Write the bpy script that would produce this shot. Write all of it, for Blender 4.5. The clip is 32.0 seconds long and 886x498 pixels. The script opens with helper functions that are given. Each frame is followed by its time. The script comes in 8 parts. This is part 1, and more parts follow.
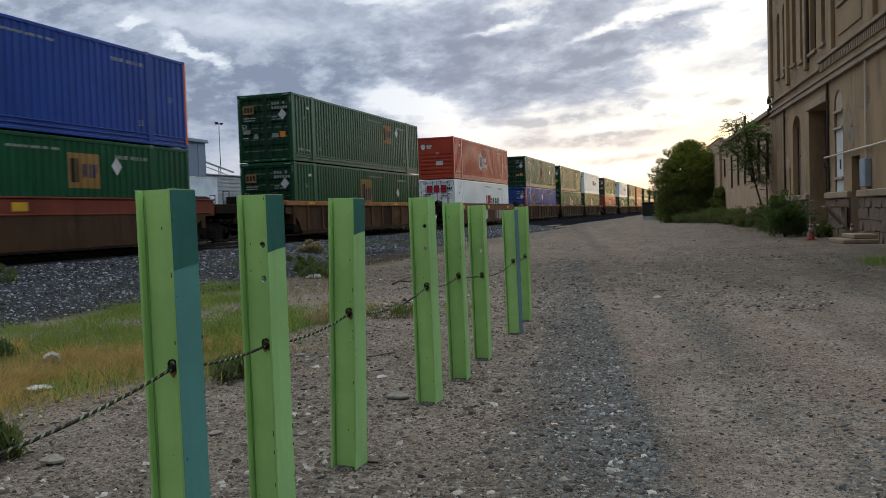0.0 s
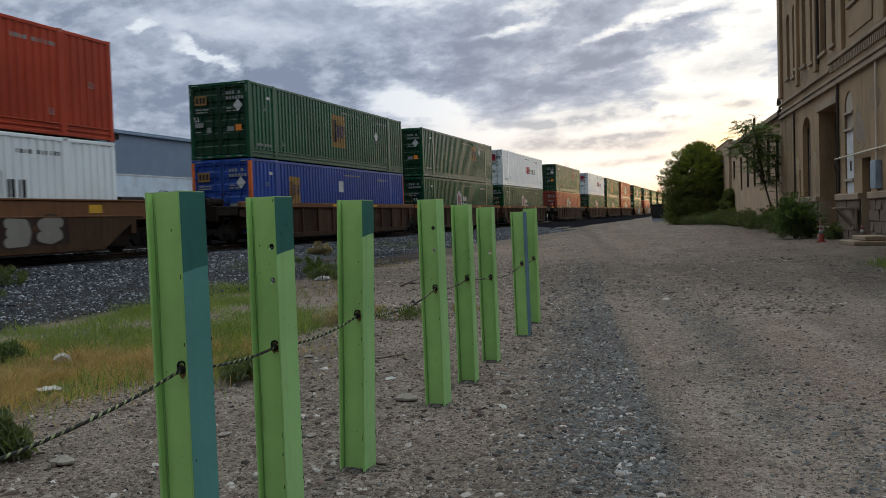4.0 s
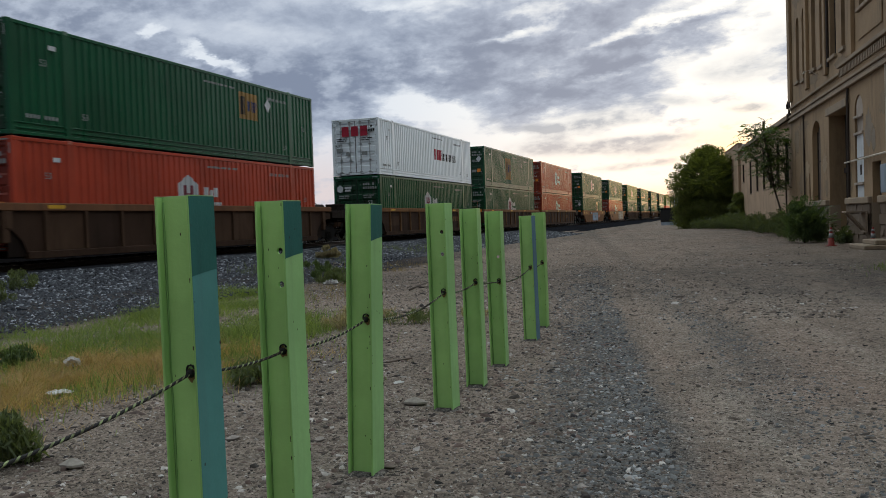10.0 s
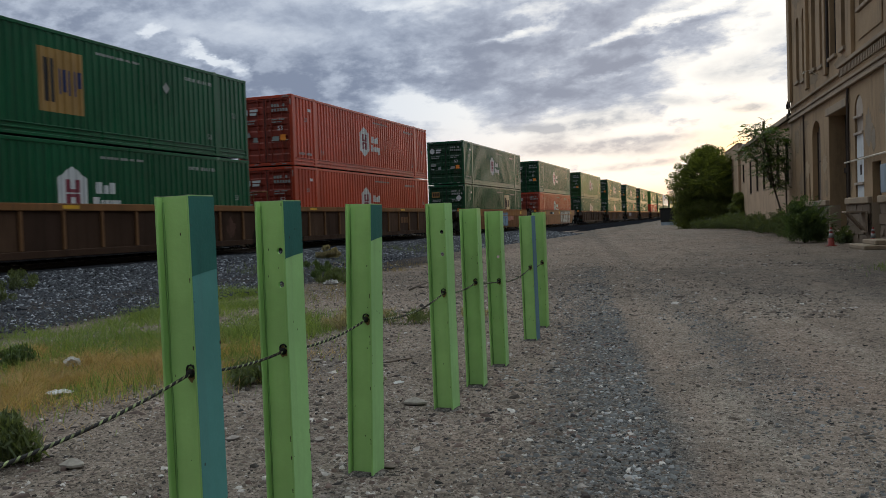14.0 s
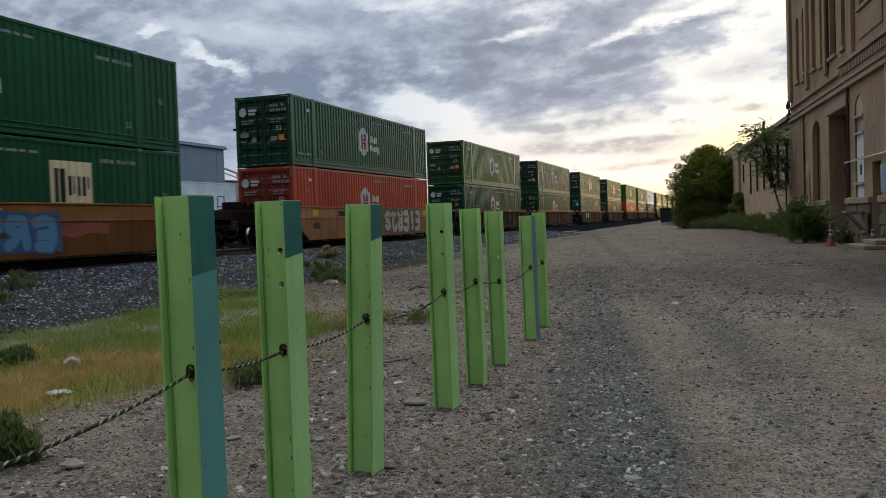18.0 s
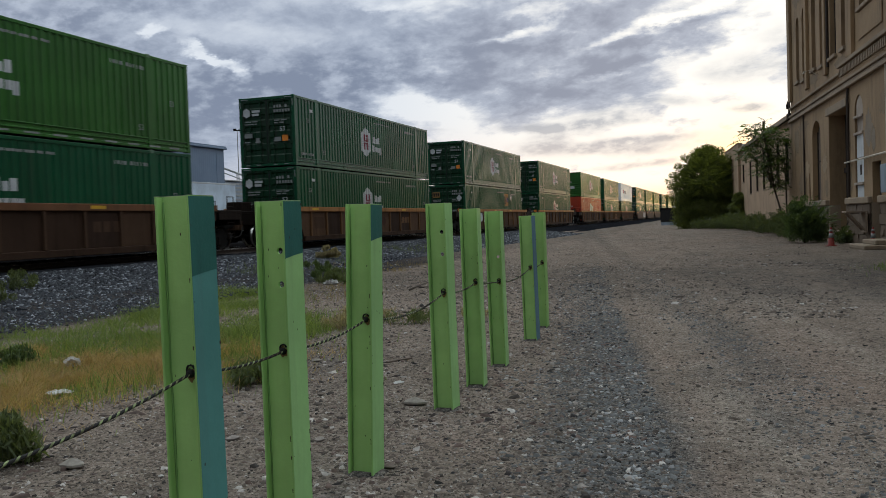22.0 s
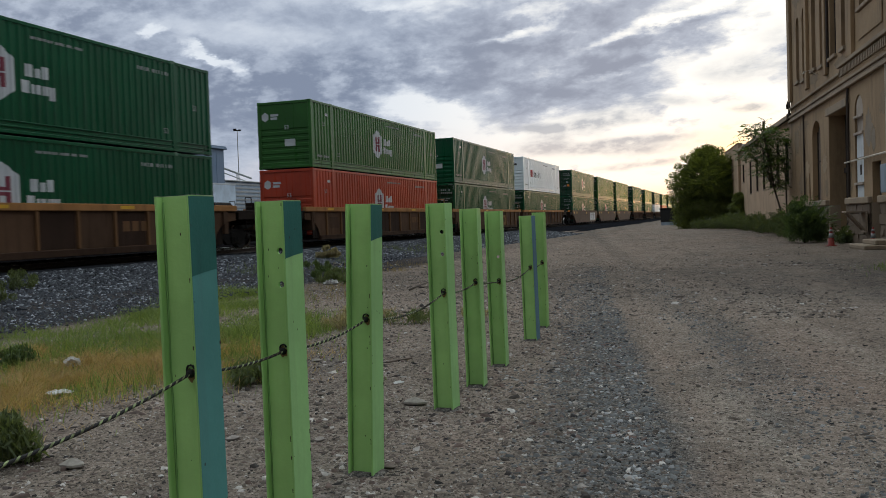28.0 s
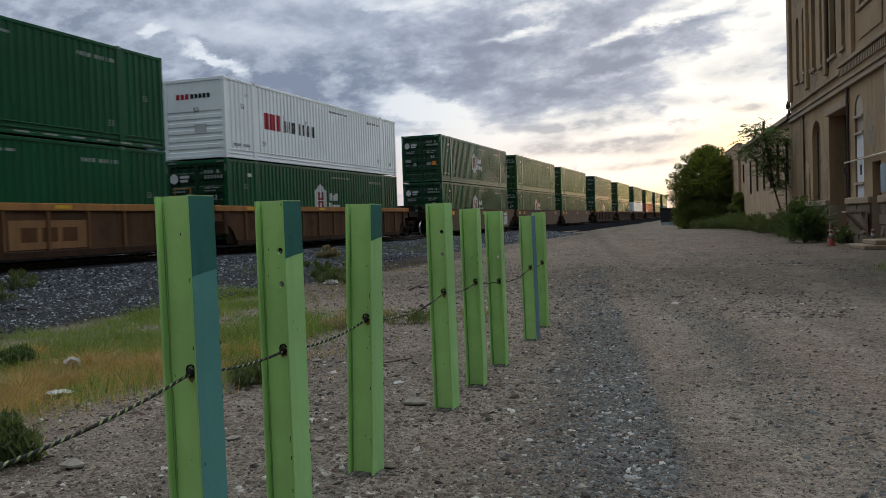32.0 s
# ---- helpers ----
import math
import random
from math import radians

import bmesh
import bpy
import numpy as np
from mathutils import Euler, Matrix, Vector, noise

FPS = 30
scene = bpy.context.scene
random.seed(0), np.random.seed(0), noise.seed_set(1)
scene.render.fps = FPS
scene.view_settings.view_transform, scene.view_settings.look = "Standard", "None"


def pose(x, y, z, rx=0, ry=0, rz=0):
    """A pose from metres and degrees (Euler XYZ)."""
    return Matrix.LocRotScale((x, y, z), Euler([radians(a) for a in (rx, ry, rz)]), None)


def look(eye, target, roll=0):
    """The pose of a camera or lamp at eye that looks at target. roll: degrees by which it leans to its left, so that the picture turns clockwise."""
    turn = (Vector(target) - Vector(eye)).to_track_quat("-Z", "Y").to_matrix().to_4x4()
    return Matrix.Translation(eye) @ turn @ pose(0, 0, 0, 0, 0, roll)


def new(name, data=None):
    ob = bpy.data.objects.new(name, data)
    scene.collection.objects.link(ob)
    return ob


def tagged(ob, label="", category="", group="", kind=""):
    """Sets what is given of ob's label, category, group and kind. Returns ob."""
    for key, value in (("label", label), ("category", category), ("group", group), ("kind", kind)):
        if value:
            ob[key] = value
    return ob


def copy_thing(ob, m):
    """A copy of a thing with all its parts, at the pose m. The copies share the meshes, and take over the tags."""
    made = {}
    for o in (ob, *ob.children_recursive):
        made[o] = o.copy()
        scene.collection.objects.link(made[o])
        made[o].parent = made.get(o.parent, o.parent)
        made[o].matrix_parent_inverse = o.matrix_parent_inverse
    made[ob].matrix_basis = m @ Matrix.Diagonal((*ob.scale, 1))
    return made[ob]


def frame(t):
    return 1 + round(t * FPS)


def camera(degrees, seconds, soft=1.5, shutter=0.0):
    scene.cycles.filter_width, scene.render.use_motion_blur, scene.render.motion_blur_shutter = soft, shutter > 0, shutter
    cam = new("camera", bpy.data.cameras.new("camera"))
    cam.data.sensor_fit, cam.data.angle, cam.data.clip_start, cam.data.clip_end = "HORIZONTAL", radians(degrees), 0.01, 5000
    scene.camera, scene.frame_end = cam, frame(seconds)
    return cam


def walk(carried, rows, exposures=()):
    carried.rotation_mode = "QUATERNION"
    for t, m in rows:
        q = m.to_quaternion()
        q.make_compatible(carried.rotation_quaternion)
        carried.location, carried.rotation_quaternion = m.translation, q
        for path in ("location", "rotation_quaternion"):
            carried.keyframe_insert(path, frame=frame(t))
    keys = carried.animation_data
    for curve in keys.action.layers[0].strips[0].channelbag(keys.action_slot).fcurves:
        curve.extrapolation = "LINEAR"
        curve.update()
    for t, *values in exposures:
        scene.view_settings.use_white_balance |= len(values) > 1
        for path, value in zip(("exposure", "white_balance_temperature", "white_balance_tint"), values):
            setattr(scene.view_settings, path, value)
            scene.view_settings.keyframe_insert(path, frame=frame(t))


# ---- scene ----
# The camera stands by a row of steel posts and turns a little to its left in the first seconds.
EYE = Vector((0.0, 0.0, 1.42))


def view(yaw, pitch, roll):
    """The camera's pose: degrees left of the track's direction, degrees up, degrees of lean."""
    a, b = radians(yaw), radians(pitch)
    way = Vector((-math.sin(a) * math.cos(b), math.cos(a) * math.cos(b), math.sin(b)))
    return look(EYE, EYE + way, -roll)


cam = camera(55.06, 32.0, soft=0.72, shutter=0.25)
walk(cam, [
    (0.0, view(17.598, -2.250, 1.86)), (0.5, view(17.640, -2.253, 1.85)), (1.0, view(17.800, -2.252, 1.85)),
    (1.5, view(17.925, -2.245, 1.84)), (2.0, view(17.968, -2.238, 1.84)), (2.5, view(17.972, -2.236, 1.84)),
    (3.0, view(17.942, -2.226, 1.86)), (3.5, view(17.960, -2.205, 1.86)), (4.0, view(18.17, -2.10, 1.87)),
    (4.5, view(18.46, -1.95, 1.88)), (5.0, view(18.67, -1.845, 1.885)), (5.5, view(18.728, -1.817, 1.885)),
    (6.0, view(18.728, -1.817, 1.885)), (32.0, view(18.728, -1.817, 1.885))],
    exposures=((0.0, 0.06), (3.0, -0.06), (6.0, 0.02), (8.5, -0.02), (11.5, -0.09), (20.5, -0.09), (24.0, -0.03), (25.5, 0.0), (28.0, -0.06), (32.0, -0.08)))

# ---- light: a cloudy evening sky, the low sun veiled behind clouds at the track's far end ----
SUN_AZIMUTH = radians(0.6)       # from the track's direction, to the right
SUN_HEIGHT = radians(3.0)
SUN_WAY = Vector((math.sin(SUN_AZIMUTH) * math.cos(SUN_HEIGHT), math.cos(SUN_AZIMUTH) * math.cos(SUN_HEIGHT), math.sin(SUN_HEIGHT)))


class Nodes:
    """A small builder of node trees."""

    def __init__(self, tree, fresh=True):
        self.t = tree
        if fresh:
            tree.nodes.clear()

    def add(self, kind, **sets):
        n = self.t.nodes.new(kind)
        for k, v in sets.items():
            if k == "operation":
                n.operation = v
            elif k == "blend":
                n.blend_type = v
            elif k == "sky":
                n.sky_type = v
            elif k == "dims":
                n.noise_dimensions = v
            elif k == "feature":
                n.feature = v
            elif k == "data":
                n.data_type = v
        return n

    def link(self, a, b):
        self.t.links.new(a, b)

    def put(self, sock, v):
        if isinstance(v, bpy.types.NodeSocket):
            self.link(v, sock)
        else:
            sock.default_value = v

    def math(self, op, a, b=0.0, c=0.0):
        n = self.add("ShaderNodeMath", operation=op)
        for i, v in enumerate((a, b, c)):
            self.put(n.inputs[i], v)
        return n.outputs[0]

    def vec(self, op, a, b=(0, 0, 0)):
        n = self.add("ShaderNodeVectorMath", operation=op)
        self.put(n.inputs[0], a)
        self.put(n.inputs[1], b)
        return n.outputs["Value"] if op in ("DOT_PRODUCT", "LENGTH") else n.outputs[0]

    def mix(self, f, a, b, blend="MIX"):
        n = self.add("ShaderNodeMix", data="RGBA", blend=blend)
        self.put(n.inputs[0], f)
        self.put(n.inputs[6], a)
        self.put(n.inputs[7], b)
        return n.outputs[2]

    def step(self, v, a, b, lo=0.0, hi=1.0):
        n = self.add("ShaderNodeMapRange")
        n.interpolation_type = "SMOOTHSTEP"
        for i, x in enumerate((v, a, b, lo, hi)):
            self.put(n.inputs[i], x)
        return n.outputs[0]

    def noise(self, vector, scale, detail=4.0, rough=0.55, warp=0.0):
        n = self.add("ShaderNodeTexNoise")
        self.put(n.inputs["Vector"], vector)
        n.inputs["Scale"].default_value, n.inputs["Detail"].default_value = scale, detail
        n.inputs["Roughness"].default_value, n.inputs["Distortion"].default_value = rough, warp
        return n.outputs[0]

    def ramp(self, v, stops):
        n = self.add("ShaderNodeValToRGB")
        e = n.color_ramp.elements
        while len(e) < len(stops):
            e.new(0.5)
        for q, (x, col) in zip(e, stops):
            q.position, q.color = x, (*col, 1)
        self.put(n.inputs[0], v)
        return n.outputs[0]


OVERHEAD = 3.7       # how much brighter the cloud deck is overhead than near the horizon
# cloud banks, rifts and wisps before the sunset: tangents of azimuth and height, half length, half breadth, slant, weight
CLOUD_BANKS = [
    (-0.334, 0.194, 0.308, 0.066, 0.5, 0.3), (-0.095, 0.19, 0.150, 0.022, 18.3, 0.30), (-0.036, 0.225, 0.120, 0.010, 11.6, 0.24),
    (-0.189, 0.229, 0.06, 0.024, 3.9, 0.22), (-0.713, 0.166, 0.211, 0.073, -4.2, 0.34), (-0.929, 0.308, 0.267, 0.057, -6.0, 0.32),
    (-0.505, 0.176, 0.164, 0.04, -8.2, 0.22), (-0.609, 0.293, 0.225, 0.019, -6.3, 0.1), (-0.142, 0.131, 0.11, 0.017, 3.7, 0.24),
    (-0.443, 0.132, 0.047, 0.043, -3.9, 0.05)]
CLOUD_GAPS = [
    (-0.672, 0.236, 0.045, 0.009, -33.0, -0.66), (-0.63, 0.214, 0.040, 0.008, -24.0, -0.60), (-0.76, 0.277, 0.020, 0.008, 2.5, -0.45), (-0.726, 0.284, 0.111, 0.017, -6.0, -0.2),
    (-0.36, 0.142, 0.070, 0.021, -15.4, -0.85), (-0.21, 0.069, 0.356, 0.052, -1.1, -0.55), (-0.011, 0.118, 0.137, 0.039, 4.2, -0.5),
    (0.020, 0.186, 0.090, 0.050, 21.3, -0.50), (-0.075, 0.216, 0.120, 0.009, 13.7, -0.60), (0.02, 0.25, 0.12, 0.02, 12.0, -0.50), (-0.38, 0.274, 0.098, 0.01, -6.4, -0.36),
    (-0.253, 0.218, 0.033, 0.006, 5.9, -0.42), (-0.551, 0.254, 0.159, 0.019, -7.5, -0.16), (-0.125, 0.162, 0.057, 0.006, 11.4, -0.34),
    (-0.219, 0.248, 0.041, 0.006, 3.5, -0.26), (-0.461, 0.079, 0.095, 0.065, -3.0, -0.35)]
CLOUD_WISPS = [
    (-0.22, 0.108, 0.043, 0.005, -3.8, 0.46), (-0.27, 0.121, 0.014, 0.004, -4.0, 0.34), (-0.096, 0.059, 0.050, 0.0045, 3.1, 0.50), (-0.09, 0.088, 0.055, 0.005, 2.0, 0.30), (-0.148, 0.107, 0.060, 0.006, 3.0, 0.42), (-0.148, 0.080, 0.070, 0.008, -2.0, 0.28),
    (-0.142, 0.118, 0.059, 0.009, 2.0, 0.34), (0.02, 0.115, 0.022, 0.0042, -1.1, 0.55), (-0.059, 0.128, 0.068, 0.006, -4.4, 0.22),
    (-0.104, 0.081, 0.121, 0.013, -1.4, 0.22), (0.025, 0.159, 0.052, 0.016, -0.9, 0.3), (-0.206, 0.091, 0.047, 0.011, 10.3, 0.24),
    (-0.358, 0.115, 0.03, 0.003, -3.8, 0.26), (-0.183, 0.097, 0.04, 0.004, 0.3, 0.26), (0.066, 0.191, 0.034, 0.018, 5.0, 0.16)]


def make_world():
    w = bpy.data.worlds.new("evening_sky")
    scene.world = w
    w.use_nodes = True
    k = Nodes(w.node_tree)
    way = k.add("ShaderNodeTexCoord").outputs["Generated"]
    sep = k.add("ShaderNodeSeparateXYZ")
    k.link(way, sep.inputs[0])
    x, y, z = sep.outputs
    up = k.math("MAXIMUM", z, 0.0)
    sun = k.vec("DOT_PRODUCT", way, tuple(SUN_WAY))
    near = k.step(k.vec("DOT_PRODUCT", way, tuple(Vector((0.14, 0.985, 0.10)).normalized())), 0.84, 0.985)
    glow = k.math("POWER", k.math("MAXIMUM", sun, 0.0), 900.0)
    core = k.math("POWER", k.math("MAXIMUM", sun, 0.0), 6000.0)
    # a flat deck of clouds seen in perspective, drawn out along its streets
    far = k.math("DIVIDE", 1.0, k.math("ADD", up, 0.10))
    c, s = math.cos(radians(19)), math.sin(radians(19))
    along = k.math("MULTIPLY", k.math("SUBTRACT", k.math("MULTIPLY", y, c), k.math("MULTIPLY", x, s)), k.math("MULTIPLY", far, 0.55))
    across = k.math("MULTIPLY", k.math("ADD", k.math("MULTIPLY", x, c), k.math("MULTIPLY", y, s)), far)
    deck = k.add("ShaderNodeCombineXYZ")
    k.link(across, deck.inputs[0])
    k.link(along, deck.inputs[1])
    deck = deck.outputs[0]
    big = k.noise(deck, 1.1, 4, 0.5, 0.3)
    mid = k.noise(k.vec("ADD", deck, (7.3, 2.1, 0)), 3.4, 9, 0.62, 0.35)
    fine = k.noise(k.vec("ADD", deck, (1.3, 9.1, 0)), 11.0, 8, 0.68, 0.3)
    ahead = k.math("MAXIMUM", y, 0.02)
    plane = k.add("ShaderNodeCombineXYZ")
    k.link(k.math("DIVIDE", x, ahead), plane.inputs[0])
    k.link(k.math("DIVIDE", z, ahead), plane.inputs[1])
    plane = plane.outputs[0]
    # flat-bottomed puffs in broken rows under the streets
    puffs = k.noise(k.vec("MULTIPLY", plane, (1.0, 2.7, 1.0)), 6.5, 9, 0.50, 0.6)
    cover = k.math("ADD", k.math("MULTIPLY", big, 0.25), k.math("ADD", k.math("MULTIPLY", mid, 0.80), k.math("MULTIPLY", fine, 0.20)))
    cover = k.math("ADD", cover, k.math("SUBTRACT", k.math("MULTIPLY", puffs, 0.95), 0.58))
    calm = k.step(k.math("DIVIDE", x, ahead), -0.62, -0.20, 0.28, 1.0)
    cover = k.math("ADD", 0.54, k.math("MULTIPLY", k.math("SUBTRACT", cover, 0.52), calm))
    # the banks and rifts of this evening, their edges torn
    tear = k.add("ShaderNodeTexNoise")
    k.put(tear.inputs["Vector"], k.vec("MULTIPLY", plane, (1.0, 2.2, 1.0)))
    tear.inputs["Scale"].default_value, tear.inputs["Detail"].default_value, tear.inputs["Roughness"].default_value = 20.0, 8.0, 0.60
    torn = k.vec("ADD", plane, k.vec("MULTIPLY", k.vec("SUBTRACT", tear.outputs["Color"], (0.5, 0.5, 0.5)), (0.085, 0.036, 0.0)))
    shred = k.step(k.noise(k.vec("MULTIPLY", plane, (1.0, 2.0, 1.0)), 22.0, 7, 0.55), 0.34, 0.62, 0.35, 1.35)

    frayed = k.vec("ADD", plane, k.vec("MULTIPLY", k.vec("SUBTRACT", tear.outputs["Color"], (0.5, 0.5, 0.5)), (0.040, 0.010, 0.0)))

    def gathered(rows, scale, wide, torn=torn):
        total = 0.0
        for u, v, a, b, slant, weight in rows:
            m = k.add("ShaderNodeMapping")
            m.vector_type = "TEXTURE"
            k.link(torn, m.inputs[0])
            m.inputs["Location"].default_value = (u, v, 0)
            m.inputs["Rotation"].default_value = (0, 0, radians(slant))
            m.inputs["Scale"].default_value = (a, b, 1)
            total = k.math("ADD", total, k.step(k.vec("LENGTH", m.outputs[0]), wide, 0.0, 0.0, weight * scale))
        return k.math("MULTIPLY", k.math("MULTIPLY", total, shred), k.step(y, 0.1, 0.4))
    cover = k.math("ADD", cover, k.math("ADD", gathered(CLOUD_BANKS, 0.80, 1.7), gathered(CLOUD_GAPS, 0.85, 1.5)))
    mask = k.math("MULTIPLY", k.step(cover, 0.24, 0.66), 0.97)
    high = k.mix(near, (0.80, 0.86, 0.94, 1), (1.16, 1.14, 1.08, 1))
    low = k.mix(near, (0.78, 0.70, 0.72, 1), (1.30, 1.19, 1.03, 1))
    bright = k.mix(k.step(up, 0.03, 0.135, 0.95, 0.0), high, low)
    # a thin orange band on the horizon under the sunset
    bright = k.mix(k.math("MULTIPLY", near, k.step(up, 0.008, 0.045, 0.75, 0.0)), bright, (1.9, 1.05, 0.42, 1))
    shade = k.mix(k.step(k.math("ADD", cover, k.math("MULTIPLY", k.math("SUBTRACT", fine, 0.5), 0.42)), 0.42, 1.02), (0.480, 0.548, 0.668, 1), (0.218, 0.266, 0.372, 1))
    shade = k.mix(k.math("MULTIPLY", near, k.step(up, 0.14, 0.07, 0.18, 0.80)), shade, (0.80, 0.72, 0.69, 1))
    # overhead the deck is a neutral grey
    shade = k.mix(k.step(up, 0.30, 0.55), shade, (0.99, 1.0, 0.85, 1), "MULTIPLY")
    sky = k.add("ShaderNodeTexSky", sky="NISHITA")
    sky.sun_disc = False
    sky.sun_elevation, sky.sun_rotation = SUN_HEIGHT, SUN_AZIMUTH
    blue = k.mix(1.0, sky.outputs[0], (0.10, 0.10, 0.10, 1), "MULTIPLY")
    open_sky = k.mix(0.96, blue, bright)
    col = k.mix(mask, open_sky, shade)
    # thin grey wisps under the deck
    thin = k.math("MULTIPLY", gathered(CLOUD_WISPS, 2.0, 1.6, frayed), k.step(mid, 0.34, 0.60, 0.55, 1.0))
    col = k.mix(k.math("MINIMUM", thin, 0.85), col, k.mix(k.step(up, 0.04, 0.13), (0.66, 0.56, 0.52, 1), (0.47, 0.50, 0.55, 1)))
    col = k.mix(k.math("MULTIPLY", glow, 0.55), col, (1.9, 1.25, 0.50, 1))
    col = k.mix(core, col, (4.2, 2.6, 1.0, 1))
    # an overcast sky is brightest overhead
    zenith = k.step(up, 0.24, 0.95, 1.0, OVERHEAD)
    # and the sky away from the sunset is dim
    zenith = k.math("MULTIPLY", zenith, k.step(sun, -0.55, 0.45, 0.40, 1.0))
    lift = k.add("ShaderNodeCombineXYZ")
    for i in range(3):
        k.link(zenith, lift.inputs[i])
    col = k.mix(1.0, col, lift.outputs[0], "MULTIPLY")
    col = k.mix(k.step(z, -0.02, 0.0, 1.0, 0.0), col, (0.16, 0.14, 0.13, 1))
    bg = k.add("ShaderNodeBackground")
    bg.inputs["Strength"].default_value = 1.0
    k.link(col, bg.inputs[0])
    out = k.add("ShaderNodeOutputWorld")
    k.link(bg.outputs[0], out.inputs[0])


make_world()
sun_lamp = new("sun", bpy.data.lights.new("sun", "SUN"))
sun_lamp.data.energy, sun_lamp.data.angle, sun_lamp.data.color = 0.22, radians(10), (1.0, 0.66, 0.26)
sun_lamp.matrix_world = look((0, 60, 40), Vector((0, 60, 40)) - SUN_WAY)
scene.view_settings.exposure = 0.0

# ---- materials ----
MATS = {}


def material(name, build, rough=0.7, metal=0.0, gloss=0.5, coat=0.0, earthy=0.0):
    """build(k, p) gives the base colour, and a height for the bump or None; p is the place in metres."""
    if name in MATS:
        return MATS[name]
    m = bpy.data.materials.new(name)
    m.use_nodes = True
    k = Nodes(m.node_tree)
    p = k.add("ShaderNodeTexCoord").outputs["Object"]
    s = k.add("ShaderNodeBsdfPrincipled")
    got = build(k, p)
    col, height, dist = (*got, None, None)[:3]
    k.put(s.inputs["Base Color"], col)
    if len(got) > 3:
        k.put(s.inputs["Roughness"], got[3])
    else:
        s.inputs["Roughness"].default_value = rough
    s.inputs["Metallic"].default_value = metal
    s.inputs["Diffuse Roughness"].default_value = earthy
    s.inputs["Specular IOR Level"].default_value = gloss
    s.inputs["Coat Weight"].default_value = coat
    s.inputs["Coat Roughness"].default_value = 0.26
    s.inputs["Coat IOR"].default_value = 1.25
    if height is not None:
        b = k.add("ShaderNodeBump")
        b.inputs["Strength"].default_value = 0.8
        b.inputs["Distance"].default_value = dist or 0.01
        k.link(height, b.inputs["Height"])
        k.link(b.outputs[0], s.inputs["Normal"])
    out = k.add("ShaderNodeOutputMaterial")
    k.link(s.outputs[0], out.inputs[0])
    MATS[name] = m
    return m


def c4(c, f=1.0):
    return (c[0] * f, c[1] * f, c[2] * f, 1)


def vary(k):
    return k.add("ShaderNodeObjectInfo").outputs["Random"]


def island(k):
    return k.add("ShaderNodeNewGeometry").outputs["Random Per Island"]


def painted(name, col, dirt=(0.16, 0.13, 0.10), amount=0.35, rough=0.45, size=1.0, bump=0.002, streak=True, gloss=0.20):
    """Paint with faded patches, grime that runs down, and small scratches."""
    def build(k, p):
        soft = k.noise(p, 0.9 * size, 5, 0.6)
        run = k.noise(k.vec("MULTIPLY", p, (5.0, 5.0, 0.35) if streak else (3, 3, 3)), 1.3 * size, 6, 0.65)
        fine = k.noise(p, 38 * size, 4, 0.6)
        c = k.mix(k.step(soft, 0.3, 0.7), c4(col, 0.82), c4(col, 1.12))
        c = k.mix(k.math("MULTIPLY", k.step(run, 0.48, 0.78), amount), c, c4(dirt))
        c = k.mix(k.math("MULTIPLY", k.step(fine, 0.66, 0.76), amount * 0.6), c, c4(dirt, 1.3))
        return c, fine, bump, k.step(run, 0.3, 0.8, rough - 0.08, rough + 0.22)
    return material(name, build, rough, gloss=gloss)


def plain(name, col, rough=0.6, metal=0.0, grain=20.0, bump=0.002, gloss=0.3):
    def build(k, p):
        n = k.noise(p, grain, 5, 0.6)
        m = k.noise(p, grain * 0.08, 4, 0.6)
        c = k.mix(k.step(n, 0.3, 0.7), c4(col, 0.80), c4(col, 1.15))
        c = k.mix(k.step(m, 0.35, 0.75, 0.0, 0.35), c, c4(col, 0.6))
        return c, n, bump
    return material(name, build, rough, metal, gloss)


def container_paint(name, col, soot=0.22):
    """Fleet paint: chalky fade, soot from the top rail down, road dirt, rust specks; each box a little different."""
    def build(k, p):
        r = vary(k)
        q = k.vec("ADD", p, k.mix(1.0, c4((0, 0, 0)), k.mix(r, (0, 0, 0, 1), (30, 47, 19, 1))))
        soft = k.noise(q, 0.45, 5, 0.6)
        run = k.noise(k.vec("MULTIPLY", q, (7.0, 7.0, 0.22)), 0.9, 6, 0.65)
        speck = k.noise(q, 26, 5, 0.7)
        c = k.mix(k.step(soft, 0.3, 0.72), c4(col, 0.80 if soot > 0.1 else 0.92), c4(col, 1.14 if soot > 0.1 else 1.06))
        c = k.mix(k.math("MULTIPLY", k.step(run, 0.46, 0.78), soot), c, (0.035, 0.03, 0.026, 1))
        c = k.mix(k.math("MULTIPLY", k.step(speck, 0.68, 0.74), 0.55), c, (0.10, 0.05, 0.03, 1))
        return c, speck, 0.0010, k.step(run, 0.3, 0.8, 0.26, 0.44)
    return material(name, build, 0.45, gloss=0.22, coat=0.36)


GREEN = container_paint("dark_green_fleet_paint", (0.004, 0.071, 0.030))
GREEN2 = container_paint("mid_green_fleet_paint", (0.030, 0.115, 0.022))
RED = container_paint("orange_red_fleet_paint", (0.37, 0.050, 0.024))
WHITE = container_paint("white_fleet_paint", (0.76, 0.82, 0.86), 0.07)
BLUE = container_paint("blue_fleet_paint", (0.018, 0.060, 0.29))
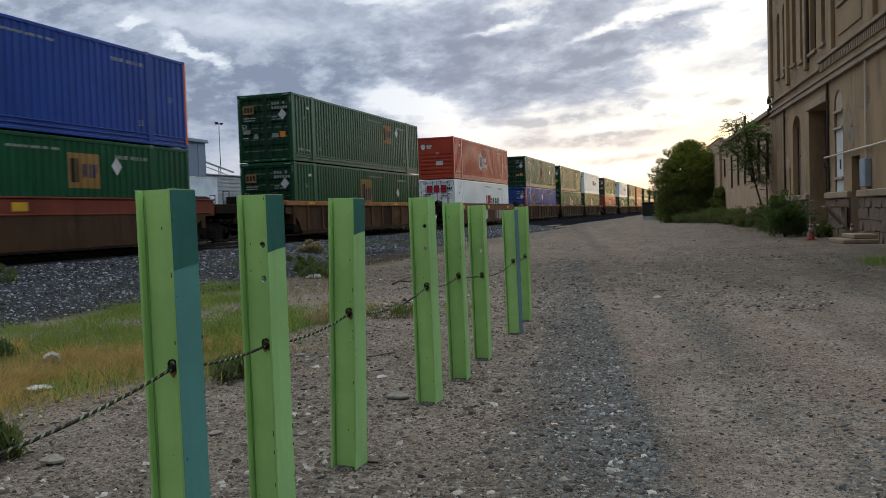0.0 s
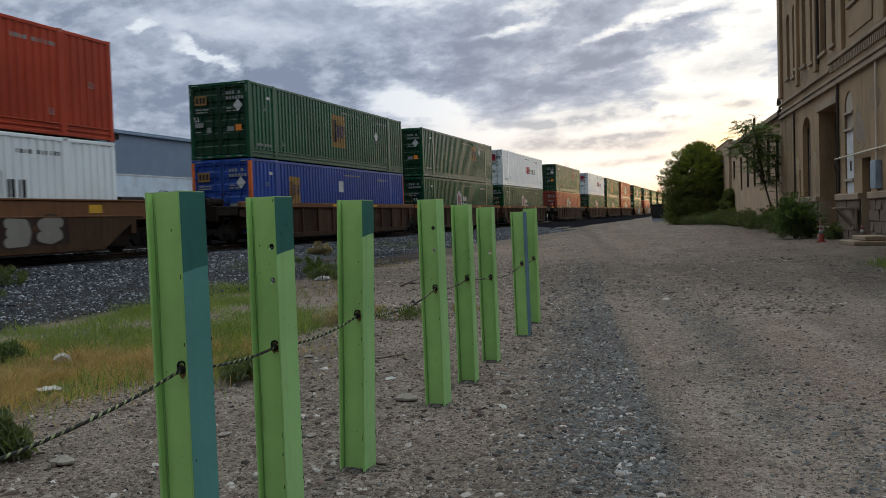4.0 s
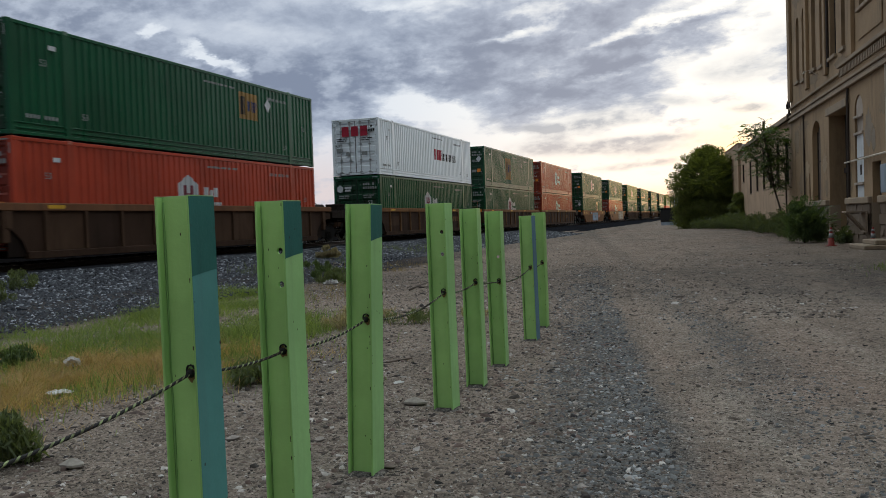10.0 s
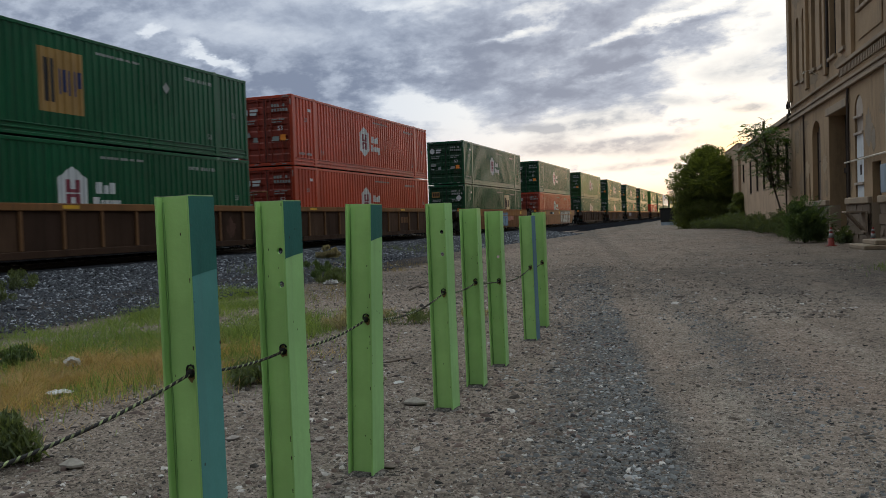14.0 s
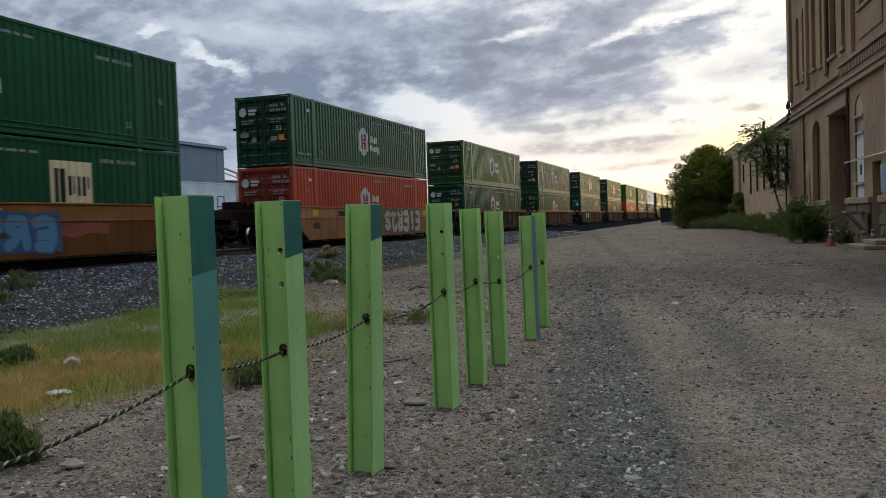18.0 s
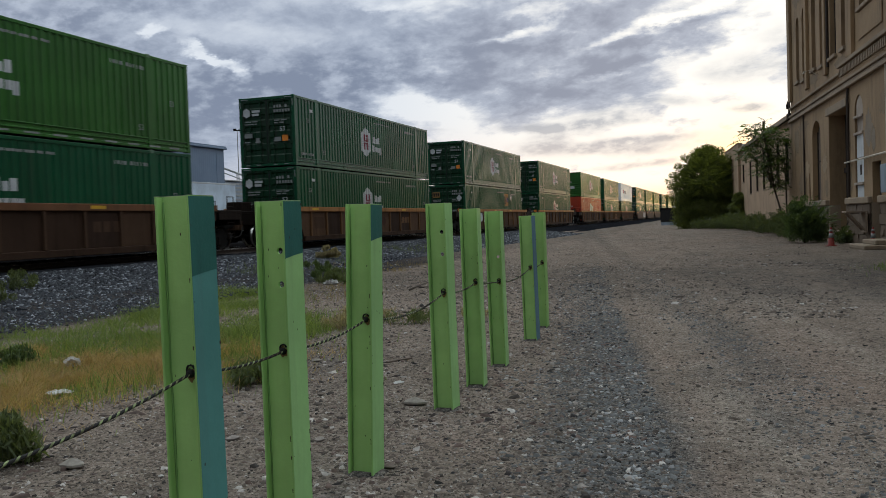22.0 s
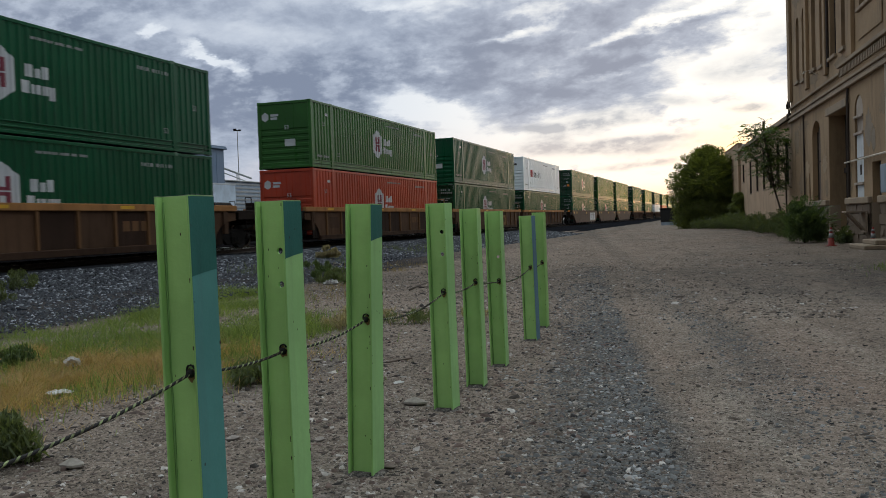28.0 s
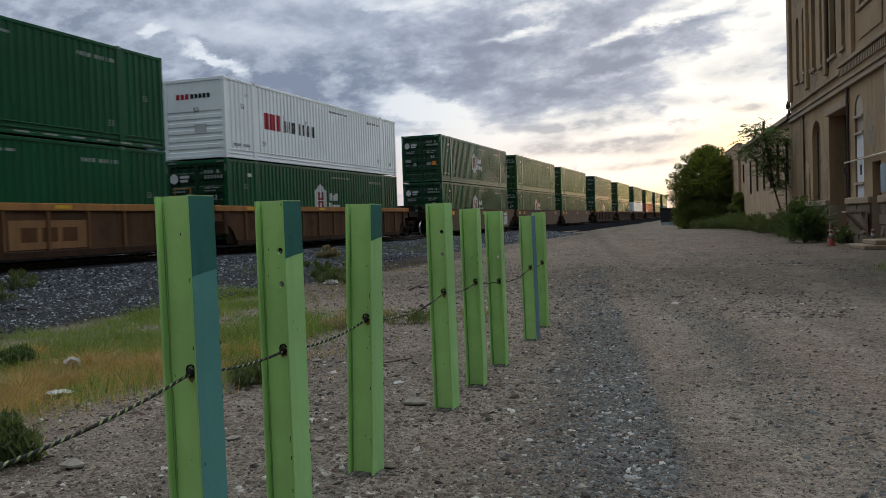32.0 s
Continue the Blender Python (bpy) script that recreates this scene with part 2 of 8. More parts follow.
# doors face away from the sunset: their shade is put into darker, sootier paint
SHADED_DOORS = {GREEN.name: container_paint("shaded_dark_green_door_paint", (0.003, 0.036, 0.013), 0.75), GREEN2.name: container_paint("shaded_mid_green_door_paint", (0.014, 0.050, 0.012), 0.75),
         RED.name: container_paint("shaded_orange_red_door_paint", (0.22, 0.034, 0.020), 0.6), WHITE.name: WHITE, BLUE.name: BLUE}
ORANGE = painted("orange_trim_paint", (0.62, 0.14, 0.03), amount=0.2)
DARKGAP = plain("dark_rubber_gasket", (0.012, 0.012, 0.013), 0.7)
STEEL = plain("galvanised_lock_rod", (0.33, 0.35, 0.35), 0.4, 0.6, 30)
DECAL_WHITE = painted("white_decal_film", (0.50, 0.52, 0.54), amount=0.25, rough=0.5)
# greyed white: the weak light on the box ends is in this colour
DECAL_DIM = painted("grimy_dimmed_white_lettering", (0.23, 0.245, 0.245), amount=0.4, rough=0.6)
DECAL_CREAM = painted("faded_cream_decal_film", (0.60, 0.52, 0.34), amount=0.3)
DECAL_ORANGE = painted("orange_decal_film", (0.75, 0.24, 0.04), amount=0.2)
DECAL_YELLOW = painted("ochre_yellow_decal_film", (0.26, 0.155, 0.050), amount=0.4)
DECAL_RED = painted("crimson_decal_film", (0.34, 0.022, 0.045), amount=0.15)
DECAL_BLACK = plain("black_decal_film", (0.012, 0.012, 0.014), 0.5)
DECAL_SLATE = painted("worn_grey_lettering", (0.16, 0.17, 0.18), amount=0.3)
DECAL_BLUE = painted("blue_decal_film", (0.022, 0.035, 0.11), amount=0.2)
WELL_BROWN = painted("oxide_brown_car_paint", (0.150, 0.072, 0.038), (0.05, 0.035, 0.028), 0.6, 0.6, 0.8, gloss=0.06)
WELL_TAN = painted("faded_rust_car_paint", (0.310, 0.150, 0.058), (0.055, 0.04, 0.03), 0.6, 0.62, 0.8, gloss=0.06)
WELL_OCHRE = painted("dusty_rust_orange_car_paint", (0.175, 0.086, 0.037), (0.055, 0.04, 0.03), 0.6, 0.62, 0.8, gloss=0.06)
WELL_YELLOW = painted("dirty_yellow_car_paint", (0.205, 0.088, 0.028), (0.07, 0.045, 0.03), 0.55, 0.55, 0.8, gloss=0.06)
WELL_PEACH = painted("sun_faded_tan_car_paint", (0.300, 0.150, 0.075), (0.07, 0.045, 0.03), 0.5, 0.6, 0.8, gloss=0.06)
WELL_RED = painted("dull_red_car_paint", (0.17, 0.045, 0.032), (0.05, 0.035, 0.03), 0.5, 0.55, 0.8, gloss=0.06)
# webs: dirt and the shade under the top chord share one dark colour
WELL_WEB = painted("sooty_shaded_web_paint", (0.042, 0.024, 0.016), (0.010, 0.007, 0.006), 0.6, 0.7, 0.8, gloss=0.06)
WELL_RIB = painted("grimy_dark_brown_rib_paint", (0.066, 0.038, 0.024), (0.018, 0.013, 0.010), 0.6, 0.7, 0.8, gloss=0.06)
WELL_DULL = painted("dull_rust_rib_paint", (0.135, 0.070, 0.034), (0.035, 0.024, 0.018), 0.65, 0.65, 0.8, gloss=0.06)
# lower plate: grime and the weaker light on its slant, both in the colour
WELL_LOW = painted("grimy_shaded_ochre_car_paint", (0.110, 0.044, 0.014), (0.035, 0.024, 0.018), 0.7, 0.62, 0.8, gloss=0.06)
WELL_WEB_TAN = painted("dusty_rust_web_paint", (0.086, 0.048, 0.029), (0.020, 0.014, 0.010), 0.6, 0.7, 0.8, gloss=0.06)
WELL_TAUPE = painted("dusty_taupe_car_paint", (0.115, 0.078, 0.060), (0.05, 0.05, 0.04), 0.5, 0.65, 0.8, gloss=0.06)
WELL_DUSTY = painted("dusty_tan_lower_paint", (0.235, 0.115, 0.055), (0.05, 0.034, 0.024), 0.6, 0.65, 0.8, gloss=0.06)
SAFETY = painted("yellow_safety_stripe", (0.60, 0.34, 0.03), amount=0.35)
END_DARK = painted("near_black_end_paint", (0.014, 0.009, 0.007), (0.008, 0.007, 0.006), 0.5, 0.7, 1.5, gloss=0.08)
IRON = plain("greasy_black_iron", (0.010, 0.009, 0.008), 0.75, 0.0, 14, 0.004, 0.12)
TREAD = plain("bright_worn_steel", (0.66, 0.65, 0.63), 0.30, 1.0, 40, 0.0005)
RUST = plain("rusty_rail_steel", (0.040, 0.028, 0.022), 0.75, 0.2, 16, 0.003)
DECAL_PLUM = painted("faded_crimson_decal_film", (0.20, 0.045, 0.065), amount=0.25)
TRAILER_WHITE = painted("bluish_white_trailer_paint", (0.58, 0.67, 0.77), amount=0.12)
TAG_GREY = painted("silver_spray_paint", (0.21, 0.20, 0.18), amount=0.3)
TAG_SILVER = painted("worn_silver_spray_paint", (0.34, 0.33, 0.30), amount=0.4)
TAG_UMBER = painted("brown_spray_paint", (0.125, 0.062, 0.036), amount=0.4)
TAG_BLUE = painted("blue_spray_paint", (0.028, 0.085, 0.19), amount=0.35)
TAG_SKY = painted("pale_blue_spray_paint", (0.075, 0.20, 0.34), amount=0.35)
TAG_ROSE = painted("rust_red_spray_paint", (0.20, 0.050, 0.040), amount=0.4)
TAG_PALE = painted("pale_spray_paint", (0.50, 0.52, 0.56), amount=0.35)
TAG_DARK = painted("dark_spray_paint", (0.028, 0.016, 0.014), amount=0.3)

# ---- meshes ----


class Shape:
    """Collects corners and faces for one mesh."""

    def __init__(self):
        self.v, self.f = [], []

    def box(self, x0, x1, y0, y1, z0, z1, skip=""):
        n = len(self.v)
        self.v += [(x, y, z) for z in (z0, z1) for y in (y0, y1) for x in (x0, x1)]
        for key, q in (("b", (0, 2, 3, 1)), ("t", (4, 5, 7, 6)), ("s", (0, 1, 5, 4)), ("n", (2, 6, 7, 3)), ("w", (0, 4, 6, 2)), ("e", (1, 3, 7, 5))):
            if key not in skip:
                self.f.append(tuple(n + i for i in q))
        return self

    def soft_box(self, x0, x1, y0, y1, z0, z1, r=0.01):
        """A box with all its edges cut at 45 degrees."""
        n = len(self.v)
        xs, ys, zs = (x0, x1), (y0, y1), (z0, z1)
        idx = {}
        for a in (0, 1):
            for b in (0, 1):
                for c in (0, 1):
                    for ax in range(3):
                        d = [r if ax != i else 0 for i in range(3)]
                        self.v.append((xs[a] + (d[0] if a == 0 else -d[0]), ys[b] + (d[1] if b == 0 else -d[1]), zs[c] + (d[2] if c == 0 else -d[2])))
                        idx[a, b, c, ax] = n
                        n += 1
        fs = []
        for ax in range(3):
            o = [i for i in range(3) if i != ax]
            for s in (0, 1):
                q = []
                for u, w in ((0, 0), (1, 0), (1, 1), (0, 1)):
                    key = [0, 0, 0]
                    key[ax], key[o[0]], key[o[1]] = s, u, w
                    q.append(idx[(*key, ax)])
                if (s == 1) == (ax == 1):
                    q.reverse()
                fs.append(q)
            for u in (0, 1):
                for w in (0, 1):
                    a0, a1 = [0, 0, 0], [0, 0, 0]
                    a0[o[0]], a0[o[1]], a1[o[0]], a1[o[1]] = u, w, u, w
                    a1[ax] = 1
                    fs.append([idx[(*a0, o[0])], idx[(*a1, o[0])], idx[(*a1, o[1])], idx[(*a0, o[1])]])
        for a in (0, 1):
            for b in (0, 1):
                for c in (0, 1):
                    fs.append([idx[a, b, c, i] for i in range(3)])
        self.f += [tuple(q) for q in fs]
        return self

    def prism(self, pts, axis, a, b):
        """A polygon pushed along an axis from a to b. pts are the other two coordinates, in order."""
        n, m = len(self.v), len(pts)
        for d in (a, b):
            for u, w in pts:
                self.v.append({"x": (d, u, w), "y": (u, d, w), "z": (u, w, d)}[axis])
        self.f.append(tuple(range(n, n + m)))
        self.f.append(tuple(range(n + 2 * m - 1, n + m - 1, -1)))
        for i in range(m):
            j = (i + 1) % m
            self.f.append((n + i, n + m + i, n + m + j, n + j))
        return self

    def rod(self, a, b, r, r2=None, sides=8, caps=True):
        """A round bar from a to b."""
        a, b = Vector(a), Vector(b)
        r2 = r if r2 is None else r2
        w = (b - a).normalized()
        u = w.orthogonal().normalized()
        t = w.cross(u)
        n = len(self.v)
        for p, q in ((a, r), (b, r2)):
            for i in range(sides):
                g = 2 * math.pi * i / sides
                self.v.append(tuple(p + (u * math.cos(g) + t * math.sin(g)) * q))
        for i in range(sides):
            j = (i + 1) % sides
            self.f.append((n + i, n + j, n + sides + j, n + sides + i))
        if caps:
            self.f.append(tuple(range(n + sides - 1, n - 1, -1)))
            self.f.append(tuple(range(n + sides, n + 2 * sides)))
        return self

    def tube(self, pts, rads, sides=6):
        """A bent tapered tube along points."""
        n0 = len(self.v)
        pts = [Vector(p) for p in pts]
        for i, p in enumerate(pts):
            w = (pts[min(i + 1, len(pts) - 1)] - pts[max(i - 1, 0)]).normalized()
            u = (Vector((1, 0, 0)) if abs(w.x) < 0.8 else Vector((0, 1, 0))).cross(w).normalized()
            t = w.cross(u)
            for j in range(sides):
                g = 2 * math.pi * j / sides
                self.v.append(tuple(p + (u * math.cos(g) + t * math.sin(g)) * rads[i]))
        for i in range(len(pts) - 1):
            for j in range(sides):
                q = (j + 1) % sides
                a = n0 + i * sides
                self.f.append((a + j, a + q, a + sides + q, a + sides + j))
        self.f.append(tuple(range(n0 + sides - 1, n0 - 1, -1)))
        a = n0 + (len(pts) - 1) * sides
        self.f.append(tuple(range(a, a + sides)))
        return self

    def lathe(self, rings, sides=16):
        """Rings (radius, z) turned round the z axis."""
        n = len(self.v)
        for r, z in rings:
            for i in range(sides):
                g = 2 * math.pi * i / sides
                self.v.append((r * math.cos(g), r * math.sin(g), z))
        for k in range(len(rings) - 1):
            for i in range(sides):
                j = (i + 1) % sides
                self.f.append((n + k * sides + i, n + k * sides + j, n + (k + 1) * sides + j, n + (k + 1) * sides + i))
        self.f.append(tuple(range(n + sides - 1, n - 1, -1)))
        e = n + (len(rings) - 1) * sides
        self.f.append(tuple(range(e, e + sides)))
        return self

    def mesh(self, name, mat, smooth=False, bevel=0.0, weld=False):
        me = bpy.data.meshes.new(name)
        me.from_pydata(self.v, [], self.f)
        bm = bmesh.new()
        bm.from_mesh(me)
        if weld:
            bmesh.ops.remove_doubles(bm, verts=bm.verts, dist=0.0005)
        bmesh.ops.recalc_face_normals(bm, faces=bm.faces)
        if bevel:
            es = [e for e in bm.edges if len(e.link_faces) == 2 and e.calc_face_angle(0) > 0.5]
            bmesh.ops.bevel(bm, geom=es, offset=bevel, segments=1, affect="EDGES", clamp_overlap=True)
        bm.to_mesh(me)
        bm.free()
        me.materials.append(mat)
        if smooth:
            me.shade_smooth()
        return me


def part(name, shape, mat, parent=None, label="", smooth=False, bevel=0.0, at=None):
    """One mesh object under a thing or under a part; shape may be a Shape or a mesh that is shared."""
    me = shape.mesh(name, mat, smooth, bevel) if isinstance(shape, Shape) else shape
    ob = new(name, me)
    ob.parent = parent
    if at is not None:
        ob.matrix_basis = at
    if label:
        ob["label"] = label
    return ob


def thing(name, m=None, label="", category="", group="", kind=""):
    ob = new(name)
    ob.empty_display_size = 0.2
    if m is not None:
        ob.matrix_basis = m
    return tagged(ob, label, category, group, kind)


def raw_mesh(name, v, f, mat):
    """A mesh from arrays of corners and of faces that have one and the same number of corners."""
    me = bpy.data.meshes.new(name)
    v, f = np.asarray(v, np.float32), np.asarray(f, np.int32)
    me.vertices.add(len(v))
    me.vertices.foreach_set("co", v.ravel())
    k = f.shape[1]
    me.loops.add(f.size)
    me.loops.foreach_set("vertex_index", f.ravel())
    me.polygons.add(len(f))
    me.polygons.foreach_set("loop_start", np.arange(0, f.size, k, dtype=np.int32))
    me.polygons.foreach_set("loop_total", np.full(len(f), k, np.int32))
    me.update(calc_edges=True)
    me.validate()
    me.materials.append(mat)
    return me


TEXTS = {}


def writing(text, size, mat):
    """Flat letters in the built-in font, as a mesh in the xz plane that faces -y, centred."""
    key = text, size, mat.name
    if key not in TEXTS:
        cu = bpy.data.curves.new("letters", "FONT")
        cu.body, cu.size, cu.align_x, cu.align_y, cu.extrude = text, size, "CENTER", "CENTER", 0.002
        ob = bpy.data.objects.new("letters", cu)
        scene.collection.objects.link(ob)
        me = bpy.data.meshes.new_from_object(ob.evaluated_get(bpy.context.evaluated_depsgraph_get()))
        bpy.data.objects.remove(ob)
        me.transform(Matrix.Rotation(radians(90), 4, "X"))
        me.materials.clear()
        me.materials.append(mat)
        TEXTS[key] = me
    return TEXTS[key]

# ---- ground, road, track bed ----
RAIL_TOP = 0.70
TRACK_X = -18.10
rng = np.random.default_rng(7)


def smooth(a, b, x):
    t = np.clip((x - a) / (b - a), 0, 1)
    return t * t * (3 - 2 * t)


def wobble(x, y, s, seed):
    """Smooth uneven ground, from a few crossed waves."""
    g = np.random.default_rng(seed)
    out = np.zeros(np.broadcast(x, y).shape)
    for i in range(7):
        a, ph, w = g.uniform(0, 2 * math.pi), g.uniform(0, 6.3), g.uniform(0.6, 1.7) / s
        out = out + np.sin((x * math.cos(a) + y * math.sin(a)) * w + ph)
    return out / 7


def ground_z(x, y):
    """Height of the ground: the bank towards the track, wheel ruts of the road, small swells."""
    x, y = np.asarray(x, float), np.asarray(y, float)
    z = 0.36 * smooth(-10.5, -15.5, x) + 0.035 * wobble(x, y, 1.6, 3) * smooth(90, 30, np.hypot(x, y)) + 0.012 * wobble(x, y, 0.35, 5) * smooth(40, 15, np.hypot(x, y))
    edge = -1.05 - 0.1 * (y - 7)
    z = z - 0.03 * np.exp(-((x - edge - 1.2) / 0.6) ** 2) * smooth(45, 20, y)
    return z


def dirt(k, p):
    sep = k.add("ShaderNodeSeparateXYZ")
    k.link(p, sep.inputs[0])
    x, y, z = sep.outputs
    big = k.noise(p, 0.16, 5, 0.6, 0.4)
    mid = k.noise(p, 1.1, 6, 0.65, 0.2)
    fine = k.noise(p, 14, 6, 0.7)
    grit = k.noise(p, 90, 4, 0.7)
    # fine taupe dust, redder in broad patches
    c = k.mix(k.step(mid, 0.35, 0.7), (0.208, 0.168, 0.138, 1), (0.275, 0.226, 0.188, 1))
    c = k.mix(k.math("MULTIPLY", k.step(big, 0.44, 0.66), 0.60), c, (0.250, 0.176, 0.138, 1))
    # wheel tracks along the road: packed pale lines and darker ones
    ruts = k.noise(k.vec("MULTIPLY", p, (1.0, 0.10, 1.0)), 1.5, 6, 0.65, 0.3)
    c = k.mix(k.step(ruts, 0.44, 0.66, 0.0, 0.45), c, (0.105, 0.090, 0.074, 1))
    sway = k.math("ADD", k.math("MULTIPLY", k.math("SUBTRACT", k.noise(p, 0.5, 4), 0.5), 0.9), k.math("MULTIPLY", k.math("SUBTRACT", k.noise(p, 7.0, 5, 0.7), 0.5), 0.35))

    def lane(at, slope, left, right):
        """A strip along the road with its own softness on either side."""
        d = k.math("ADD", k.math("SUBTRACT", x, k.math("ADD", k.math("MULTIPLY", y, slope), at)), sway)
        return k.math("MULTIPLY", k.step(d, left[0], left[1], 0.0, 1.0), k.step(d, right[0], right[1], 0.0, 1.0))
    pale = k.math("MULTIPLY", lane(2.35, -0.135, (-0.30, -0.05), (0.30, 0.05)), 0.55)
    pale = k.math("MAXIMUM", pale, k.math("MULTIPLY", lane(0.95, -0.150, (-0.28, -0.05), (0.42, 0.10)), 0.6))
    c = k.mix(k.math("MULTIPLY", pale, k.step(mid, 0.35, 0.60, 0.2, 0.75)), c, (0.300, 0.260, 0.216, 1))
    # crushed grey stone: the band beside the posts with its sharp outer edge, a second streak, a wide far field
    near_band = k.math("MULTIPLY", lane(0.16, -0.165, (-0.75, -0.10), (0.62, 0.24)), k.step(y, 17.0, 8.0, 0.25, 1.0))
    second = k.math("MULTIPLY", lane(1.72, -0.178, (-0.55, -0.10), (0.55, 0.15)), k.step(y, 6.0, 9.0, 0.0, 0.50))
    field = k.math("MULTIPLY", k.math("MULTIPLY", k.step(y, 12.0, 17.0), k.step(y, 34.0, 20.0)), k.step(k.noise(k.vec("MULTIPLY", p, (1, 0.35, 1)), 0.5, 5, 0.6), 0.36, 0.60, 0.25, 0.9))
    loose = k.math("MULTIPLY", k.step(k.noise(k.vec("MULTIPLY", p, (1, 0.4, 1)), 0.55, 5, 0.6), 0.50, 0.66), 0.55)
    grey = k.math("MAXIMUM", k.math("MAXIMUM", near_band, second), k.math("MAXIMUM", field, loose))
    grey = k.math("MULTIPLY", grey, k.step(k.noise(p, 2.6, 6, 0.75, 0.3), 0.36, 0.58, 0.30, 1.0))
    c = k.mix(k.math("MULTIPLY", grey, 0.66), c, k.mix(k.step(fine, 0.35, 0.65), (0.150, 0.147, 0.140, 1), (0.285, 0.278, 0.264, 1)))
    # paler tan overlay beyond the posts, weaker to the right and far off
    c = k.mix(k.math("MULTIPLY", k.math("MULTIPLY", k.step(y, 6.0, 15.0), k.step(y, 34.0, 70.0, 1.0, 0.25)), k.math("MULTIPLY", k.step(x, 2.5, -3.0, 0.30, 1.0), k.step(mid, 0.30, 0.65, 0.45, 0.82))), c, (0.335, 0.264, 0.214, 1))
    # browner earth towards the buildings, their shade painted into it, in patches
    c = k.mix(k.math("MULTIPLY", k.step(x, 0.5, 5.0), k.step(big, 0.30, 0.62, 0.15, 0.60)), c, (0.150, 0.112, 0.084, 1))
    # lumps and dark litter of earth
    lumps = k.noise(k.vec("MULTIPLY", p, (0.8, 1.0, 1.0)), 6.5, 7, 0.74, 0.4)
    c = k.mix(k.step(lumps, 0.57, 0.65, 0.0, 0.60), c, (0.048, 0.040, 0.034, 1))
    c = k.mix(k.step(lumps, 0.44, 0.36, 0.0, 0.30), c, (0.270, 0.232, 0.190, 1))
    # chips of stone, each of its own tone: most like the dust, some near black for stone shadows, a few pale
    h = k.math("ADD", k.math("MULTIPLY", fine, 0.7), k.math("MULTIPLY", grit, 0.25))
    for scale, much in ((34, 0.75), (78, 0.9)):
        v = k.add("ShaderNodeTexVoronoi")
        k.link(k.vec("ADD", p, (scale, 0, 0)), v.inputs["Vector"])
        v.inputs["Scale"].default_value = scale
        tone = k.add("ShaderNodeSeparateXYZ")
        k.link(v.outputs["Color"], tone.inputs[0])
        chip = k.step(v.outputs["Distance"], 0.50, 0.34)
        dark = k.step(tone.outputs[0], k.math("SUBTRACT", 0.80, k.math("MULTIPLY", grey, 0.10)), 0.92)
        c = k.mix(1.0, c, k.mix(tone.outputs[1], (0.80, 0.80, 0.80, 1), (1.30, 1.30, 1.30, 1)), "MULTIPLY")
        c = k.mix(k.math("MULTIPLY", k.math("MULTIPLY", dark, chip), much), c, (0.016, 0.014, 0.013, 1))
        c = k.mix(k.math("MULTIPLY", k.math("MULTIPLY", k.step(tone.outputs[0], 0.09, 0.03), chip), much * 0.8), c, (0.44, 0.41, 0.36, 1))
        # gaps between the grey chips darkened, as shade between stones
        c = k.mix(k.math("MULTIPLY", k.math("MULTIPLY", grey, 0.55), k.step(v.outputs["Distance"], 0.45, 0.66)), c, (0.030, 0.029, 0.029, 1))
        h = k.math("ADD", h, k.math("MULTIPLY", k.math("MULTIPLY", chip, k.math("MAXIMUM", dark, grey)), 12.0 / scale))
    c = k.mix(k.step(grit, 0.44, 0.34, 0.0, 0.50), c, (0.040, 0.034, 0.030, 1))
    toe = k.step(k.math("ADD", x, k.math("MULTIPLY", mid, 2.0)), -8.3, -9.4)
    c = k.mix(k.math("MULTIPLY", toe, k.step(y, 26.0, 44.0, 0.85, 0.12)), c, k.mix(k.step(grit, 0.4, 0.65), (0.012, 0.013, 0.016, 1), (0.050, 0.052, 0.058, 1)))
    # yard behind the track painted near black, for the dark under the cars
    c = k.mix(k.step(x, -22.0, -26.0), c, k.mix(k.step(big, 0.4, 0.6), (0.014, 0.014, 0.015, 1), (0.026, 0.025, 0.026, 1)))
    return c, h, 0.06


DIRT = material("gravelly_brown_dirt", dirt, 0.95, gloss=0.0, earthy=1.0)


def stone_mat(name, dark, light, rough=0.85, middle=None, split=(0.4, 0.8)):
    """Stones of three sorts: dark ones, middling ones, and a few pale ones."""
    middle = middle or tuple((a + b) / 2 for a, b in zip(dark, light))

    def build(k, p):
        n = k.noise(p, 30, 4, 0.6)
        c = k.ramp(island(k), [(0.0, dark), (split[0], middle), (split[1], middle), (1.0, light)])
        c = k.mix(k.step(n, 0.3, 0.75, 0.0, 0.35), c, c4(dark, 0.8))
        return c, n, 0.004
    return material(name, build, rough, gloss=0.25)


BALLAST = stone_mat("crushed_basalt", (0.006, 0.006, 0.008), (0.33, 0.345, 0.375), middle=(0.046, 0.050, 0.060), split=(0.40, 0.80))
# the near-black share of the pebbles stands in for stone shadows
PEBBLE = stone_mat("road_pebbles", (0.012, 0.011, 0.010), (0.52, 0.48, 0.44), middle=(0.130, 0.102, 0.082), split=(0.46, 0.82))
RUBBLE = stone_mat("mixed_rubble", (0.016, 0.014, 0.014), (0.50, 0.47, 0.43), middle=(0.140, 0.095, 0.078), split=(0.42, 0.78))
GREYSTONE = stone_mat("grey_chippings", (0.012, 0.012, 0.014), (0.34, 0.34, 0.34), middle=(0.130, 0.130, 0.128), split=(0.40, 0.84))


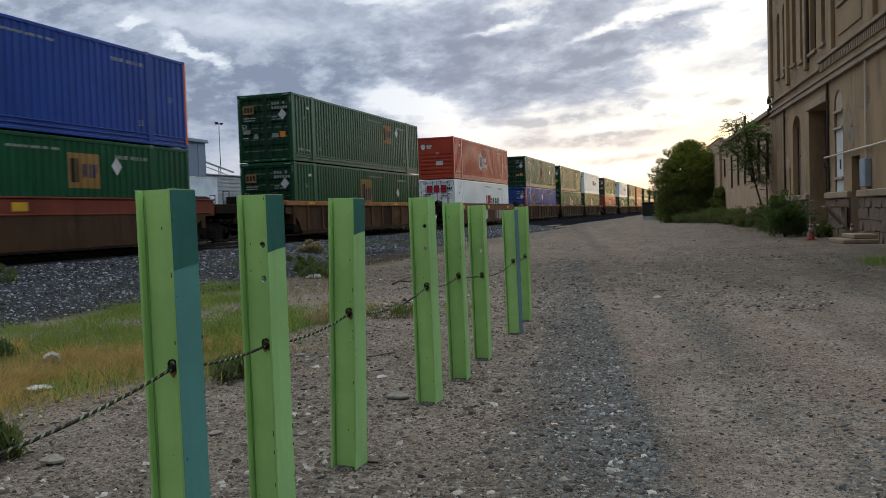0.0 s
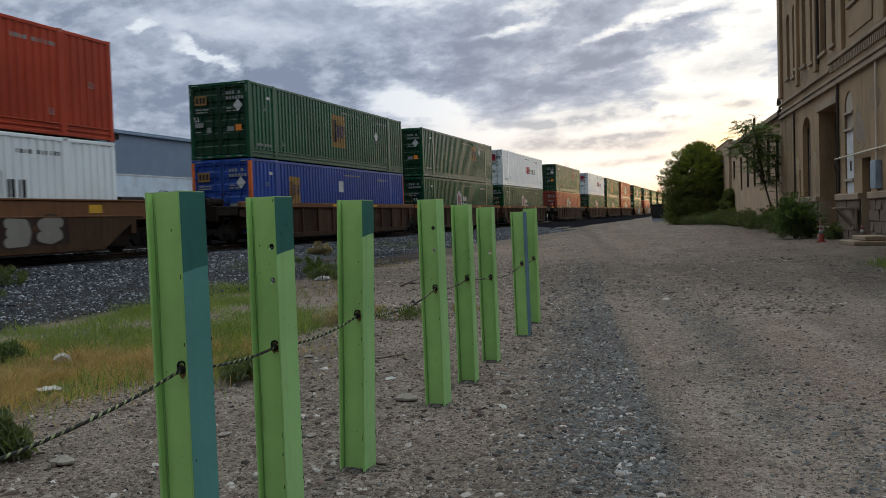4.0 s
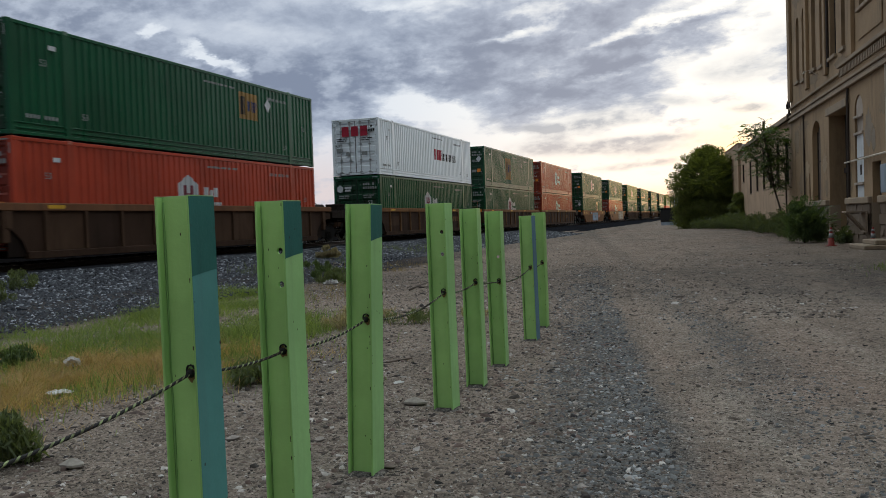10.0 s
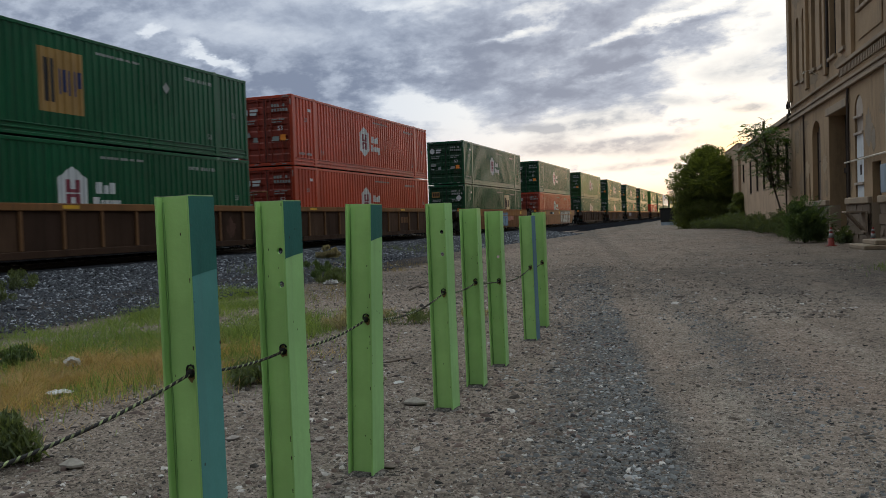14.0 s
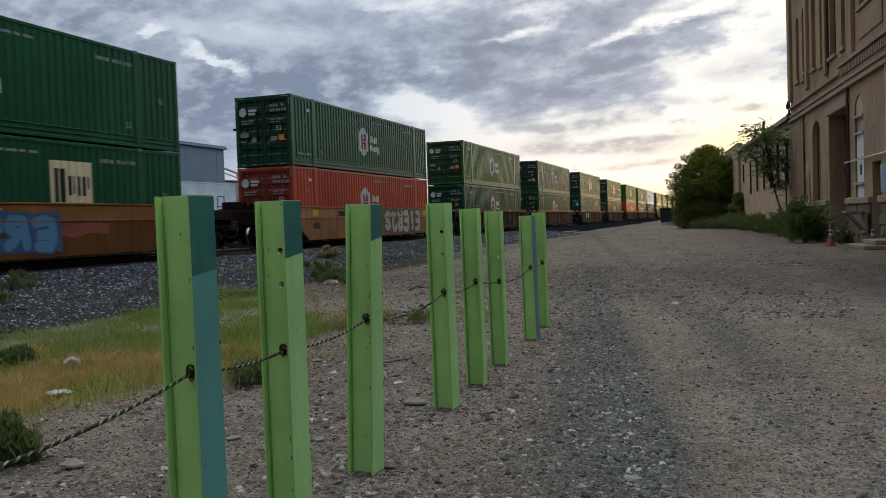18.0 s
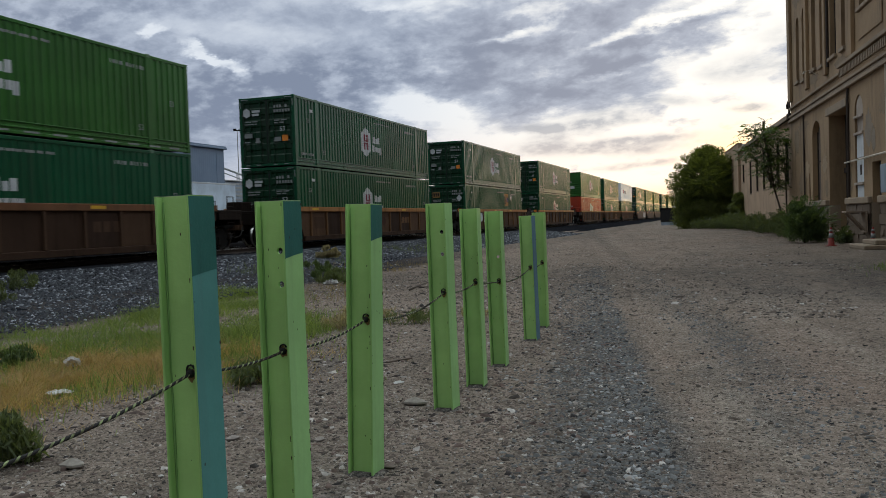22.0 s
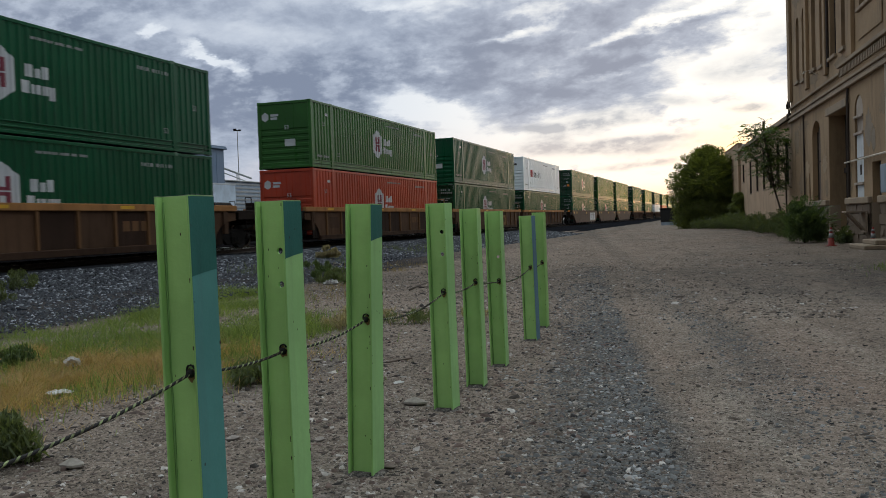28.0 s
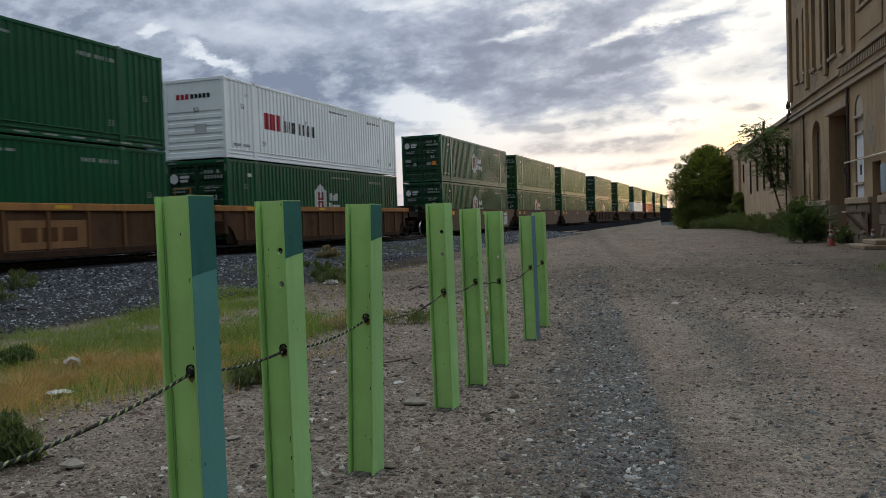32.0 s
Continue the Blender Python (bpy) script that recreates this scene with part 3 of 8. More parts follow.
def ballast_bed(k, p):
    v = k.add("ShaderNodeTexVoronoi")
    k.link(p, v.inputs["Vector"])
    v.inputs["Scale"].default_value = 13
    n = k.noise(p, 0.6, 5, 0.6)
    bw = k.add("ShaderNodeSeparateXYZ")
    k.link(v.outputs["Color"], bw.inputs[0])
    c = k.mix(bw.outputs[0], (0.005, 0.006, 0.008, 1), (0.038, 0.041, 0.048, 1))
    c = k.mix(k.step(n, 0.4, 0.65, 0.0, 0.6), c, (0.020, 0.020, 0.021, 1))
    # dark rims between bed stones, the shade of their crevices
    c = k.mix(k.step(v.outputs["Distance"], 0.3, 0.6, 0.0, 0.8), c, (0.015, 0.015, 0.018, 1))
    # the train's shade along the track, painted into the ballast
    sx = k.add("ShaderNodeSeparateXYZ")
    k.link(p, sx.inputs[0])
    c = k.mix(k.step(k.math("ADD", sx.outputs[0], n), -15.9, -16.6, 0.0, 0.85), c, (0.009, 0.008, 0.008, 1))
    return c, k.math("SUBTRACT", 1.0, v.outputs["Distance"]), 0.05


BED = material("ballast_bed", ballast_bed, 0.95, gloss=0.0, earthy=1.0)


def sheet(name, xs, ys, zf, mat):
    X, Y = np.meshgrid(xs, ys)
    Z = zf(X, Y)
    v = np.stack([X, Y, Z], -1).reshape(-1, 3)
    nx, ny = len(xs), len(ys)
    i = (np.arange(ny - 1)[:, None] * nx + np.arange(nx - 1)[None]).ravel()
    f = np.stack([i, i + 1, i + nx + 1, i + nx], -1)
    me = raw_mesh(name, v, f, mat)
    me.shade_smooth()
    return me


xs = np.unique(np.concatenate([[-4000, -1500, -600, -250, -120, -70, -45], np.arange(-32, -12, 0.5), np.arange(-12, 8, 0.12), np.arange(8, 30, 1.0), [40, 70, 120, 250, 600, 1500, 4000]]))
ys = np.unique(np.concatenate([[-4000, -1500, -500, -200, -80, -30, -12, -6], np.arange(-3, 22, 0.14), np.arange(22, 60, 0.8), np.arange(60, 140, 4), [160, 200, 300, 450, 700, 1200, 2200, 4000]]))
ground = tagged(new("ground", sheet("ground", xs, ys, ground_z, DIRT)), "wide dusty yard of brown dirt and crushed grey gravel", "ground", kind="structure")

bank = [(-12.0, 0.07), (-13.2, 0.20), (-14.6, 0.36), (-15.75, 0.50), (-16.4, 0.53), (-19.8, 0.53), (-20.6, 0.62), (-24.5, 0.66), (-26.0, 0.32)]


def bed_z(x, y):
    px = np.array([p[0] for p in bank][::-1])
    pz = np.array([p[1] for p in bank][::-1])
    return np.interp(x, px, pz) + 0.025 * wobble(x, y, 0.5, 11) * smooth(-12.0, -13.0, x)


bx = np.unique(np.concatenate([np.arange(-26.0, -16.4, 0.6), np.arange(-16.4, -11.95, 0.2), [-12.0]]))
by = np.unique(np.concatenate([np.arange(-460, 0, 20.0), np.arange(0, 60, 0.4), np.arange(60, 720, 12.0)]))
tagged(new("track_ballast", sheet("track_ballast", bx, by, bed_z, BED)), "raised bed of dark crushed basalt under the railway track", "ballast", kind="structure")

# loose stones
ICO = np.array([(0, 0, 1), (0.9, 0, 0.25), (0.25, 0.85, 0.2), (-0.75, 0.5, 0.3), (-0.7, -0.55, 0.2), (0.3, -0.9, 0.28), (0.1, 0.05, -0.6)])
ICO_F = np.array([(0, 1, 2), (0, 2, 3), (0, 3, 4), (0, 4, 5), (0, 5, 1), (6, 2, 1), (6, 3, 2), (6, 4, 3), (6, 5, 4), (6, 1, 5)])
# small chips: a broken block whose buried underside is left open
CHIP = np.array([(1, 0.1, -0.25), (-0.1, 0.9, -0.25), (-0.95, -0.05, -0.25), (0.05, -0.95, -0.25), (0.62, 0.2, 0.55), (-0.15, 0.6, 0.5), (-0.6, -0.1, 0.6), (0.1, -0.62, 0.5)])
CHIP_F = np.array([(4, 5, 6, 7), (0, 1, 5, 4), (1, 2, 6, 5), (2, 3, 7, 6), (3, 0, 4, 7)])


def stones(name, x, y, z, size, mat, label, category, flat=(0.35, 1.0)):
    n = len(x)
    g = np.random.default_rng(len(name) + n)
    a = g.uniform(0, 6.28, n)
    ca, sa = np.cos(a)[:, None], np.sin(a)[:, None]
    v = CHIP[None] * g.uniform(0.55, 1.35, (n, 8, 3)) * size[:, None, None] * np.stack([g.uniform(0.8, 1.6, n), g.uniform(0.6, 1.1, n), g.uniform(*flat, n)], -1)[:, None]
    vx, vy = v[..., 0] * ca - v[..., 1] * sa, v[..., 0] * sa + v[..., 1] * ca
    tilt = g.uniform(-0.4, 0.4, n)[:, None]
    v = np.stack([vx + x[:, None], vy + y[:, None], v[..., 2] + tilt * vx + z[:, None]], -1)
    f = CHIP_F[None] + 8 * np.arange(n)[:, None, None]
    ob = new(name, raw_mesh(name, v.reshape(-1, 3), f.reshape(-1, 4), mat))
    return tagged(ob, label, category, kind="stuff")


n = 100000
sy = 5 + 66 * rng.uniform(0, 1, n) ** 2.0
sx = np.where(rng.uniform(0, 1, n) < 0.62, rng.uniform(-15.9, -12.6, n), rng.uniform(-12.8, -9.3, n))
keep = ((sx < -11.6) | (rng.uniform(0, 1, n) < smooth(-9.2, -10.6, sx) * smooth(30, 12, sy))) & (sx > -1.2 * sy - 2.0)
sx, sy = sx[keep], sy[keep]
stones("ballast_stones", sx, sy, np.maximum(bed_z(sx, sy), ground_z(sx, sy)) + 0.004, rng.uniform(0.014, 0.040, len(sx)) * (1 + sy / 60) * np.where(sx > -12.4, 0.72, 1.0), BALLAST, "loose sharp grey stones of the railway ballast", "stones", (0.35, 1.1))
n = 120000
d = 2.6 + 24 * rng.uniform(0, 1, n) ** 1.6
d = np.abs(d - np.abs(rng.normal(0, 1.1, n)) * smooth(4.2, 2.6, d))
a = rng.uniform(-0.95, 0.20, n)
sx, sy = d * np.sin(a), d * np.cos(a)
keep = (sx > -9) & ((sx < -0.165 * sy + 0.45) | (rng.uniform(0, 1, n) < 0.30))
sx, sy = sx[keep], sy[keep]
stones("road_gravel", sx, sy, ground_z(sx, sy), np.minimum(rng.gamma(0.95, 0.0046, len(sx)) + 0.0026, 0.030) * (1 + 0.03 * sy), PEBBLE, "scattered brown and grey pebbles on the dirt", "gravel")
n = 46000
sy = 3.0 + 26 * rng.uniform(0, 1, n) ** 1.7
sx = np.where(rng.uniform(0, 1, n) < 0.80, -0.165 * sy + 0.50 - np.abs(rng.normal(0, 0.50, n)) + rng.normal(0, 0.05, n), -0.178 * sy + 1.72 + rng.normal(0, 0.26, n))
keep = rng.uniform(0, 1, n) < smooth(29, 12, sy) * (0.55 + 0.6 * wobble(sx, sy, 0.5, 23))
sx, sy = sx[keep], sy[keep]
n = len(sx)
stones("crushed_gravel", sx, sy, ground_z(sx, sy), np.minimum(rng.gamma(1.5, 0.0052, n) + 0.004, 0.028), GREYSTONE, "band of crushed grey stone along the edge of the track road", "gravel")

n = 34000
d = 12 + 60 * rng.uniform(0, 1, n) ** 1.5
a = rng.uniform(-0.62, 0.12, n)
sx, sy = d * np.sin(a), d * np.cos(a)
keep = (sx > -11) & (wobble(sx, sy, 1.3, 31) + rng.normal(0, 0.3, n) > -0.1)
sx, sy = sx[keep], sy[keep]
stones("road_gravel", sx, sy, ground_z(sx, sy), np.minimum(rng.gamma(1.3, 0.009, len(sx)) + 0.006, 0.06), PEBBLE, "coarse loose stones strewn over the yard", "gravel")

n = 9500
d = 2.6 + 11 * rng.uniform(0, 1, n) ** 1.4
d = np.abs(d - np.abs(rng.normal(0, 1.1, n)) * smooth(4.2, 2.6, d))
a = rng.uniform(-0.9, 0.05, n)
sx, sy = d * np.sin(a), d * np.cos(a)
keep = (sx > -7.5) & (sx < -0.155 * sy + 0.4) & (wobble(sx, sy, 0.4, 37) + rng.normal(0, 0.3, n) > 0.0)
sx, sy = sx[keep], sy[keep]
stones("road_gravel", sx, sy, ground_z(sx, sy), np.minimum(rng.gamma(1.6, 0.0075, len(sx)) + 0.006, 0.036), RUBBLE, "larger reddish and grey stones scattered by the posts", "gravel")

# single stones that stand out
PALE_STONE = plain("pale_limestone", (0.25, 0.225, 0.195), 0.9, 0, 30, 0.004, 0.1)
for i, (x, y, s) in enumerate([(-3.78, 4.08, 0.10), (-2.2, 3.1, 0.05), (-2.6, 5.0, 0.045), (-3.3, 6.4, 0.05), (-1.9, 4.5, 0.05), (-2.05, 11.0, 0.05), (-3.2, 4.9, 0.055), (-3.05, 5.05, 0.05), (-2.1, 7.2, 0.04), (-2.37, 6.18, 0.11), (-4.15, 7.98, 0.06)]):
    sh = Shape()
    g = np.random.default_rng(40 + i)
    pts = ICO * g.uniform(0.8, 1.15, (7, 3)) * s * np.array([1.3, 0.9, 0.55])
    sh.v, sh.f = [tuple(p) for p in pts], [tuple(q) for q in ICO_F]
    ob = part("stone", sh, PALE_STONE if i in (0, 9, 10) else PEBBLE, None, bevel=s * 0.12, at=pose(x, y, float(ground_z(x, y)) + s * 0.1, 0, 0, 40 * i))
    tagged(ob, "pale flat field stone lying on the dirt" if i in (0, 9, 10) else "loose dark stone lying on the dirt", "stone", "loose stones")

# ---- rails and sleepers ----
track = thing("track", None, "steel railway track on timber sleepers in dark ballast", "track", kind="structure")
head = [(-0.036, 0.13), (-0.036, 0.168), (-0.03, 0.172), (0.03, 0.172), (0.036, 0.168), (0.036, 0.13), (0.008, 0.118), (0.008, 0.03), (0.07, 0.012), (0.07, 0), (-0.07, 0), (-0.07, 0.012), (-0.008, 0.03), (-0.008, 0.118)]
for x in (TRACK_X - 0.755, TRACK_X + 0.755):
    part("rail", Shape().prism([(x + u, RAIL_TOP - 0.173 + w) for u, w in head], "y", -455, 715), RUST, track, "rusty steel rail with a bright top")
    part("rail_head", Shape().prism([(x - 0.0365, RAIL_TOP - 0.030), (x - 0.033, RAIL_TOP - 0.011), (x - 0.020, RAIL_TOP + 0.001), (x, RAIL_TOP + 0.003), (x + 0.020, RAIL_TOP + 0.001), (x + 0.033, RAIL_TOP - 0.011), (x + 0.0365, RAIL_TOP - 0.030)], "y", -455, 715), TREAD, track, "polished running surface of the rail")
WOOD = plain("creosoted_timber", (0.045, 0.036, 0.030), 0.85, 0, 9, 0.006)
tie = Shape().soft_box(-1.3, 1.3, -0.115, 0.115, -0.17, 0.0, 0.012).mesh("sleeper", WOOD)
for i in range(150):
    part("sleeper", tie, WOOD, track, at=pose(TRACK_X, 0.0 + 0.5 * i, RAIL_TOP - 0.170))

# ---- green steel posts and the rope between them ----
POST_GREEN = painted("lime_green_post_paint", (0.305, 0.530, 0.170), (0.18, 0.25, 0.10), 0.35, 0.42, 1.6, 0.0015)
POST_TEAL = painted("teal_post_paint", (0.085, 0.25, 0.225), (0.10, 0.15, 0.15), 0.3, 0.42, 1.6, 0.0015)
POST_DARKTEAL = painted("dark_teal_post_paint", (0.030, 0.125, 0.105), (0.03, 0.07, 0.06), 0.3, 0.4, 1.6, 0.0015)
POST_MINT = painted("mint_green_post_paint", (0.30, 0.53, 0.205), (0.2, 0.28, 0.15), 0.35, 0.45, 1.6, 0.0015)
POST_BLUE = painted("grey_blue_post_paint", (0.10, 0.19, 0.25), (0.1, 0.14, 0.15), 0.3, 0.45, 1.6, 0.0015)
CUT_EDGE = painted("scraped_pale_edge", (0.42, 0.50, 0.33), (0.14, 0.12, 0.08), 0.6, 0.6, 6)
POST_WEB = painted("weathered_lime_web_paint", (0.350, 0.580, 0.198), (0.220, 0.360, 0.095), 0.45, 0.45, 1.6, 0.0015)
# seam green darkened for the shadow in the web's corner
SEAM = painted("shaded_green_seam_paint", (0.180, 0.340, 0.110), (0.05, 0.08, 0.03), 0.6, 0.6, 6)
RUST_BLOOM = plain("rust_bloom_on_paint", (0.20, 0.13, 0.05), 0.85, 0, 90)
STAIN = plain("rust_stain", (0.055, 0.035, 0.02), 0.8, 0, 60)
ROPE_DARK = plain("black_rope_strand", (0.014, 0.013, 0.012), 0.85, 0, 120, 0.002)


def rope_build(pale):
    """A strand greyed by soot and rust in stretches."""
    def build(k, p):
        worn = k.noise(p, 4.5, 4, 0.6)
        n = k.noise(p, 160, 4, 0.7)
        c = k.mix(k.step(worn, 0.38, 0.52), c4((0.050, 0.036, 0.024)), c4(pale))
        return k.mix(k.step(n, 0.35, 0.7, 0.0, 0.5), c, c4((0.02, 0.018, 0.014))), n, 0.002
    return build


ROPE_PALE = material("faded_yellow_rope_strand", rope_build((0.30, 0.36, 0.17)), 0.85, gloss=0.1)


def pierced(w, z0, z1, holes, r, t):
    """A plate, w wide across x, that has round holes at heights given, offset to one side."""
    sh = Shape()
    cx = 0.028
    cuts = sorted(holes)
    z = z0
    for hz in cuts:
        sh.box(-w / 2, w / 2, -t, t, z, hz - 2 * r, "")
        sh.box(-w / 2, cx - 2 * r, -t, t, hz - 2 * r, hz + 2 * r)
        sh.box(cx + 2 * r, w / 2, -t, t, hz - 2 * r, hz + 2 * r)
        n, m = len(sh.v), 16
        for y in (-t, t):
            for i in range(m):
                g = 2 * math.pi * i / m
                c, s = math.cos(g), math.sin(g)
                q = 2 * r / max(abs(c), abs(s))
                sh.v += [(cx + r * c, y, hz + r * s), (cx + q * c, y, hz + q * s)]
        for i in range(m):
            j = (i + 1) % m
            a, b, e, h = n + 2 * i, n + 2 * i + 1, n + 2 * j, n + 2 * j + 1
            o = 2 * m
            sh.f += [(a, e, h, b), (a + o, b + o, h + o, e + o), (a, a + o, e + o, e)]
        z = hz + 2 * r
    sh.box(-w / 2, w / 2, -t, t, z, z1)
    return sh


POSTS = [  # x, y, height, lean across, lean along, turn, place of the web, colour of the outer flange, colour of its top, depth of that top, rope height, bolt holes
    (-1.945, 2.74, 1.535, 0.50, 0.0, -2.2, -0.034, POST_TEAL, POST_DARKTEAL, 0.30, 0.87, ()),
    (-1.997, 3.52, 1.533, 0.0, 0.3, -3.5, -0.034, POST_MINT, POST_DARKTEAL, 0.265, 0.838, (1.303, 1.147)),
    (-1.998, 4.40, 1.526, -1.50, -0.2, -1.5, -0.030, POST_MINT, POST_DARKTEAL, 0.205, 0.879, ()),
    (-2.081, 6.11, 1.566, 0.50, 0.2, -3.6, -0.028, POST_MINT, POST_MINT, 0.0, 0.889, (1.349, 1.181)),
    (-2.121, 7.06, 1.543, 0.70, -0.3, 4.2, 0.0, POST_MINT, POST_MINT, 0.0, 0.903, ()),
    (-2.198, 8.13, 1.530, 0.65, 0.2, 3.2, 0.0, POST_MINT, POST_MINT, 0.0, 0.833, (1.08,)),
    (-2.279, 9.94, 1.485, 0.90, 0.0, -4.0, -0.030, POST_BLUE, POST_BLUE, 0.0, 0.868, ()),
    (-2.405, 11.12, 1.530, 0.3, 0.3, 0.0, 0.0, POST_GREEN, POST_GREEN, 0.0, 0.862, ()),
    (-1.730, 0.75, 1.540, 0.3, 0.0, 0.0, 0.0, POST_MINT, POST_MINT, 0.0, 0.880, ())]
B, DP, TF, TW = 0.152, 0.155, 0.011, 0.012
rope_at = []
for i, (x, y, top, lx, ly, turn, wy, outer, cap, capz, rz, holes) in enumerate(POSTS):
    base = float(ground_z(x, y))
    # leans: positive lx tips the top towards the track
    post = thing("steel_post", pose(x, y, base, ly, -lx, turn), "lime green steel H-beam post with a %s flange" % ("teal" if i == 0 else "grey-blue" if i == 6 else "pale mint"), "post", "row of green posts")
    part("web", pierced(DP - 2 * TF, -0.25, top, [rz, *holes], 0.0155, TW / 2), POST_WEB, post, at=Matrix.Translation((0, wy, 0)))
    part("weld_seam", Shape().tube([(-DP / 2 + TF + 0.004, wy - TW / 2 - 0.003, z_) for z_ in np.linspace(-0.2, top - 0.02, 24)], [0.0035 + 0.0015 * math.sin(7.0 * q_ + i) for q_ in range(24)], 5), SEAM, post, "weld seam along the web, its shadow in the paint", smooth=True)
    halo = [(0.028 + (0.021 + 0.006 * math.sin(2.3 * q_ + i)) * math.cos(q_), rz - 0.004 + (0.026 + 0.008 * math.sin(3.1 * q_ + 2 * i)) * math.sin(q_)) for q_ in np.linspace(0, 5.9, 16)]
    part("rust_bloom", Shape().prism([p_ for p_ in halo], "y", wy - TW / 2 - 0.0012, wy - TW / 2 - 0.0004), RUST_BLOOM, post, "rusty bare patch round the rope hole")
    part("inner_flange", Shape().soft_box(-DP / 2, -DP / 2 + TF, -B / 2, B / 2, -0.25, top, 0.003), POST_GREEN, post)
    part("outer_flange", Shape().soft_box(DP / 2 - TF, DP / 2, -B / 2, B / 2, -0.25, top, 0.003), POST_GREEN, post)
    part("flange_coat", Shape().box(DP / 2, DP / 2 + 0.0012, -B / 2 + 0.001, B / 2 - 0.001, -0.2, top - 0.003), outer, post, "second coat of paint on the flange")
    if capz:
        part("flange_band", Shape().prism([(-B / 2 + 0.001, top - 0.003), (B / 2 - 0.001, top - 0.003), (B / 2 - 0.001, top - capz + 0.02), (0.0, top - capz + 0.012), (-B / 2 + 0.001, top - capz)], "x", DP / 2 + 0.0013, DP / 2 + 0.0026), cap, post, "darker band of old paint at the top")
    part("cut_top", Shape().box(-DP / 2 + 0.002, DP / 2 - 0.002, wy - TW / 2, wy + TW / 2, top, top + 0.0015).box(-DP / 2, -DP / 2 + TF, -B / 2, B / 2, top, top + 0.0015).box(DP / 2 - TF, DP / 2, -B / 2, B / 2, top, top + 0.0015), CUT_EDGE, post, "scraped pale top edge")
    g = np.random.default_rng(60 + i)
    chips = Shape()
    for q in range(8):
        cz, cy, w, hh = g.uniform(0.1, top - 0.1), g.choice([-B / 2 + 0.006, B / 2 - 0.006, g.uniform(-0.06, 0.06)]), g.uniform(0.0008, 0.0022), g.uniform(0.0015, 0.0060)
        chips.box(DP / 2 + 0.0027, DP / 2 + 0.0033, cy - w, cy + w, cz - hh, cz + hh)
        cx, cz = g.uniform(-0.05, 0.055), g.uniform(0.1, top - 0.1)
        chips.box(cx - w, cx + w, wy - TW / 2 - 0.0007, wy - TW / 2 - 0.0002, cz - hh, cz + hh)
    # worn edges of the flanges
    for q in range(4):
        cz, hh = g.uniform(0.0, top), g.uniform(0.002, 0.011)
        chips.box(DP / 2 + 0.0010, DP / 2 + 0.0034, B / 2 - g.uniform(0.002, 0.007), B / 2 + 0.0006, cz - hh, cz + hh)
        chips.box(DP / 2 - TF - 0.0006, DP / 2 - TF + g.uniform(0.001, 0.004), -B / 2 - 0.0006, -B / 2 + 0.002, cz - hh * 1.5, cz + hh)
    tagged(part("paint_chip", chips, STAIN, post, "rusty chips in the paint"), kind="stuff")
    part("knot", Shape().lathe([(0.004, -0.020), (0.014, -0.014), (0.017, 0.0), (0.014, 0.012), (0.006, 0.018)], 10), ROPE_DARK, post, "black knot of the rope in its hole", smooth=True, at=pose(0.028, wy - TW / 2 - 0.008, rz, 80, 0, 15))
    part("rope_loop", Shape().tube([(0.028 + 0.018 * math.cos(g_), wy - TW / 2 - 0.006, rz + 0.012 + 0.020 * math.sin(g_)) for g_ in np.linspace(0.3, 5.9, 10)], [0.004] * 10, 6), ROPE_DARK, post, smooth=True)
    # heap of dirt round the foot
    sh = Shape().lathe([(0.14, -0.03), (0.115, 0.004), (0.09, 0.012), (0.02, 0.014)], 14)
    sh.v = [(a_ * (1 + 0.2 * math.sin(3 * a_ * 20 + i)), b_, c_) for a_, b_, c_ in sh.v]
    part("footing", sh, DIRT, post, "heaped dirt round the foot", smooth=True)
    m = pose(x, y, base, ly, -lx, turn)
    rope_at.append(m @ Vector((0.028, wy, rz)))


def rope(a, b, sag, name="rope"):
    """Three laid strands, two black and one faded yellow, sagging from a to b."""
    ob = thing(name, Matrix.Translation(a), "thin twisted black and yellow rope strung from post to post", "rope", "ropes between the posts")
    L = (b - a).length
    n = max(12, int(L / 0.009))
    for s in range(3):
        pts = []
        w = (b - a).normalized()
        u = w.cross(Vector((0, 0, 1))).normalized()
        t = u.cross(w)
        for i in range(n + 1):
            q = i / n
            g = 2 * math.pi * (s / 3 + q * L / 0.046)
            c = (b - a) * q + Vector((0, 0, -4 * sag * q * (1 - q)))
            pts.append(c + (u * math.cos(g) + t * math.sin(g)) * 0.0029)
        part("strand", Shape().tube(pts, [0.0044 if s == 0 else 0.0040] * (n + 1), 5), ROPE_PALE if s == 0 else ROPE_DARK, ob, "faded yellow strand" if s == 0 else "black strand", smooth=True)


sags = [0.02, 0.03, 0.06, 0.03, 0.01, 0.05, 0.02]
for i in range(7):
    p0, p1 = rope_at[i] + Vector((0, 0.006, 0)), rope_at[i + 1] - Vector((0, 0.014, 0))
    rope(p0, p1, sags[i])
rope(rope_at[8] + Vector((0, 0.006, 0)), rope_at[0] - Vector((0, 0.016, 0)), 0.068)

# ---- the train ----
CL, CW, CH = 16.154, 2.591, 2.896      # a 53-foot container
POST_Y = CL / 2 - 1.981                # posts at the 40-foot places


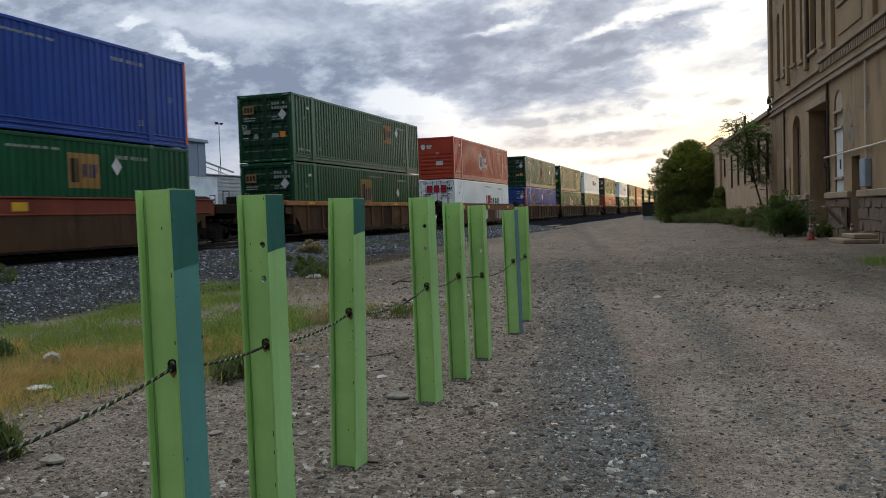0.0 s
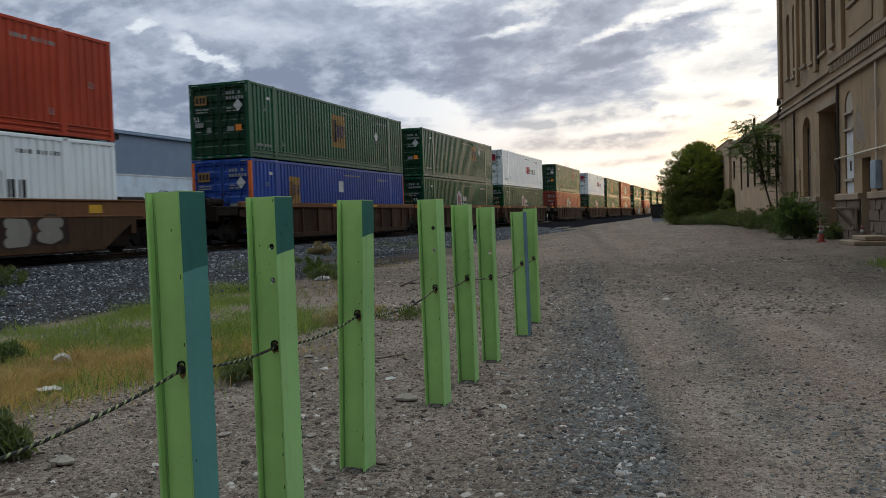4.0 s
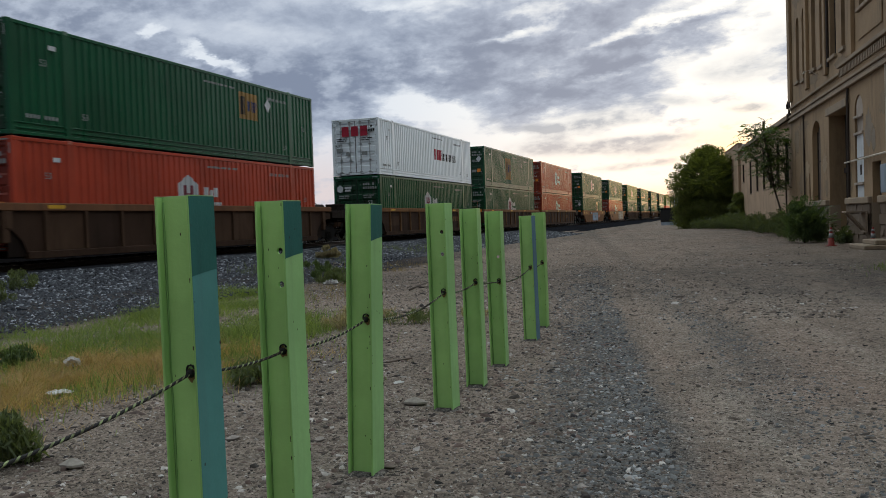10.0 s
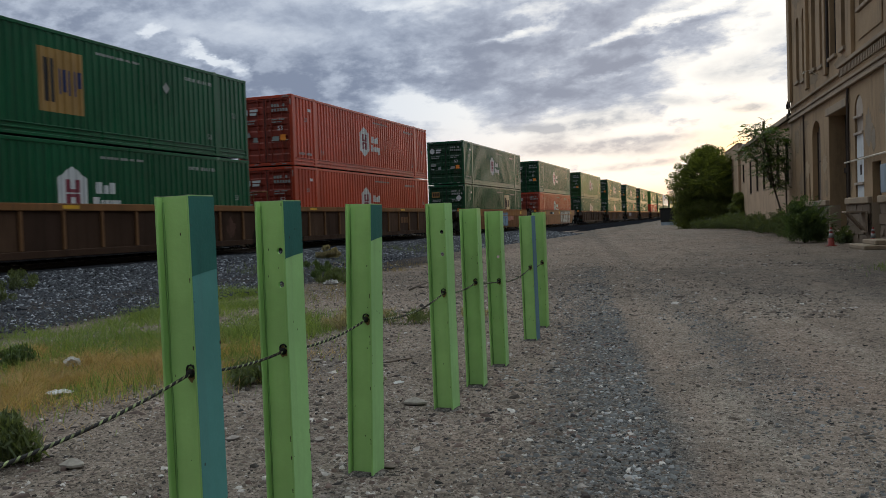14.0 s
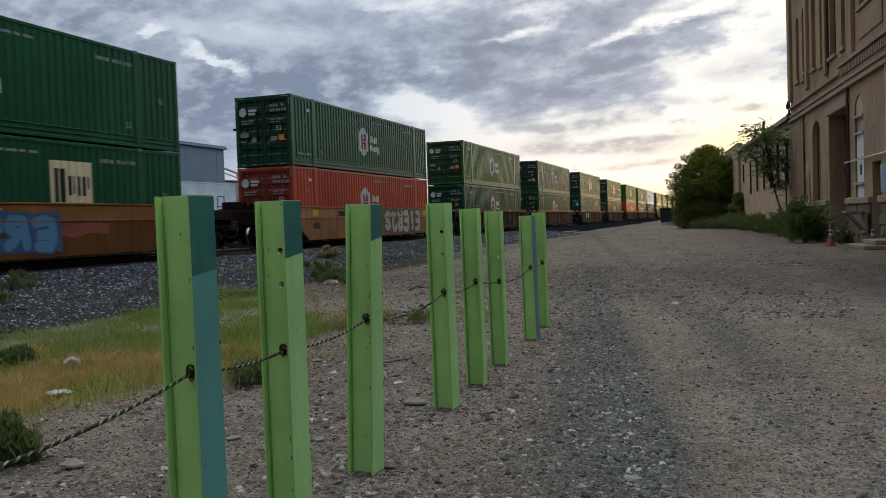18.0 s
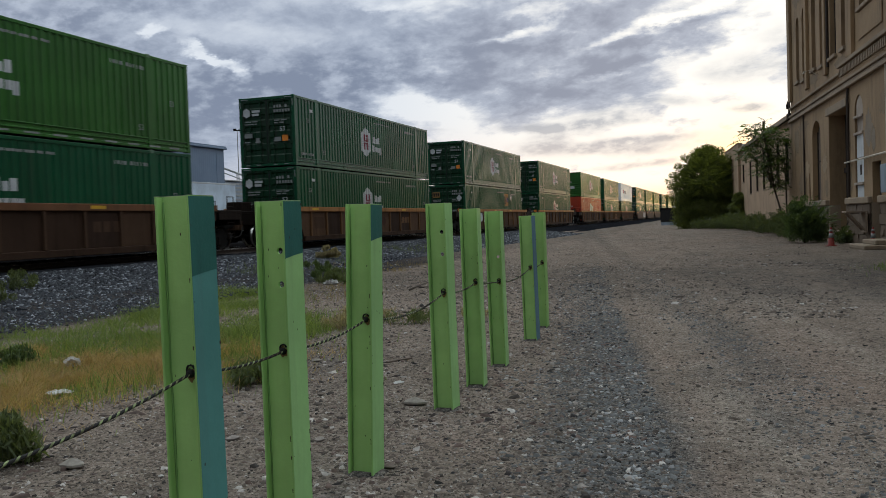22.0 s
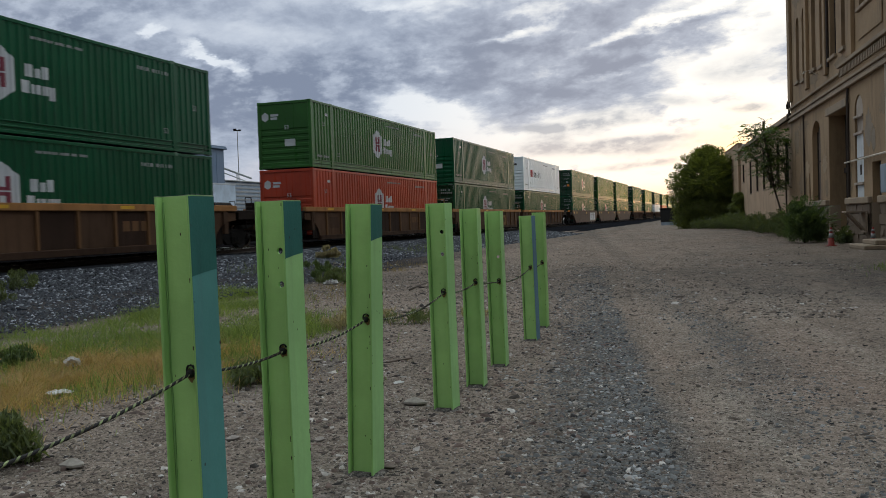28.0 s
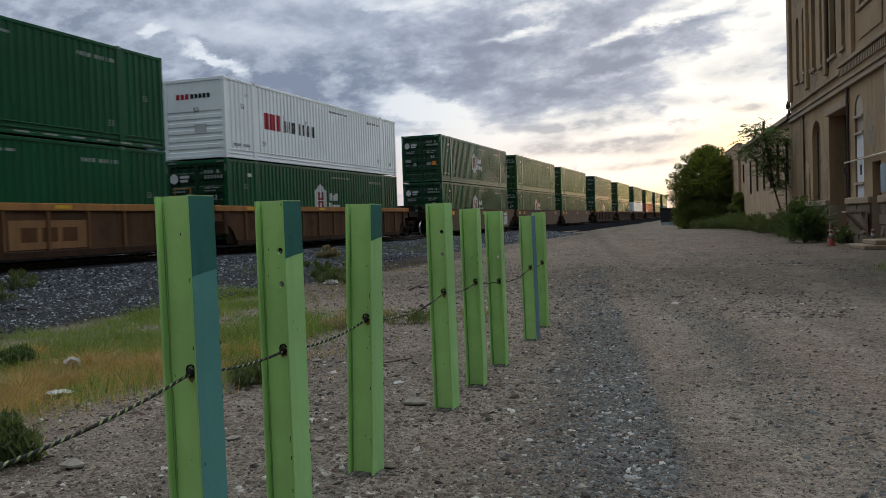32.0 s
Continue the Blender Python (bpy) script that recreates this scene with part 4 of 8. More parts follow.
def corrugated(x, y0, y1, z0, z1, out, pitch=0.279, depth=0.034):
    """A pressed side wall with upright trapezoid ribs; out is +1 or -1, the side it faces."""
    sh = Shape()
    n = max(1, round((y1 - y0) / pitch))
    p = (y1 - y0) / n
    ys_ = []
    for i in range(n):
        b = y0 + i * p
        ys_ += [(b, 0), (b + 0.40 * p, 0), (b + 0.52 * p, -1), (b + 0.88 * p, -1)]
    ys_.append((y1, 0))
    for y, d in ys_:
        xx = x + out * d * depth
        sh.v += [(xx, y, z0), (xx, y, z1)]
    for i in range(len(ys_) - 1):
        q = (2 * i, 2 * i + 2, 2 * i + 3, 2 * i + 1)
        sh.f.append(q if out > 0 else q[::-1])
    # closing back so that the wall has thickness
    m = len(sh.v)
    xb = x - out * (depth + 0.012)
    sh.v += [(xb, y0, z0), (xb, y0, z1), (xb, y1, z0), (xb, y1, z1)]
    sh.f.append((m, m + 1, m + 3, m + 2))
    return sh


def ribbed_end(x0, x1, y, z0, z1, n=9, depth=0.04):
    """A front wall with level pressed ribs, facing -y."""
    sh = Shape()
    p = (z1 - z0) / n
    zs = []
    for i in range(n):
        b = z0 + i * p
        zs += [(b, 0), (b + 0.45 * p, 0), (b + 0.56 * p, 1), (b + 0.89 * p, 1)]
    zs.append((z1, 0))
    for z, d in zs:
        sh.v += [(x0, y + d * depth, z), (x1, y + d * depth, z)]
    for i in range(len(zs) - 1):
        sh.f.append((2 * i, 2 * i + 1, 2 * i + 3, 2 * i + 2))
    m = len(sh.v)
    yb = y + depth + 0.012
    sh.v += [(x0, yb, z0), (x1, yb, z0), (x0, yb, z1), (x1, yb, z1)]
    sh.f.append((m, m + 2, m + 3, m + 1))
    return sh


MESHES = {}


def shared(key, make):
    if key not in MESHES:
        MESHES[key] = make()
    return MESHES[key]


SIDE = CW / 2        # the side that is seen faces +x


def plate(name, mat, parent, y0, y1, z0, z1, label="", x=None):
    """A thin decal on the seen side wall."""
    x = SIDE + 0.003 if x is None else x
    key = ("plate", mat.name, round(y1 - y0, 3), round(z1 - z0, 3))
    me = shared(key, lambda: Shape().box(-0.0015, 0.0015, -(y1 - y0) / 2, (y1 - y0) / 2, -(z1 - z0) / 2, (z1 - z0) / 2).mesh(name, mat))
    return part(name, me, mat, parent, label, at=Matrix.Translation((x, (y0 + y1) / 2, (z0 + z1) / 2)))


def end_plate(name, mat, parent, x0, x1, z0, z1, label="", y=None):
    y = -CL / 2 - 0.004 if y is None else y
    key = ("eplate", mat.name, round(x1 - x0, 3), round(z1 - z0, 3))
    me = shared(key, lambda: Shape().box(-(x1 - x0) / 2, (x1 - x0) / 2, -0.0015, 0.0015, -(z1 - z0) / 2, (z1 - z0) / 2).mesh(name, mat))
    return part(name, me, mat, parent, label, at=Matrix.Translation(((x0 + x1) / 2, y, (z0 + z1) / 2)))


FIELD = POST_Y - 0.12                  # the middle field of the side wall reaches this far either way
FIELD_PITCH = 2 * FIELD / round(2 * FIELD / 0.279)


def draped(sh, y0, y1, low, high, lift=0.003):
    """A film laid over the ribs of the middle field, from y0 to y1; low and high give its edges at y."""
    cuts = [y0, y1]
    first = int((y0 + FIELD) / FIELD_PITCH) - 1
    for i in range(first, first + int((y1 - y0) / FIELD_PITCH) + 4):
        cuts += [-FIELD + (i + q) * FIELD_PITCH for q in (0.0, 0.20, 0.40, 0.52, 0.70, 0.88)]
    cuts = sorted(c for c in cuts if y0 <= c <= y1)
    n = len(sh.v)
    for y in cuts:
        q = ((y + FIELD) / FIELD_PITCH) % 1.0
        deep = 0.0 if q <= 0.40 else min(1.0, (q - 0.40) / 0.12, max(0.0, (1.0 - q) / 0.12))
        x = SIDE - 0.012 + lift - 0.034 * deep
        sh.v += [(x, y, low(y)), (x, y, high(y))]
    sh.f += [(n + 2 * i, n + 2 * i + 2, n + 2 * i + 3, n + 2 * i + 1) for i in range(len(cuts) - 1)]
    return sh


def film(name, mat, parent, boxes, lift=0.003, label=""):
    """Oblongs of film (y0, y1, z0, z1) that follow the ribs, in one piece."""
    def make():
        sh = Shape()
        for y0, y1, z0, z1 in boxes:
            draped(sh, y0, y1, lambda y: z0, lambda y: z1, lift)
        return sh.mesh(name, mat)
    return part(name, shared((name, mat.name, lift, tuple(round(q, 3) for b in boxes for q in b)), make), mat, parent, label)


def bars(name, mat, parent, spans, z0, z1, label="", end_y=None, x=None):
    """A line of lettering as bars in one piece, on the seen side, or on the end where end_y is given."""
    key = ("bars", mat.name, end_y, x, z0, z1, tuple(round(q, 3) for sp in spans for q in sp))
    def make():
        sh = Shape()
        for a, b in spans:
            if end_y is None and x is None and max(abs(a), abs(b)) < FIELD:
                draped(sh, a, b, lambda y: z0, lambda y: z1)
            elif end_y is None:
                xx = SIDE + 0.003 if x is None else x
                sh.box(xx - 0.0015, xx + 0.0015, a, b, z0, z1)
            else:
                sh.box(a, b, end_y - 0.0015, end_y + 0.0015, z0, z1)
        return sh.mesh(name, mat)
    return tagged(part(name, shared(key, make), mat, parent, label), kind="stuff")


def house_logo(parent, y, z):
    """An upright white hexagon that holds a crimson block figure, with two bars of lettering beside it."""
    r, tall = 0.53, 0.74

    def edge(v):
        return tall - (tall * 0.45) * abs(v - y) / r
    part("logo_hexagon", shared(("hexagon", y, z), lambda: draped(draped(Shape(), y - r, y, lambda v: z - edge(v), lambda v: z + edge(v)), y, y + r, lambda v: z - edge(v), lambda v: z + edge(v)).mesh("logo_hexagon", DECAL_WHITE)), DECAL_WHITE, parent, "white hexagon of the logo")
    figure = []
    for sgn in (-1, 1):
        a, b = y + sgn * 0.18 - 0.065, y + sgn * 0.18 + 0.065
        figure += [(a, b, z + 0.02, z + 0.37), (a, b, z - 0.37, z - 0.02)]
    figure += [(y - 0.115, y + 0.115, z + 0.02, z + 0.11), (y - 0.115, y + 0.115, z - 0.11, z - 0.02)]
    film("logo_figure", DECAL_PLUM, parent, figure, 0.006, "block figure of the logo")
    # lettering as bars
    for k, (w0, zz) in enumerate(((0.90, 0.16), (0.74, -0.26))):
        g, strokes = y + w0, []
        for q, w in enumerate((0.32, 0.24, 0.24) if k == 0 else (0.32, 0.17, 0.23, 0.23, 0.22)):
            top = 0.17 if q == 0 or (k == 0 and q == 2) else 0.09
            foot = -0.26 if k == 1 and q == 4 else -0.15
            strokes.append((g, g + w * 0.80, z + zz + foot, z + zz + top))
            g += w
        film("logo_lettering", DECAL_WHITE, parent, strokes, 0.003, "white lettering drawn as bars" if k == 0 else "")


def square_logo(parent, y, z, w=1.25, h=1.45, tone=None):
    """A yellow square that holds dark and blue bars."""
    tone = tone or DECAL_YELLOW
    film("logo_square", tone, parent, [(y - w / 2, y + w / 2, z - h / 2, z + h / 2)], 0.003, "ochre yellow square of the logo" if tone is DECAL_YELLOW else "faded cream square of the logo")
    a = y - w * 0.40
    for mat, rows in ((DECAL_BLACK, ((0.0, 0.11, -0.34, 0.34), (0.14, 0.24, -0.34, 0.34))), (DECAL_BLUE, ((0.33, 0.39, -0.20, 0.20), (0.43, 0.49, -0.16, 0.20), (0.54, 0.60, -0.20, 0.20), (0.67, 0.73, -0.20, 0.20), (0.77, 0.84, -0.06, 0.20)))):
        mat = mat if tone is DECAL_YELLOW else DECAL_BLACK
        film("logo_letter_bar", mat, parent, [(a + u0 * w, a + u1 * w, z + z0 * h, z + z1 * h) for u0, u1, z0, z1 in rows], 0.006, "dark bars on the square")


def word_logo(parent, y, z):
    """A line of red and black lettering drawn as bars."""
    for i in range(3):
        film("logo_letter_bar", DECAL_RED, parent, [(y + i * 0.47, y + i * 0.47 + 0.37, z - 0.30, z + 0.33)], 0.003, "red lettering of the logo" if i == 0 else "")
    u, strokes = y + 1.50, []
    for i, w in enumerate((0.22, 0.34, 0.34, 0.14, 0.26, 0.24, 0.14, 0.30, 0.28)):
        strokes.append((u, u + w * 0.34, z - 0.30, z + (0.36 if i in (0, 3, 6) else 0.16)))
        if i not in (3, 6):
            strokes.append((u + w * 0.52, u + w * 0.84, z - 0.30, z + 0.16))
        u += w * 1.22
    film("logo_lettering", DECAL_BLACK, parent, strokes, 0.003, "black lettering of the logo")


def container_body(ob, paint, door_end, tone):
    """The frame, walls, roof, doors and fittings of a box; -y is the end that shows."""
    nm = paint.name
    for sx in (1, -1):
        for nme, y0, y1 in (("side_panel", -CL / 2 + 0.16, -POST_Y - 0.12), ("side_panel", -POST_Y + 0.12, POST_Y - 0.12), ("side_panel", POST_Y + 0.12, CL / 2 - 0.16)):
            part(nme, shared(("panel", nm, sx, round(y0, 2)), lambda: corrugated(sx * (SIDE - 0.012), y0, y1, 0.33, CH - 0.10, sx).mesh("side_panel", paint)), paint, ob)
        part("bottom_rail", shared(("brail", nm, sx), lambda: Shape().soft_box(*sorted((sx * (SIDE - 0.10), sx * (SIDE - 0.004))), -CL / 2 + 0.16, CL / 2 - 0.16, 0.015, 0.10, 0.012).soft_box(*sorted((sx * (SIDE - 0.10), sx * (SIDE - 0.040))), -CL / 2 + 0.16, CL / 2 - 0.16, 0.10, 0.17, 0.004).soft_box(*sorted((sx * (SIDE - 0.10), sx * (SIDE - 0.010))), -CL / 2 + 0.16, CL / 2 - 0.16, 0.17, 0.22, 0.010).soft_box(*sorted((sx * (SIDE - 0.10), sx * (SIDE - 0.036))), -CL / 2 + 0.16, CL / 2 - 0.16, 0.22, 0.31, 0.004).soft_box(*sorted((sx * (SIDE - 0.10), sx * (SIDE - 0.006))), -CL / 2 + 0.16, CL / 2 - 0.16, 0.31, 0.345, 0.008).mesh("bottom_rail", paint)), paint, ob)
        part("top_rail", shared(("trail", nm, sx), lambda: Shape().soft_box(*sorted((sx * (SIDE - 0.09), sx * (SIDE - 0.002))), -CL / 2 + 0.12, CL / 2 - 0.12, CH - 0.115, CH - 0.012, 0.012).mesh("top_rail", paint)), paint, ob)
        for py in (-POST_Y, POST_Y):
            part("lifting_post", shared(("lpost", nm, sx, py), lambda: Shape().soft_box(*sorted((sx * (SIDE - 0.10), sx * SIDE)), py - 0.12, py + 0.12, 0.012, CH - 0.012, 0.012).mesh("lifting_post", paint)), paint, ob)
            part("lifting_casting", shared(("lcast", sx, py, nm), lambda: Shape().soft_box(*sorted((sx * (SIDE - 0.16), sx * (SIDE + 0.004))), py - 0.09, py + 0.09, CH - 0.10, CH + 0.012, 0.012).mesh("lifting_casting", tone)), tone, ob, "pale worn lifting casting")
        for ey in (-1, 1):
            part("corner_post", shared(("cpost", nm, sx, ey), lambda: Shape().soft_box(*sorted((sx * (SIDE - 0.15), sx * SIDE)), *sorted((ey * (CL / 2 - 0.16), ey * CL / 2)), 0.10, CH - 0.10, 0.015).mesh("corner_post", paint)), paint, ob)
            for cz in (0.0, CH - 0.118):
                part("corner_casting", shared(("ccast", nm, sx, ey, cz), lambda: Shape().soft_box(*sorted((sx * (SIDE - 0.17), sx * (SIDE + 0.003))), *sorted((ey * (CL / 2 - 0.178), ey * (CL / 2 + 0.003))), cz, cz + 0.118, 0.012).mesh("corner_casting", paint)), paint, ob)
    part("roof", shared(("roof", nm), lambda: Shape().prism([(-SIDE + 0.05, CH - 0.06), (SIDE - 0.05, CH - 0.06), (SIDE - 0.06, CH - 0.03), (0, CH - 0.012), (-SIDE + 0.06, CH - 0.03)], "y", -CL / 2 + 0.1, CL / 2 - 0.1).mesh("roof", paint)), paint, ob)
    part("floor", shared(("floor", nm), lambda: Shape().box(-SIDE + 0.09, SIDE - 0.09, -CL / 2 + 0.1, CL / 2 - 0.1, 0.06, 0.15).mesh("floor", DARKGAP)), DARKGAP, ob)
    part("rear_wall", shared(("rear", nm), lambda: Shape().soft_box(-SIDE + 0.14, SIDE - 0.14, CL / 2 - 0.09, CL / 2 - 0.03, 0.10, CH - 0.1, 0.01).mesh("rear_wall", paint)), paint, ob)
    y0 = -CL / 2
    for nme, z0, z1 in (("door_sill", 0.02, 0.13), ("door_header", CH - 0.13, CH - 0.012)):
        part(nme, shared((nme, nm), lambda: Shape().soft_box(-SIDE + 0.15, SIDE - 0.15, y0, y0 + 0.14, z0, z1, 0.01).mesh(nme, paint)), paint, ob)
    if door_end:
        for sx in (-1, 1):
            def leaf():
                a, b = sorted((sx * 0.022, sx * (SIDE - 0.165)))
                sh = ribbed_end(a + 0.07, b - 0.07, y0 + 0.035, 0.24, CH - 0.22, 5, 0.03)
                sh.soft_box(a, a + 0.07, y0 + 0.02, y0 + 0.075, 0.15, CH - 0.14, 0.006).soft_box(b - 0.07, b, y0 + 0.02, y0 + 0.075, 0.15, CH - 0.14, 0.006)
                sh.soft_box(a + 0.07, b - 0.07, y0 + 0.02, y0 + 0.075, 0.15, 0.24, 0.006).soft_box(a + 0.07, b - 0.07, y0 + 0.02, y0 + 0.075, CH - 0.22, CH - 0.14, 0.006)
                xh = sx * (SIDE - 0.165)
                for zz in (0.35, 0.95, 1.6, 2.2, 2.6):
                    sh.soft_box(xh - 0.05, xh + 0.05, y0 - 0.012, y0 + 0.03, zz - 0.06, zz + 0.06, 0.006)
                return sh.mesh("door", SHADED_DOORS[nm])
            door = part("door", shared(("leaf", nm, sx), leaf), SHADED_DOORS[nm], ob)
            for q in (0.30, 0.80):
                xx = sx * q
                rodm = STEEL if paint is WHITE else SHADED_DOORS[nm]
                def rod_():
                    sh = Shape().rod((xx, y0 + 0.0, 0.12), (xx, y0 + 0.0, CH - 0.10), 0.021, sides=8)
                    for zz in (0.14, CH - 0.19):
                        sh.soft_box(xx - 0.07, xx + 0.07, y0 - 0.025, y0 + 0.02, zz, zz + 0.06, 0.006)
                    for zz in (0.75, 1.55, 2.25):
                        sh.soft_box(xx - 0.06, xx + 0.06, y0 - 0.02, y0 + 0.03, zz, zz + 0.07, 0.006)
                    return sh.mesh("lock_rod", rodm)
                part("lock_rod", shared(("rod", xx, rodm.name), rod_), rodm, door)
                part("door_handle", shared(("handle", xx), lambda: Shape().soft_box(*sorted((xx, xx + sx * 0.26)), y0 - 0.02, y0 + 0.0, 1.02, 1.06, 0.006).mesh("door_handle", STEEL)), STEEL, door)
        part("door_gasket", shared(("gasket",), lambda: Shape().box(-0.022, 0.022, y0 + 0.03, y0 + 0.06, 0.15, CH - 0.14).box(-SIDE + 0.15, -SIDE + 0.165, y0 + 0.03, y0 + 0.06, 0.15, CH - 0.14).box(SIDE - 0.165, SIDE - 0.15, y0 + 0.03, y0 + 0.06, 0.15, CH - 0.14).mesh("door_gasket", DARKGAP)), DARKGAP, ob)
    else:
        part("front_wall", shared(("front", nm), lambda: ribbed_end(-SIDE + 0.15, SIDE - 0.15, y0 + 0.03, 0.13, 1.72, 6, 0.03).box(-SIDE + 0.15, SIDE - 0.15, y0 + 0.03, y0 + 0.072, 1.72, CH - 0.13).mesh("front_wall", paint)), paint, ob, "ribbed front wall")


def side_marks(ob, style, pale):
    """Numbers and small plates that every box carries; the fleet number is drawn as bars."""
    ink = DECAL_BLACK if style == "word" else DECAL_WHITE
    ink = ink if style == "word" else DECAL_DIM
    txt = writing("53", 0.25, ink)
    for y, z in ((-CL / 2 + 1.15, 1.92), (CL / 2 - 0.9, 0.55 if pale else 1.5), (CL / 2 - 2.45, 0.62), (-CL / 2 + 2.6, 0.66)):
        part("length_mark", txt, ink, ob, at=Matrix.Translation((SIDE + 0.002, y, z)) @ Matrix.Rotation(radians(90), 4, "Z"))
    dim = DECAL_SLATE if style == "word" else DECAL_DIM
    bars("fleet_number", dim, ob, [(CL / 2 - 3.7 + i * 0.145, CL / 2 - 3.7 + i * 0.145 + w) for i, w in ((0, 0.09), (1, 0.10), (2, 0.09), (3, 0.10), (5, 0.09), (6, 0.10), (7, 0.04), (8, 0.09), (9, 0.10), (10, 0.09))], 2.385, 2.495)
    bars("caption", dim, ob, [(0.25 + q, 0.25 + q + w) for q, w in ((0, 0.2), (0.24, 0.3), (0.6, 0.16), (0.86, 0.34), (1.26, 0.22), (1.55, 0.3))], 2.50, 2.57)
    plate("data_plate", DECAL_WHITE, ob, -CL / 2 + 1.35, -CL / 2 + 1.6, 2.30, 2.42)
    bars("caption", dim, ob, [(-CL / 2 + 0.5 + i * 0.125, -CL / 2 + 0.5 + i * 0.125 + 0.08) for i in (0, 1, 2, 3, 5, 6, 7, 8)], 0.46, 0.56)


def tape(ob):
    bars("reflective_tape", DECAL_DIM, ob, [(-CL / 2 + 0.35 + i * 0.98, -CL / 2 + 0.35 + i * 0.98 + 0.5) for i in range(16)], 0.07, 0.12, "pale reflective tape", x=SIDE - 0.001)


def end_marks(ob, style, door_end):
    y = -CL / 2 - 0.026 if door_end else -CL / 2 + 0.022
    ink = DECAL_BLACK if style == "word" else DECAL_WHITE
    if style == "word":
        wide = 0.46 if door_end else 0.17
        z = 2.25
        for i in range(3):
            x = -0.72 + i * wide * 1.12
            end_plate("logo_letter_bar", DECAL_RED, ob, x, x + wide * 0.85, z - wide * 0.55, z + wide * 0.55, "red lettering of the logo" if i == 0 else "", y=y)
        if not door_end:
            for i in range(5):
                end_plate("logo_letter_bar", DECAL_BLACK, ob, -0.12 + i * 0.17, i * 0.17 + 0.01, z - 0.08, z + 0.08, y=y)
    elif style == "square":
        end_plate("logo_square", DECAL_YELLOW, ob, -1.02, -0.50, 2.06, 2.42, "ochre yellow square of the logo", y=y)
        for i in range(3):
            end_plate("logo_letter_bar", DECAL_BLACK, ob, -0.96 + i * 0.15, -0.86 + i * 0.15, 2.13, 2.35, y=y - 0.004)
        part("hazard_diamond", shared(("diamond",), lambda: Shape().prism([(0, 0.24), (0.2, 0), (0, -0.24), (-0.2, 0)], "y", -0.0015, 0.0015).mesh("hazard_diamond", DECAL_WHITE)), DECAL_WHITE, ob, "white diamond placard", at=Matrix.Translation((0.86, y, 1.98)))
    else:
        part("logo_hexagon", shared(("ehex",), lambda: Shape().prism([(0, 0.2), (0.16, 0.1), (0.16, -0.1), (0, -0.2), (-0.16, -0.1), (-0.16, 0.1)], "y", -0.0015, 0.0015).mesh("logo_hexagon", DECAL_WHITE)), DECAL_WHITE, ob, "white hexagon of the logo", at=Matrix.Translation((-0.92, y, 2.25)))
        for i in range(2):
            end_plate("logo_letter_bar", DECAL_WHITE, ob, -0.66, -0.28 - 0.06 * i, 2.26 - i * 0.14, 2.36 - i * 0.14, y=y)
    if door_end:
        dim = DECAL_BLACK if style == "word" else DECAL_DIM
        bars("fleet_number", dim, ob, [(0.36 + i * 0.13, 0.45 + i * 0.13) for i in (0, 1, 2, 4)], 2.40, 2.52, end_y=y)
        bars("fleet_number", dim, ob, [(0.36 + i * 0.13, 0.45 + i * 0.13) for i in range(6)], 2.21, 2.33, end_y=y)
        bars("caption", dim, ob, [(-1.0, -0.72), (-0.68, -0.42), (0.36, 0.62), (0.68, 0.95)], 1.86, 1.91, end_y=y)
        bars("caption", dim, ob, [(-1.0, -0.60), (-0.56, -0.46), (0.36, 0.55), (0.60, 0.80)], 1.76, 1.81, end_y=y)
        part("length_mark", writing("53", 0.26, ink), ink, ob, at=Matrix.Translation((0.74 if style == "house" else -0.98, y, 1.52)))
        end_plate("permit_sticker", DECAL_DIM, ob, -1.05, -0.68, 1.22, 1.40, y=y)
        end_plate("permit_sticker", DECAL_DIM, ob, -0.52, -0.34, 1.00, 1.20, y=y)
        end_plate("notice_sticker", DECAL_DIM, ob, 0.36, 0.66, 1.02, 1.20, y=y)
        if style in ("square", "house"):
            end_plate("hazard_sticker", DECAL_ORANGE, ob, 0.72, 0.98, 1.02, 1.26, "orange hazard sticker", y=y)
        bars("reflective_tape", DECAL_DIM, ob, [(-1.18, -0.86), (0.86, 1.18)], CH - 0.10, CH - 0.065, end_y=y + 0.02)
        bars("reflective_tape", DECAL_DIM, ob, [(-1.24, -1.205), (1.205, 1.24)], CH - 0.44, CH - 0.17, end_y=y + 0.02)
        bars("reflective_tape", DECAL_DIM, ob, [(q, q + 0.2) for q in (-1.05, -0.55, 0.25, 0.75)], 0.06, 0.10, end_y=y + 0.02)
    else:
        end_plate("notice_sticker", DECAL_WHITE, ob, 0.0, 0.5, 0.95, 1.25, y=y)
        part("length_mark", writing("53", 0.24, ink), ink, ob, at=Matrix.Translation((0.1, y - 0.002, 1.75)))


TONES = {GREEN.name: painted("worn_green_fittings", (0.10, 0.17, 0.12), amount=0.4), GREEN2.name: painted("worn_mid_green_fittings", (0.11, 0.19, 0.10), amount=0.4),
         RED.name: painted("worn_red_fittings", (0.42, 0.13, 0.09), amount=0.4), WHITE.name: painted("worn_white_fittings", (0.40, 0.41, 0.43), amount=0.4), BLUE.name: painted("worn_blue_fittings", (0.12, 0.16, 0.32), amount=0.4)}
WORDS = {GREEN.name: "dark green", GREEN2.name: "mid green", RED.name: "orange-red", WHITE.name: "white", BLUE.name: "blue"}
LOGO = {"house": "a white hexagon logo", "square": "a yellow square logo", "square_far": "a yellow square logo", "square_mid": "a yellow square logo", "square_pale": "a faded cream square logo", "square_near": "a small yellow square logo", "word": "a red and black word logo", "word_near": "a red and black word logo", "none": "plain sides"}
BOXES = {}


